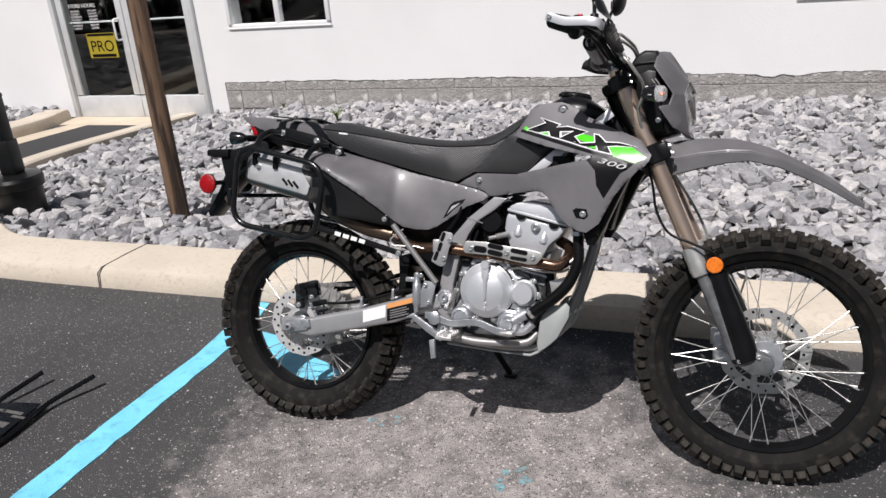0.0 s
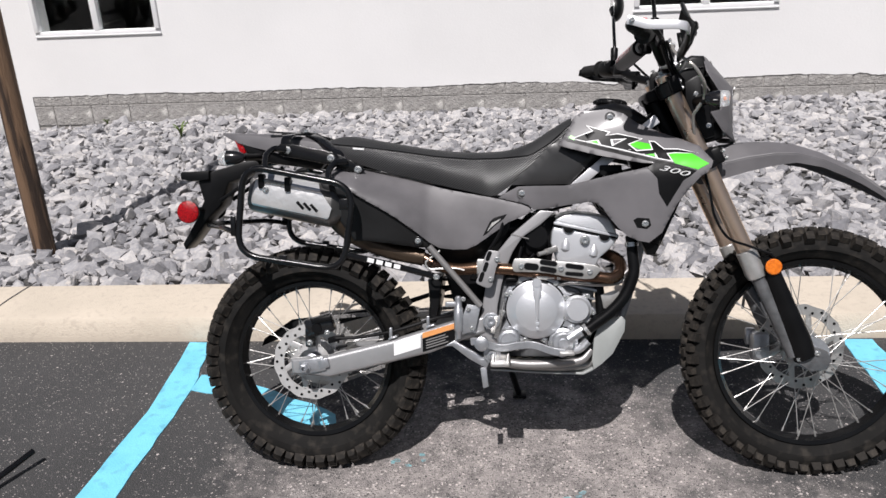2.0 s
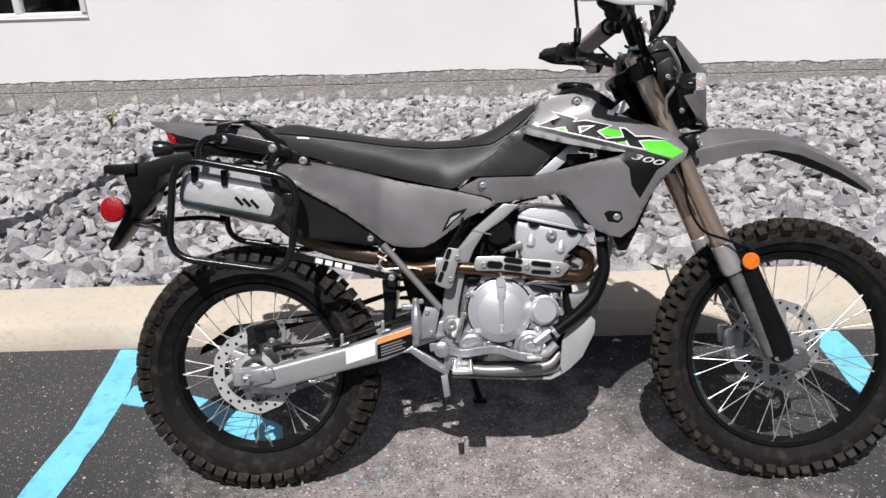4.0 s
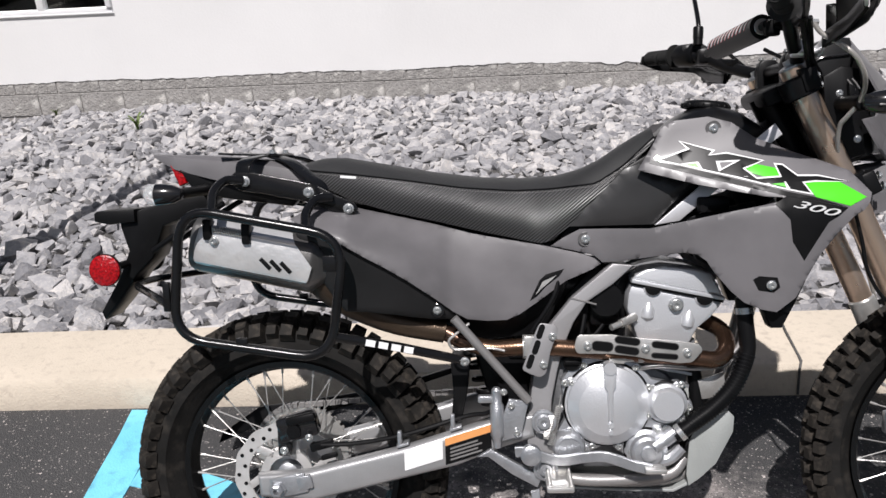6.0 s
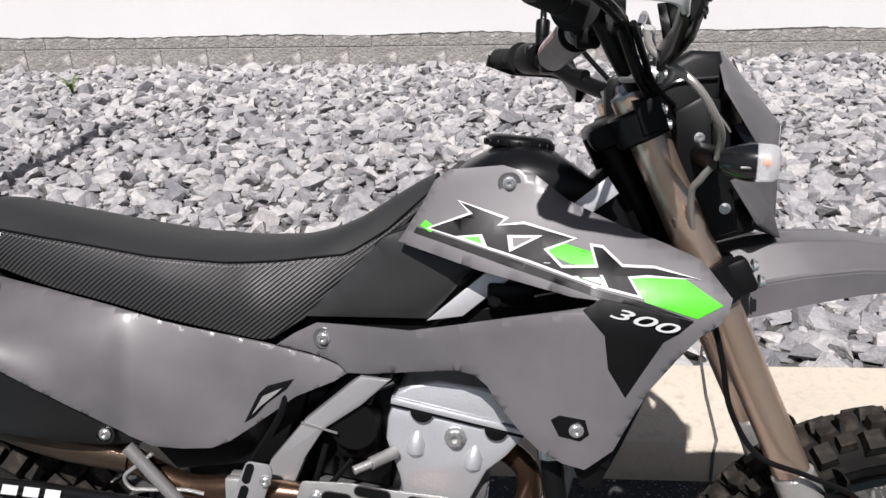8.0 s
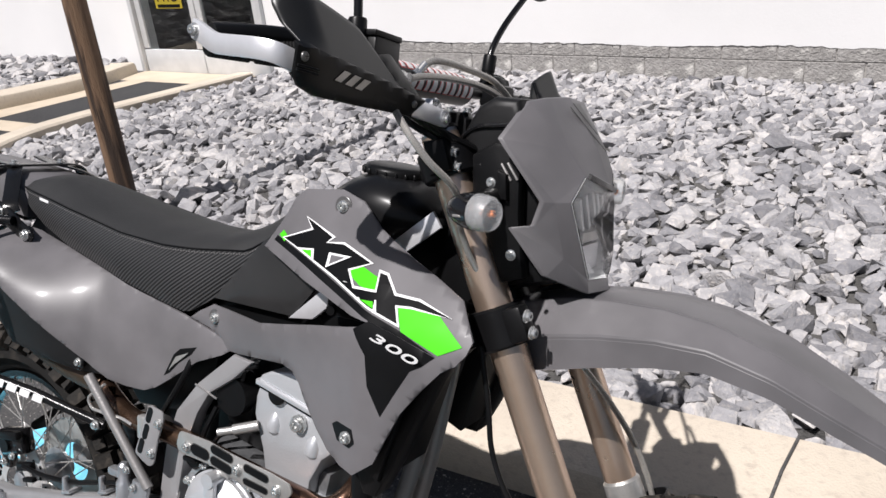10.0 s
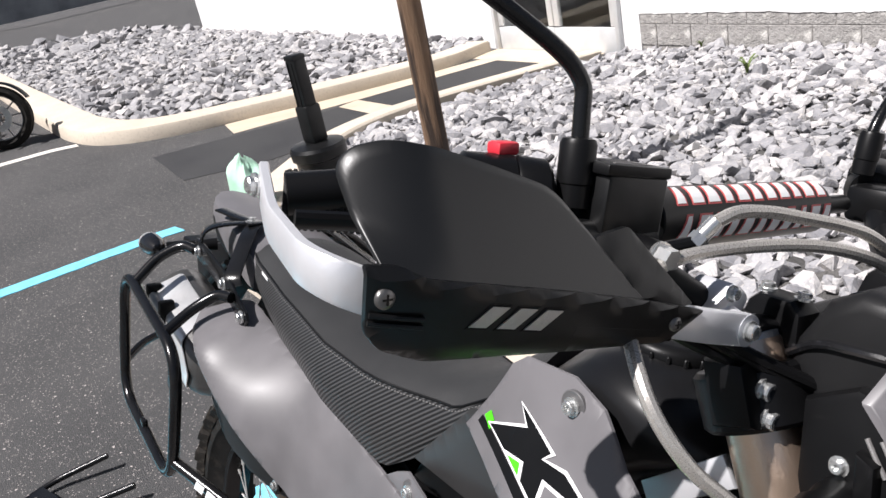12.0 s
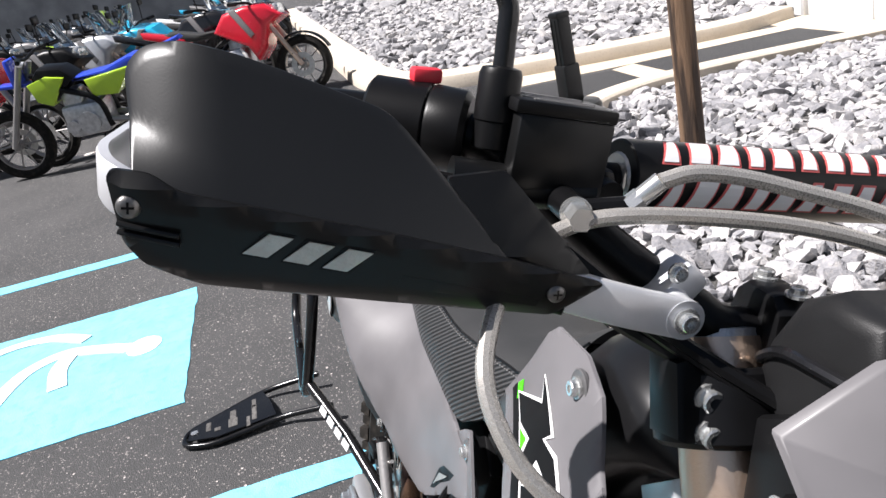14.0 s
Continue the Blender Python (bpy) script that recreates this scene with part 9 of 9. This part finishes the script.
# ---- other motorcycles parked across the lot ----
def far_bike(name, label, m, paint, seat_mat, dirt, trim=None):
    b = thing(name, label, "motorcycle", m, "motorcycles across the lot")
    R = 0.33 if dirt else 0.31
    w = 0.05 if dirt else 0.075
    base = 1.42

    def put(nm, make, material, lab=""):
        bm = bmesh.new()
        make(bm)
        return part(nm, bm, material, b, lab)
    for x in (0.0, base):
        tyre = put("wheel", lambda bm: add_turned(bm, (x, 0, R), (0, 1, 0), [(-w * 0.6, R - 0.09), (-w, R - 0.05), (-w * 0.8, R - 0.012), (0, R), (w * 0.8, R - 0.012), (w, R - 0.05), (w * 0.6, R - 0.09), (-w * 0.6, R - 0.09)], 40, close=False), M_RUBBER)
        bm = bmesh.new()
        add_turned(bm, (x, 0, R), (0, 1, 0), [(-0.03, R - 0.10), (-0.03, R - 0.085), (0.03, R - 0.085), (0.03, R - 0.10), (-0.03, R - 0.10)], 40, close=False)
        for i in range(10):
            a = 2 * math.pi * i / 10
            add_cyl(bm, (x, 0, R), (x + (R - 0.09) * math.cos(a), 0, R + (R - 0.09) * math.sin(a)), 0.008, 6)
        add_cyl(bm, (x, -0.06, R), (x, 0.06, R), 0.04, 16)
        part("rim", bm, M_DARKALU, tyre)
        bm = bmesh.new()
        add_turned(bm, (x, -0.075, R), (0, 1, 0), [(0, 0.07), (0, 0.13), (0.005, 0.13), (0.005, 0.07), (0, 0.07)], 28, close=False)
        part("brake_disc", bm, M_STEEL, tyre)
    hb = 1.08 if dirt else 1.02
    put("fork", lambda bm: [add_cyl(bm, (base, y, R), (base - 0.36, y, hb - 0.05), 0.028, 12) for y in (-0.1, 0.1)], M_DARKALU if dirt else M_GOLD)
    put("engine", lambda bm: (add_box(bm, (0.66, 0, 0.46), (0.40, 0.30, 0.30), 0.05), add_cyl(bm, (0.62, -0.19, 0.44), (0.62, 0.19, 0.44), 0.10, 20), add_box(bm, (0.74, 0, 0.64), (0.18, 0.2, 0.2), 0.03), add_cyl(bm, (0.78, -0.18, 0.42), (0.78, 0.18, 0.42), 0.06, 16)), M_ALU)
    put("frame", lambda bm: [add_tube(bm, curve_points([(1.02, y * 0.4, 0.92), (0.80, y, 0.78), (0.50, y, 0.62), (0.45, y, 0.36)], 5), 0.026, 10) for y in (-0.13, 0.13)], M_BLACK)
    put("swingarm", lambda bm: [add_cyl(bm, (0.46, y, 0.42), (0.0, y, R), 0.028, 10) for y in (-0.11, 0.11)], M_DARKALU)
    put("exhaust", lambda bm: (add_tube(bm, curve_points([(0.80, -0.12, 0.60), (0.86, -0.17, 0.46), (0.70, -0.19, 0.30), (0.40, -0.2, 0.34), (0.25, -0.2, 0.45)], 5), 0.026, 12), add_cyl(bm, (0.25, -0.2, 0.45), (-0.12, -0.2, 0.62), 0.055, 18)), M_STEEL)
    put("seat", lambda bm: add_prism(bm, [(-0.10, 0.90), (0.10, 0.92), (0.35, 0.85), (0.62, 0.84), (0.70, 0.90), (0.66, 0.80), (0.30, 0.77), (-0.05, 0.84)], -0.11, 0.11, 0.03), seat_mat)
    if dirt:
        put("tank", lambda bm: add_prism(bm, [(0.62, 0.84), (0.72, 0.94), (0.92, 0.97), (1.00, 0.90), (0.98, 0.70), (0.86, 0.66)], -0.13, 0.13, 0.03), M_BLACK if trim else paint)
        put("shroud", lambda bm: add_prism(bm, [(0.70, 0.86), (0.86, 0.90), (1.04, 0.86), (1.00, 0.70), (0.88, 0.64)], -0.162, 0.162, 0.006), trim or paint)
        put("front_mudguard", lambda bm: add_prism(bm, [(1.05, 0.86), (1.35, 0.89), (1.62, 0.80), (1.60, 0.775), (1.34, 0.855), (1.06, 0.83)], -0.07, 0.07, 0.012), paint)
        put("rear_mudguard", lambda bm: add_prism(bm, [(0.30, 0.84), (0.0, 0.90), (-0.36, 0.98), (-0.38, 0.95), (-0.02, 0.85), (0.28, 0.79)], -0.07, 0.07, 0.012), paint)
        put("side_panel", lambda bm: add_prism(bm, [(0.10, 0.84), (0.55, 0.80), (0.52, 0.64), (0.30, 0.62)], -0.13, 0.13, 0.02), trim or paint)
        put("headlight", lambda bm: add_box(bm, (1.17, 0, 0.98), (0.06, 0.20, 0.24), 0.025), paint)
    else:
        put("fairing", lambda bm: add_prism(bm, [(0.55, 0.80), (0.70, 0.98), (0.95, 1.02), (1.18, 1.00), (1.34, 0.86), (1.18, 0.78), (1.10, 0.56), (0.98, 0.44), (0.90, 0.60)], -0.21, 0.21, 0.06, 3), paint)
        put("fairing_stripe", lambda bm: add_prism(bm, [(0.78, 0.99), (0.86, 1.00), (1.02, 0.72), (0.97, 0.68)], -0.222, 0.222, 0.01), M_DARKALU)
        put("windscreen", lambda bm: add_prism(bm, [(1.05, 1.02), (0.98, 1.30), (1.0, 1.30), (1.18, 1.01)], -0.14, 0.14, 0.02), M_GLASS)
        put("tail", lambda bm: add_prism(bm, [(0.20, 0.82), (-0.02, 0.90), (-0.30, 0.98), (-0.28, 0.90), (0.18, 0.74)], -0.12, 0.12, 0.03), paint)
        put("front_mudguard", lambda bm: add_tube(bm, [(base + (R + 0.03) * math.cos(a), 0, R + (R + 0.03) * math.sin(a)) for a in [0.4 + 0.13 * i for i in range(15)]], 0.075, 8, flat=0.16, up=(0, 1, 0)), M_BLACK)
        put("headlight", lambda bm: add_box(bm, (1.27, 0, 0.93), (0.08, 0.22, 0.12), 0.03), M_CHROME)
    put("handlebar", lambda bm: (add_tube(bm, curve_points([(0.90, -0.38, hb + 0.02), (1.00, -0.2, hb + 0.02), (1.03, 0, hb - 0.02), (1.00, 0.2, hb + 0.02), (0.90, 0.38, hb + 0.02)], 5), 0.014, 10)), M_BLACK)
    for y in (-1, 1):
        put("grip", lambda bm: add_cyl(bm, (0.93, y * 0.30, hb + 0.02), (0.89, y * 0.41, hb + 0.02), 0.02, 12), M_BLACK)
        put("mirror", lambda bm: (add_tube(bm, [(0.98, y * 0.25, hb + 0.02), (1.0, y * 0.34, hb + 0.20)], 0.007, 8), add_box(bm, (0.99, y * 0.37, hb + 0.24), (0.03, 0.12, 0.08), 0.02)), M_BLACK)
    put("side_stand", lambda bm: add_cyl(bm, (0.55, 0.12, 0.30), (0.60, 0.30, 0.02), 0.012, 8), M_BLACK)
    return b


FAR = [(-8.18, -0.97, 70, "red adventure motorcycle with silver stripe parked by the kerb", M_BIKERED, False),
       (-6.45, -1.02, 256, "blue and lime off-road motorcycle parked in the row", M_BIKEBLUE, True),
       (-7.55, -3.60, 72, "red off-road motorcycle parked in the row", M_BIKERED, True),
       (-9.35, -1.45, 66, "black motorcycle parked in the row", M_GLOSSBLACK, False),
       (-9.95, -0.55, 250, "bright blue and black touring motorcycle parked in the row", M_BIKECYAN, False),
       (-11.2, -1.30, 70, "dark grey motorcycle parked in the row behind", M_DARKALU, False),
       (-8.9, -3.20, 72, "black touring motorcycle parked in the row behind", M_BLACK, False),
       (-10.1, -2.90, 70, "silver motorcycle parked in the row behind", M_SILVER, False),
       (-12.4, -1.20, 68, "white motorcycle parked in the row behind", M_WHITE, False),
       (-11.4, -3.0, 70, "black motorcycle parked in the row behind", M_BLACK, False),
       (-13.6, -1.1, 72, "black motorcycle parked in the row behind", M_GLOSSBLACK, False),
       (-12.9, -3.1, 70, "lime off-road motorcycle parked in the row", M_BIKELIME, True),
       (-14.9, -1.0, 70, "bright blue motorcycle parked at the back", M_BIKECYAN, False),
       (-16.4, -0.9, 66, "grey motorcycle parked at the back", M_DARKALU, False),
       (-14.6, -3.2, 70, "silver motorcycle parked at the back", M_SILVER, False),
       (-18.0, -0.9, 70, "black motorcycle parked at the back", M_BLACK, False)]
FAR += [(-15.0 - 1.3 * i, -5.4 + 0.1 * (i % 3), 70 + 3 * (i % 2), "dark motorcycle parked in the far row", (M_BLACK, M_DARKALU, M_GLOSSBLACK)[i % 3], False) for i in range(6)]
FAR += [(-8.6 - 1.25 * i, -5.5 + 0.15 * (i % 2), 71, "dark motorcycle parked in the second row", (M_GLOSSBLACK, M_SILVER, M_BLACK)[i % 3], i % 3 == 1) for i in range(5)]
for x, y, yaw, lab, paint, dirt in FAR:
    blue = paint == M_BIKEBLUE
    far_bike("parked_motorcycle", lab, pose(x, y, 0, -6, 0, yaw), paint, paint if blue else M_SEATTOP, dirt, M_BIKELIME if blue else None)

bm = bmesh.new()
add_box(bm, (-46.0, -14.0, 1.6), (0.3, 60.0, 3.2))
tagged(part("wall_far", bm, M_FARWALL, smooth=0), "plain grey wall at the far end of the lot", "wall", kind="structure")
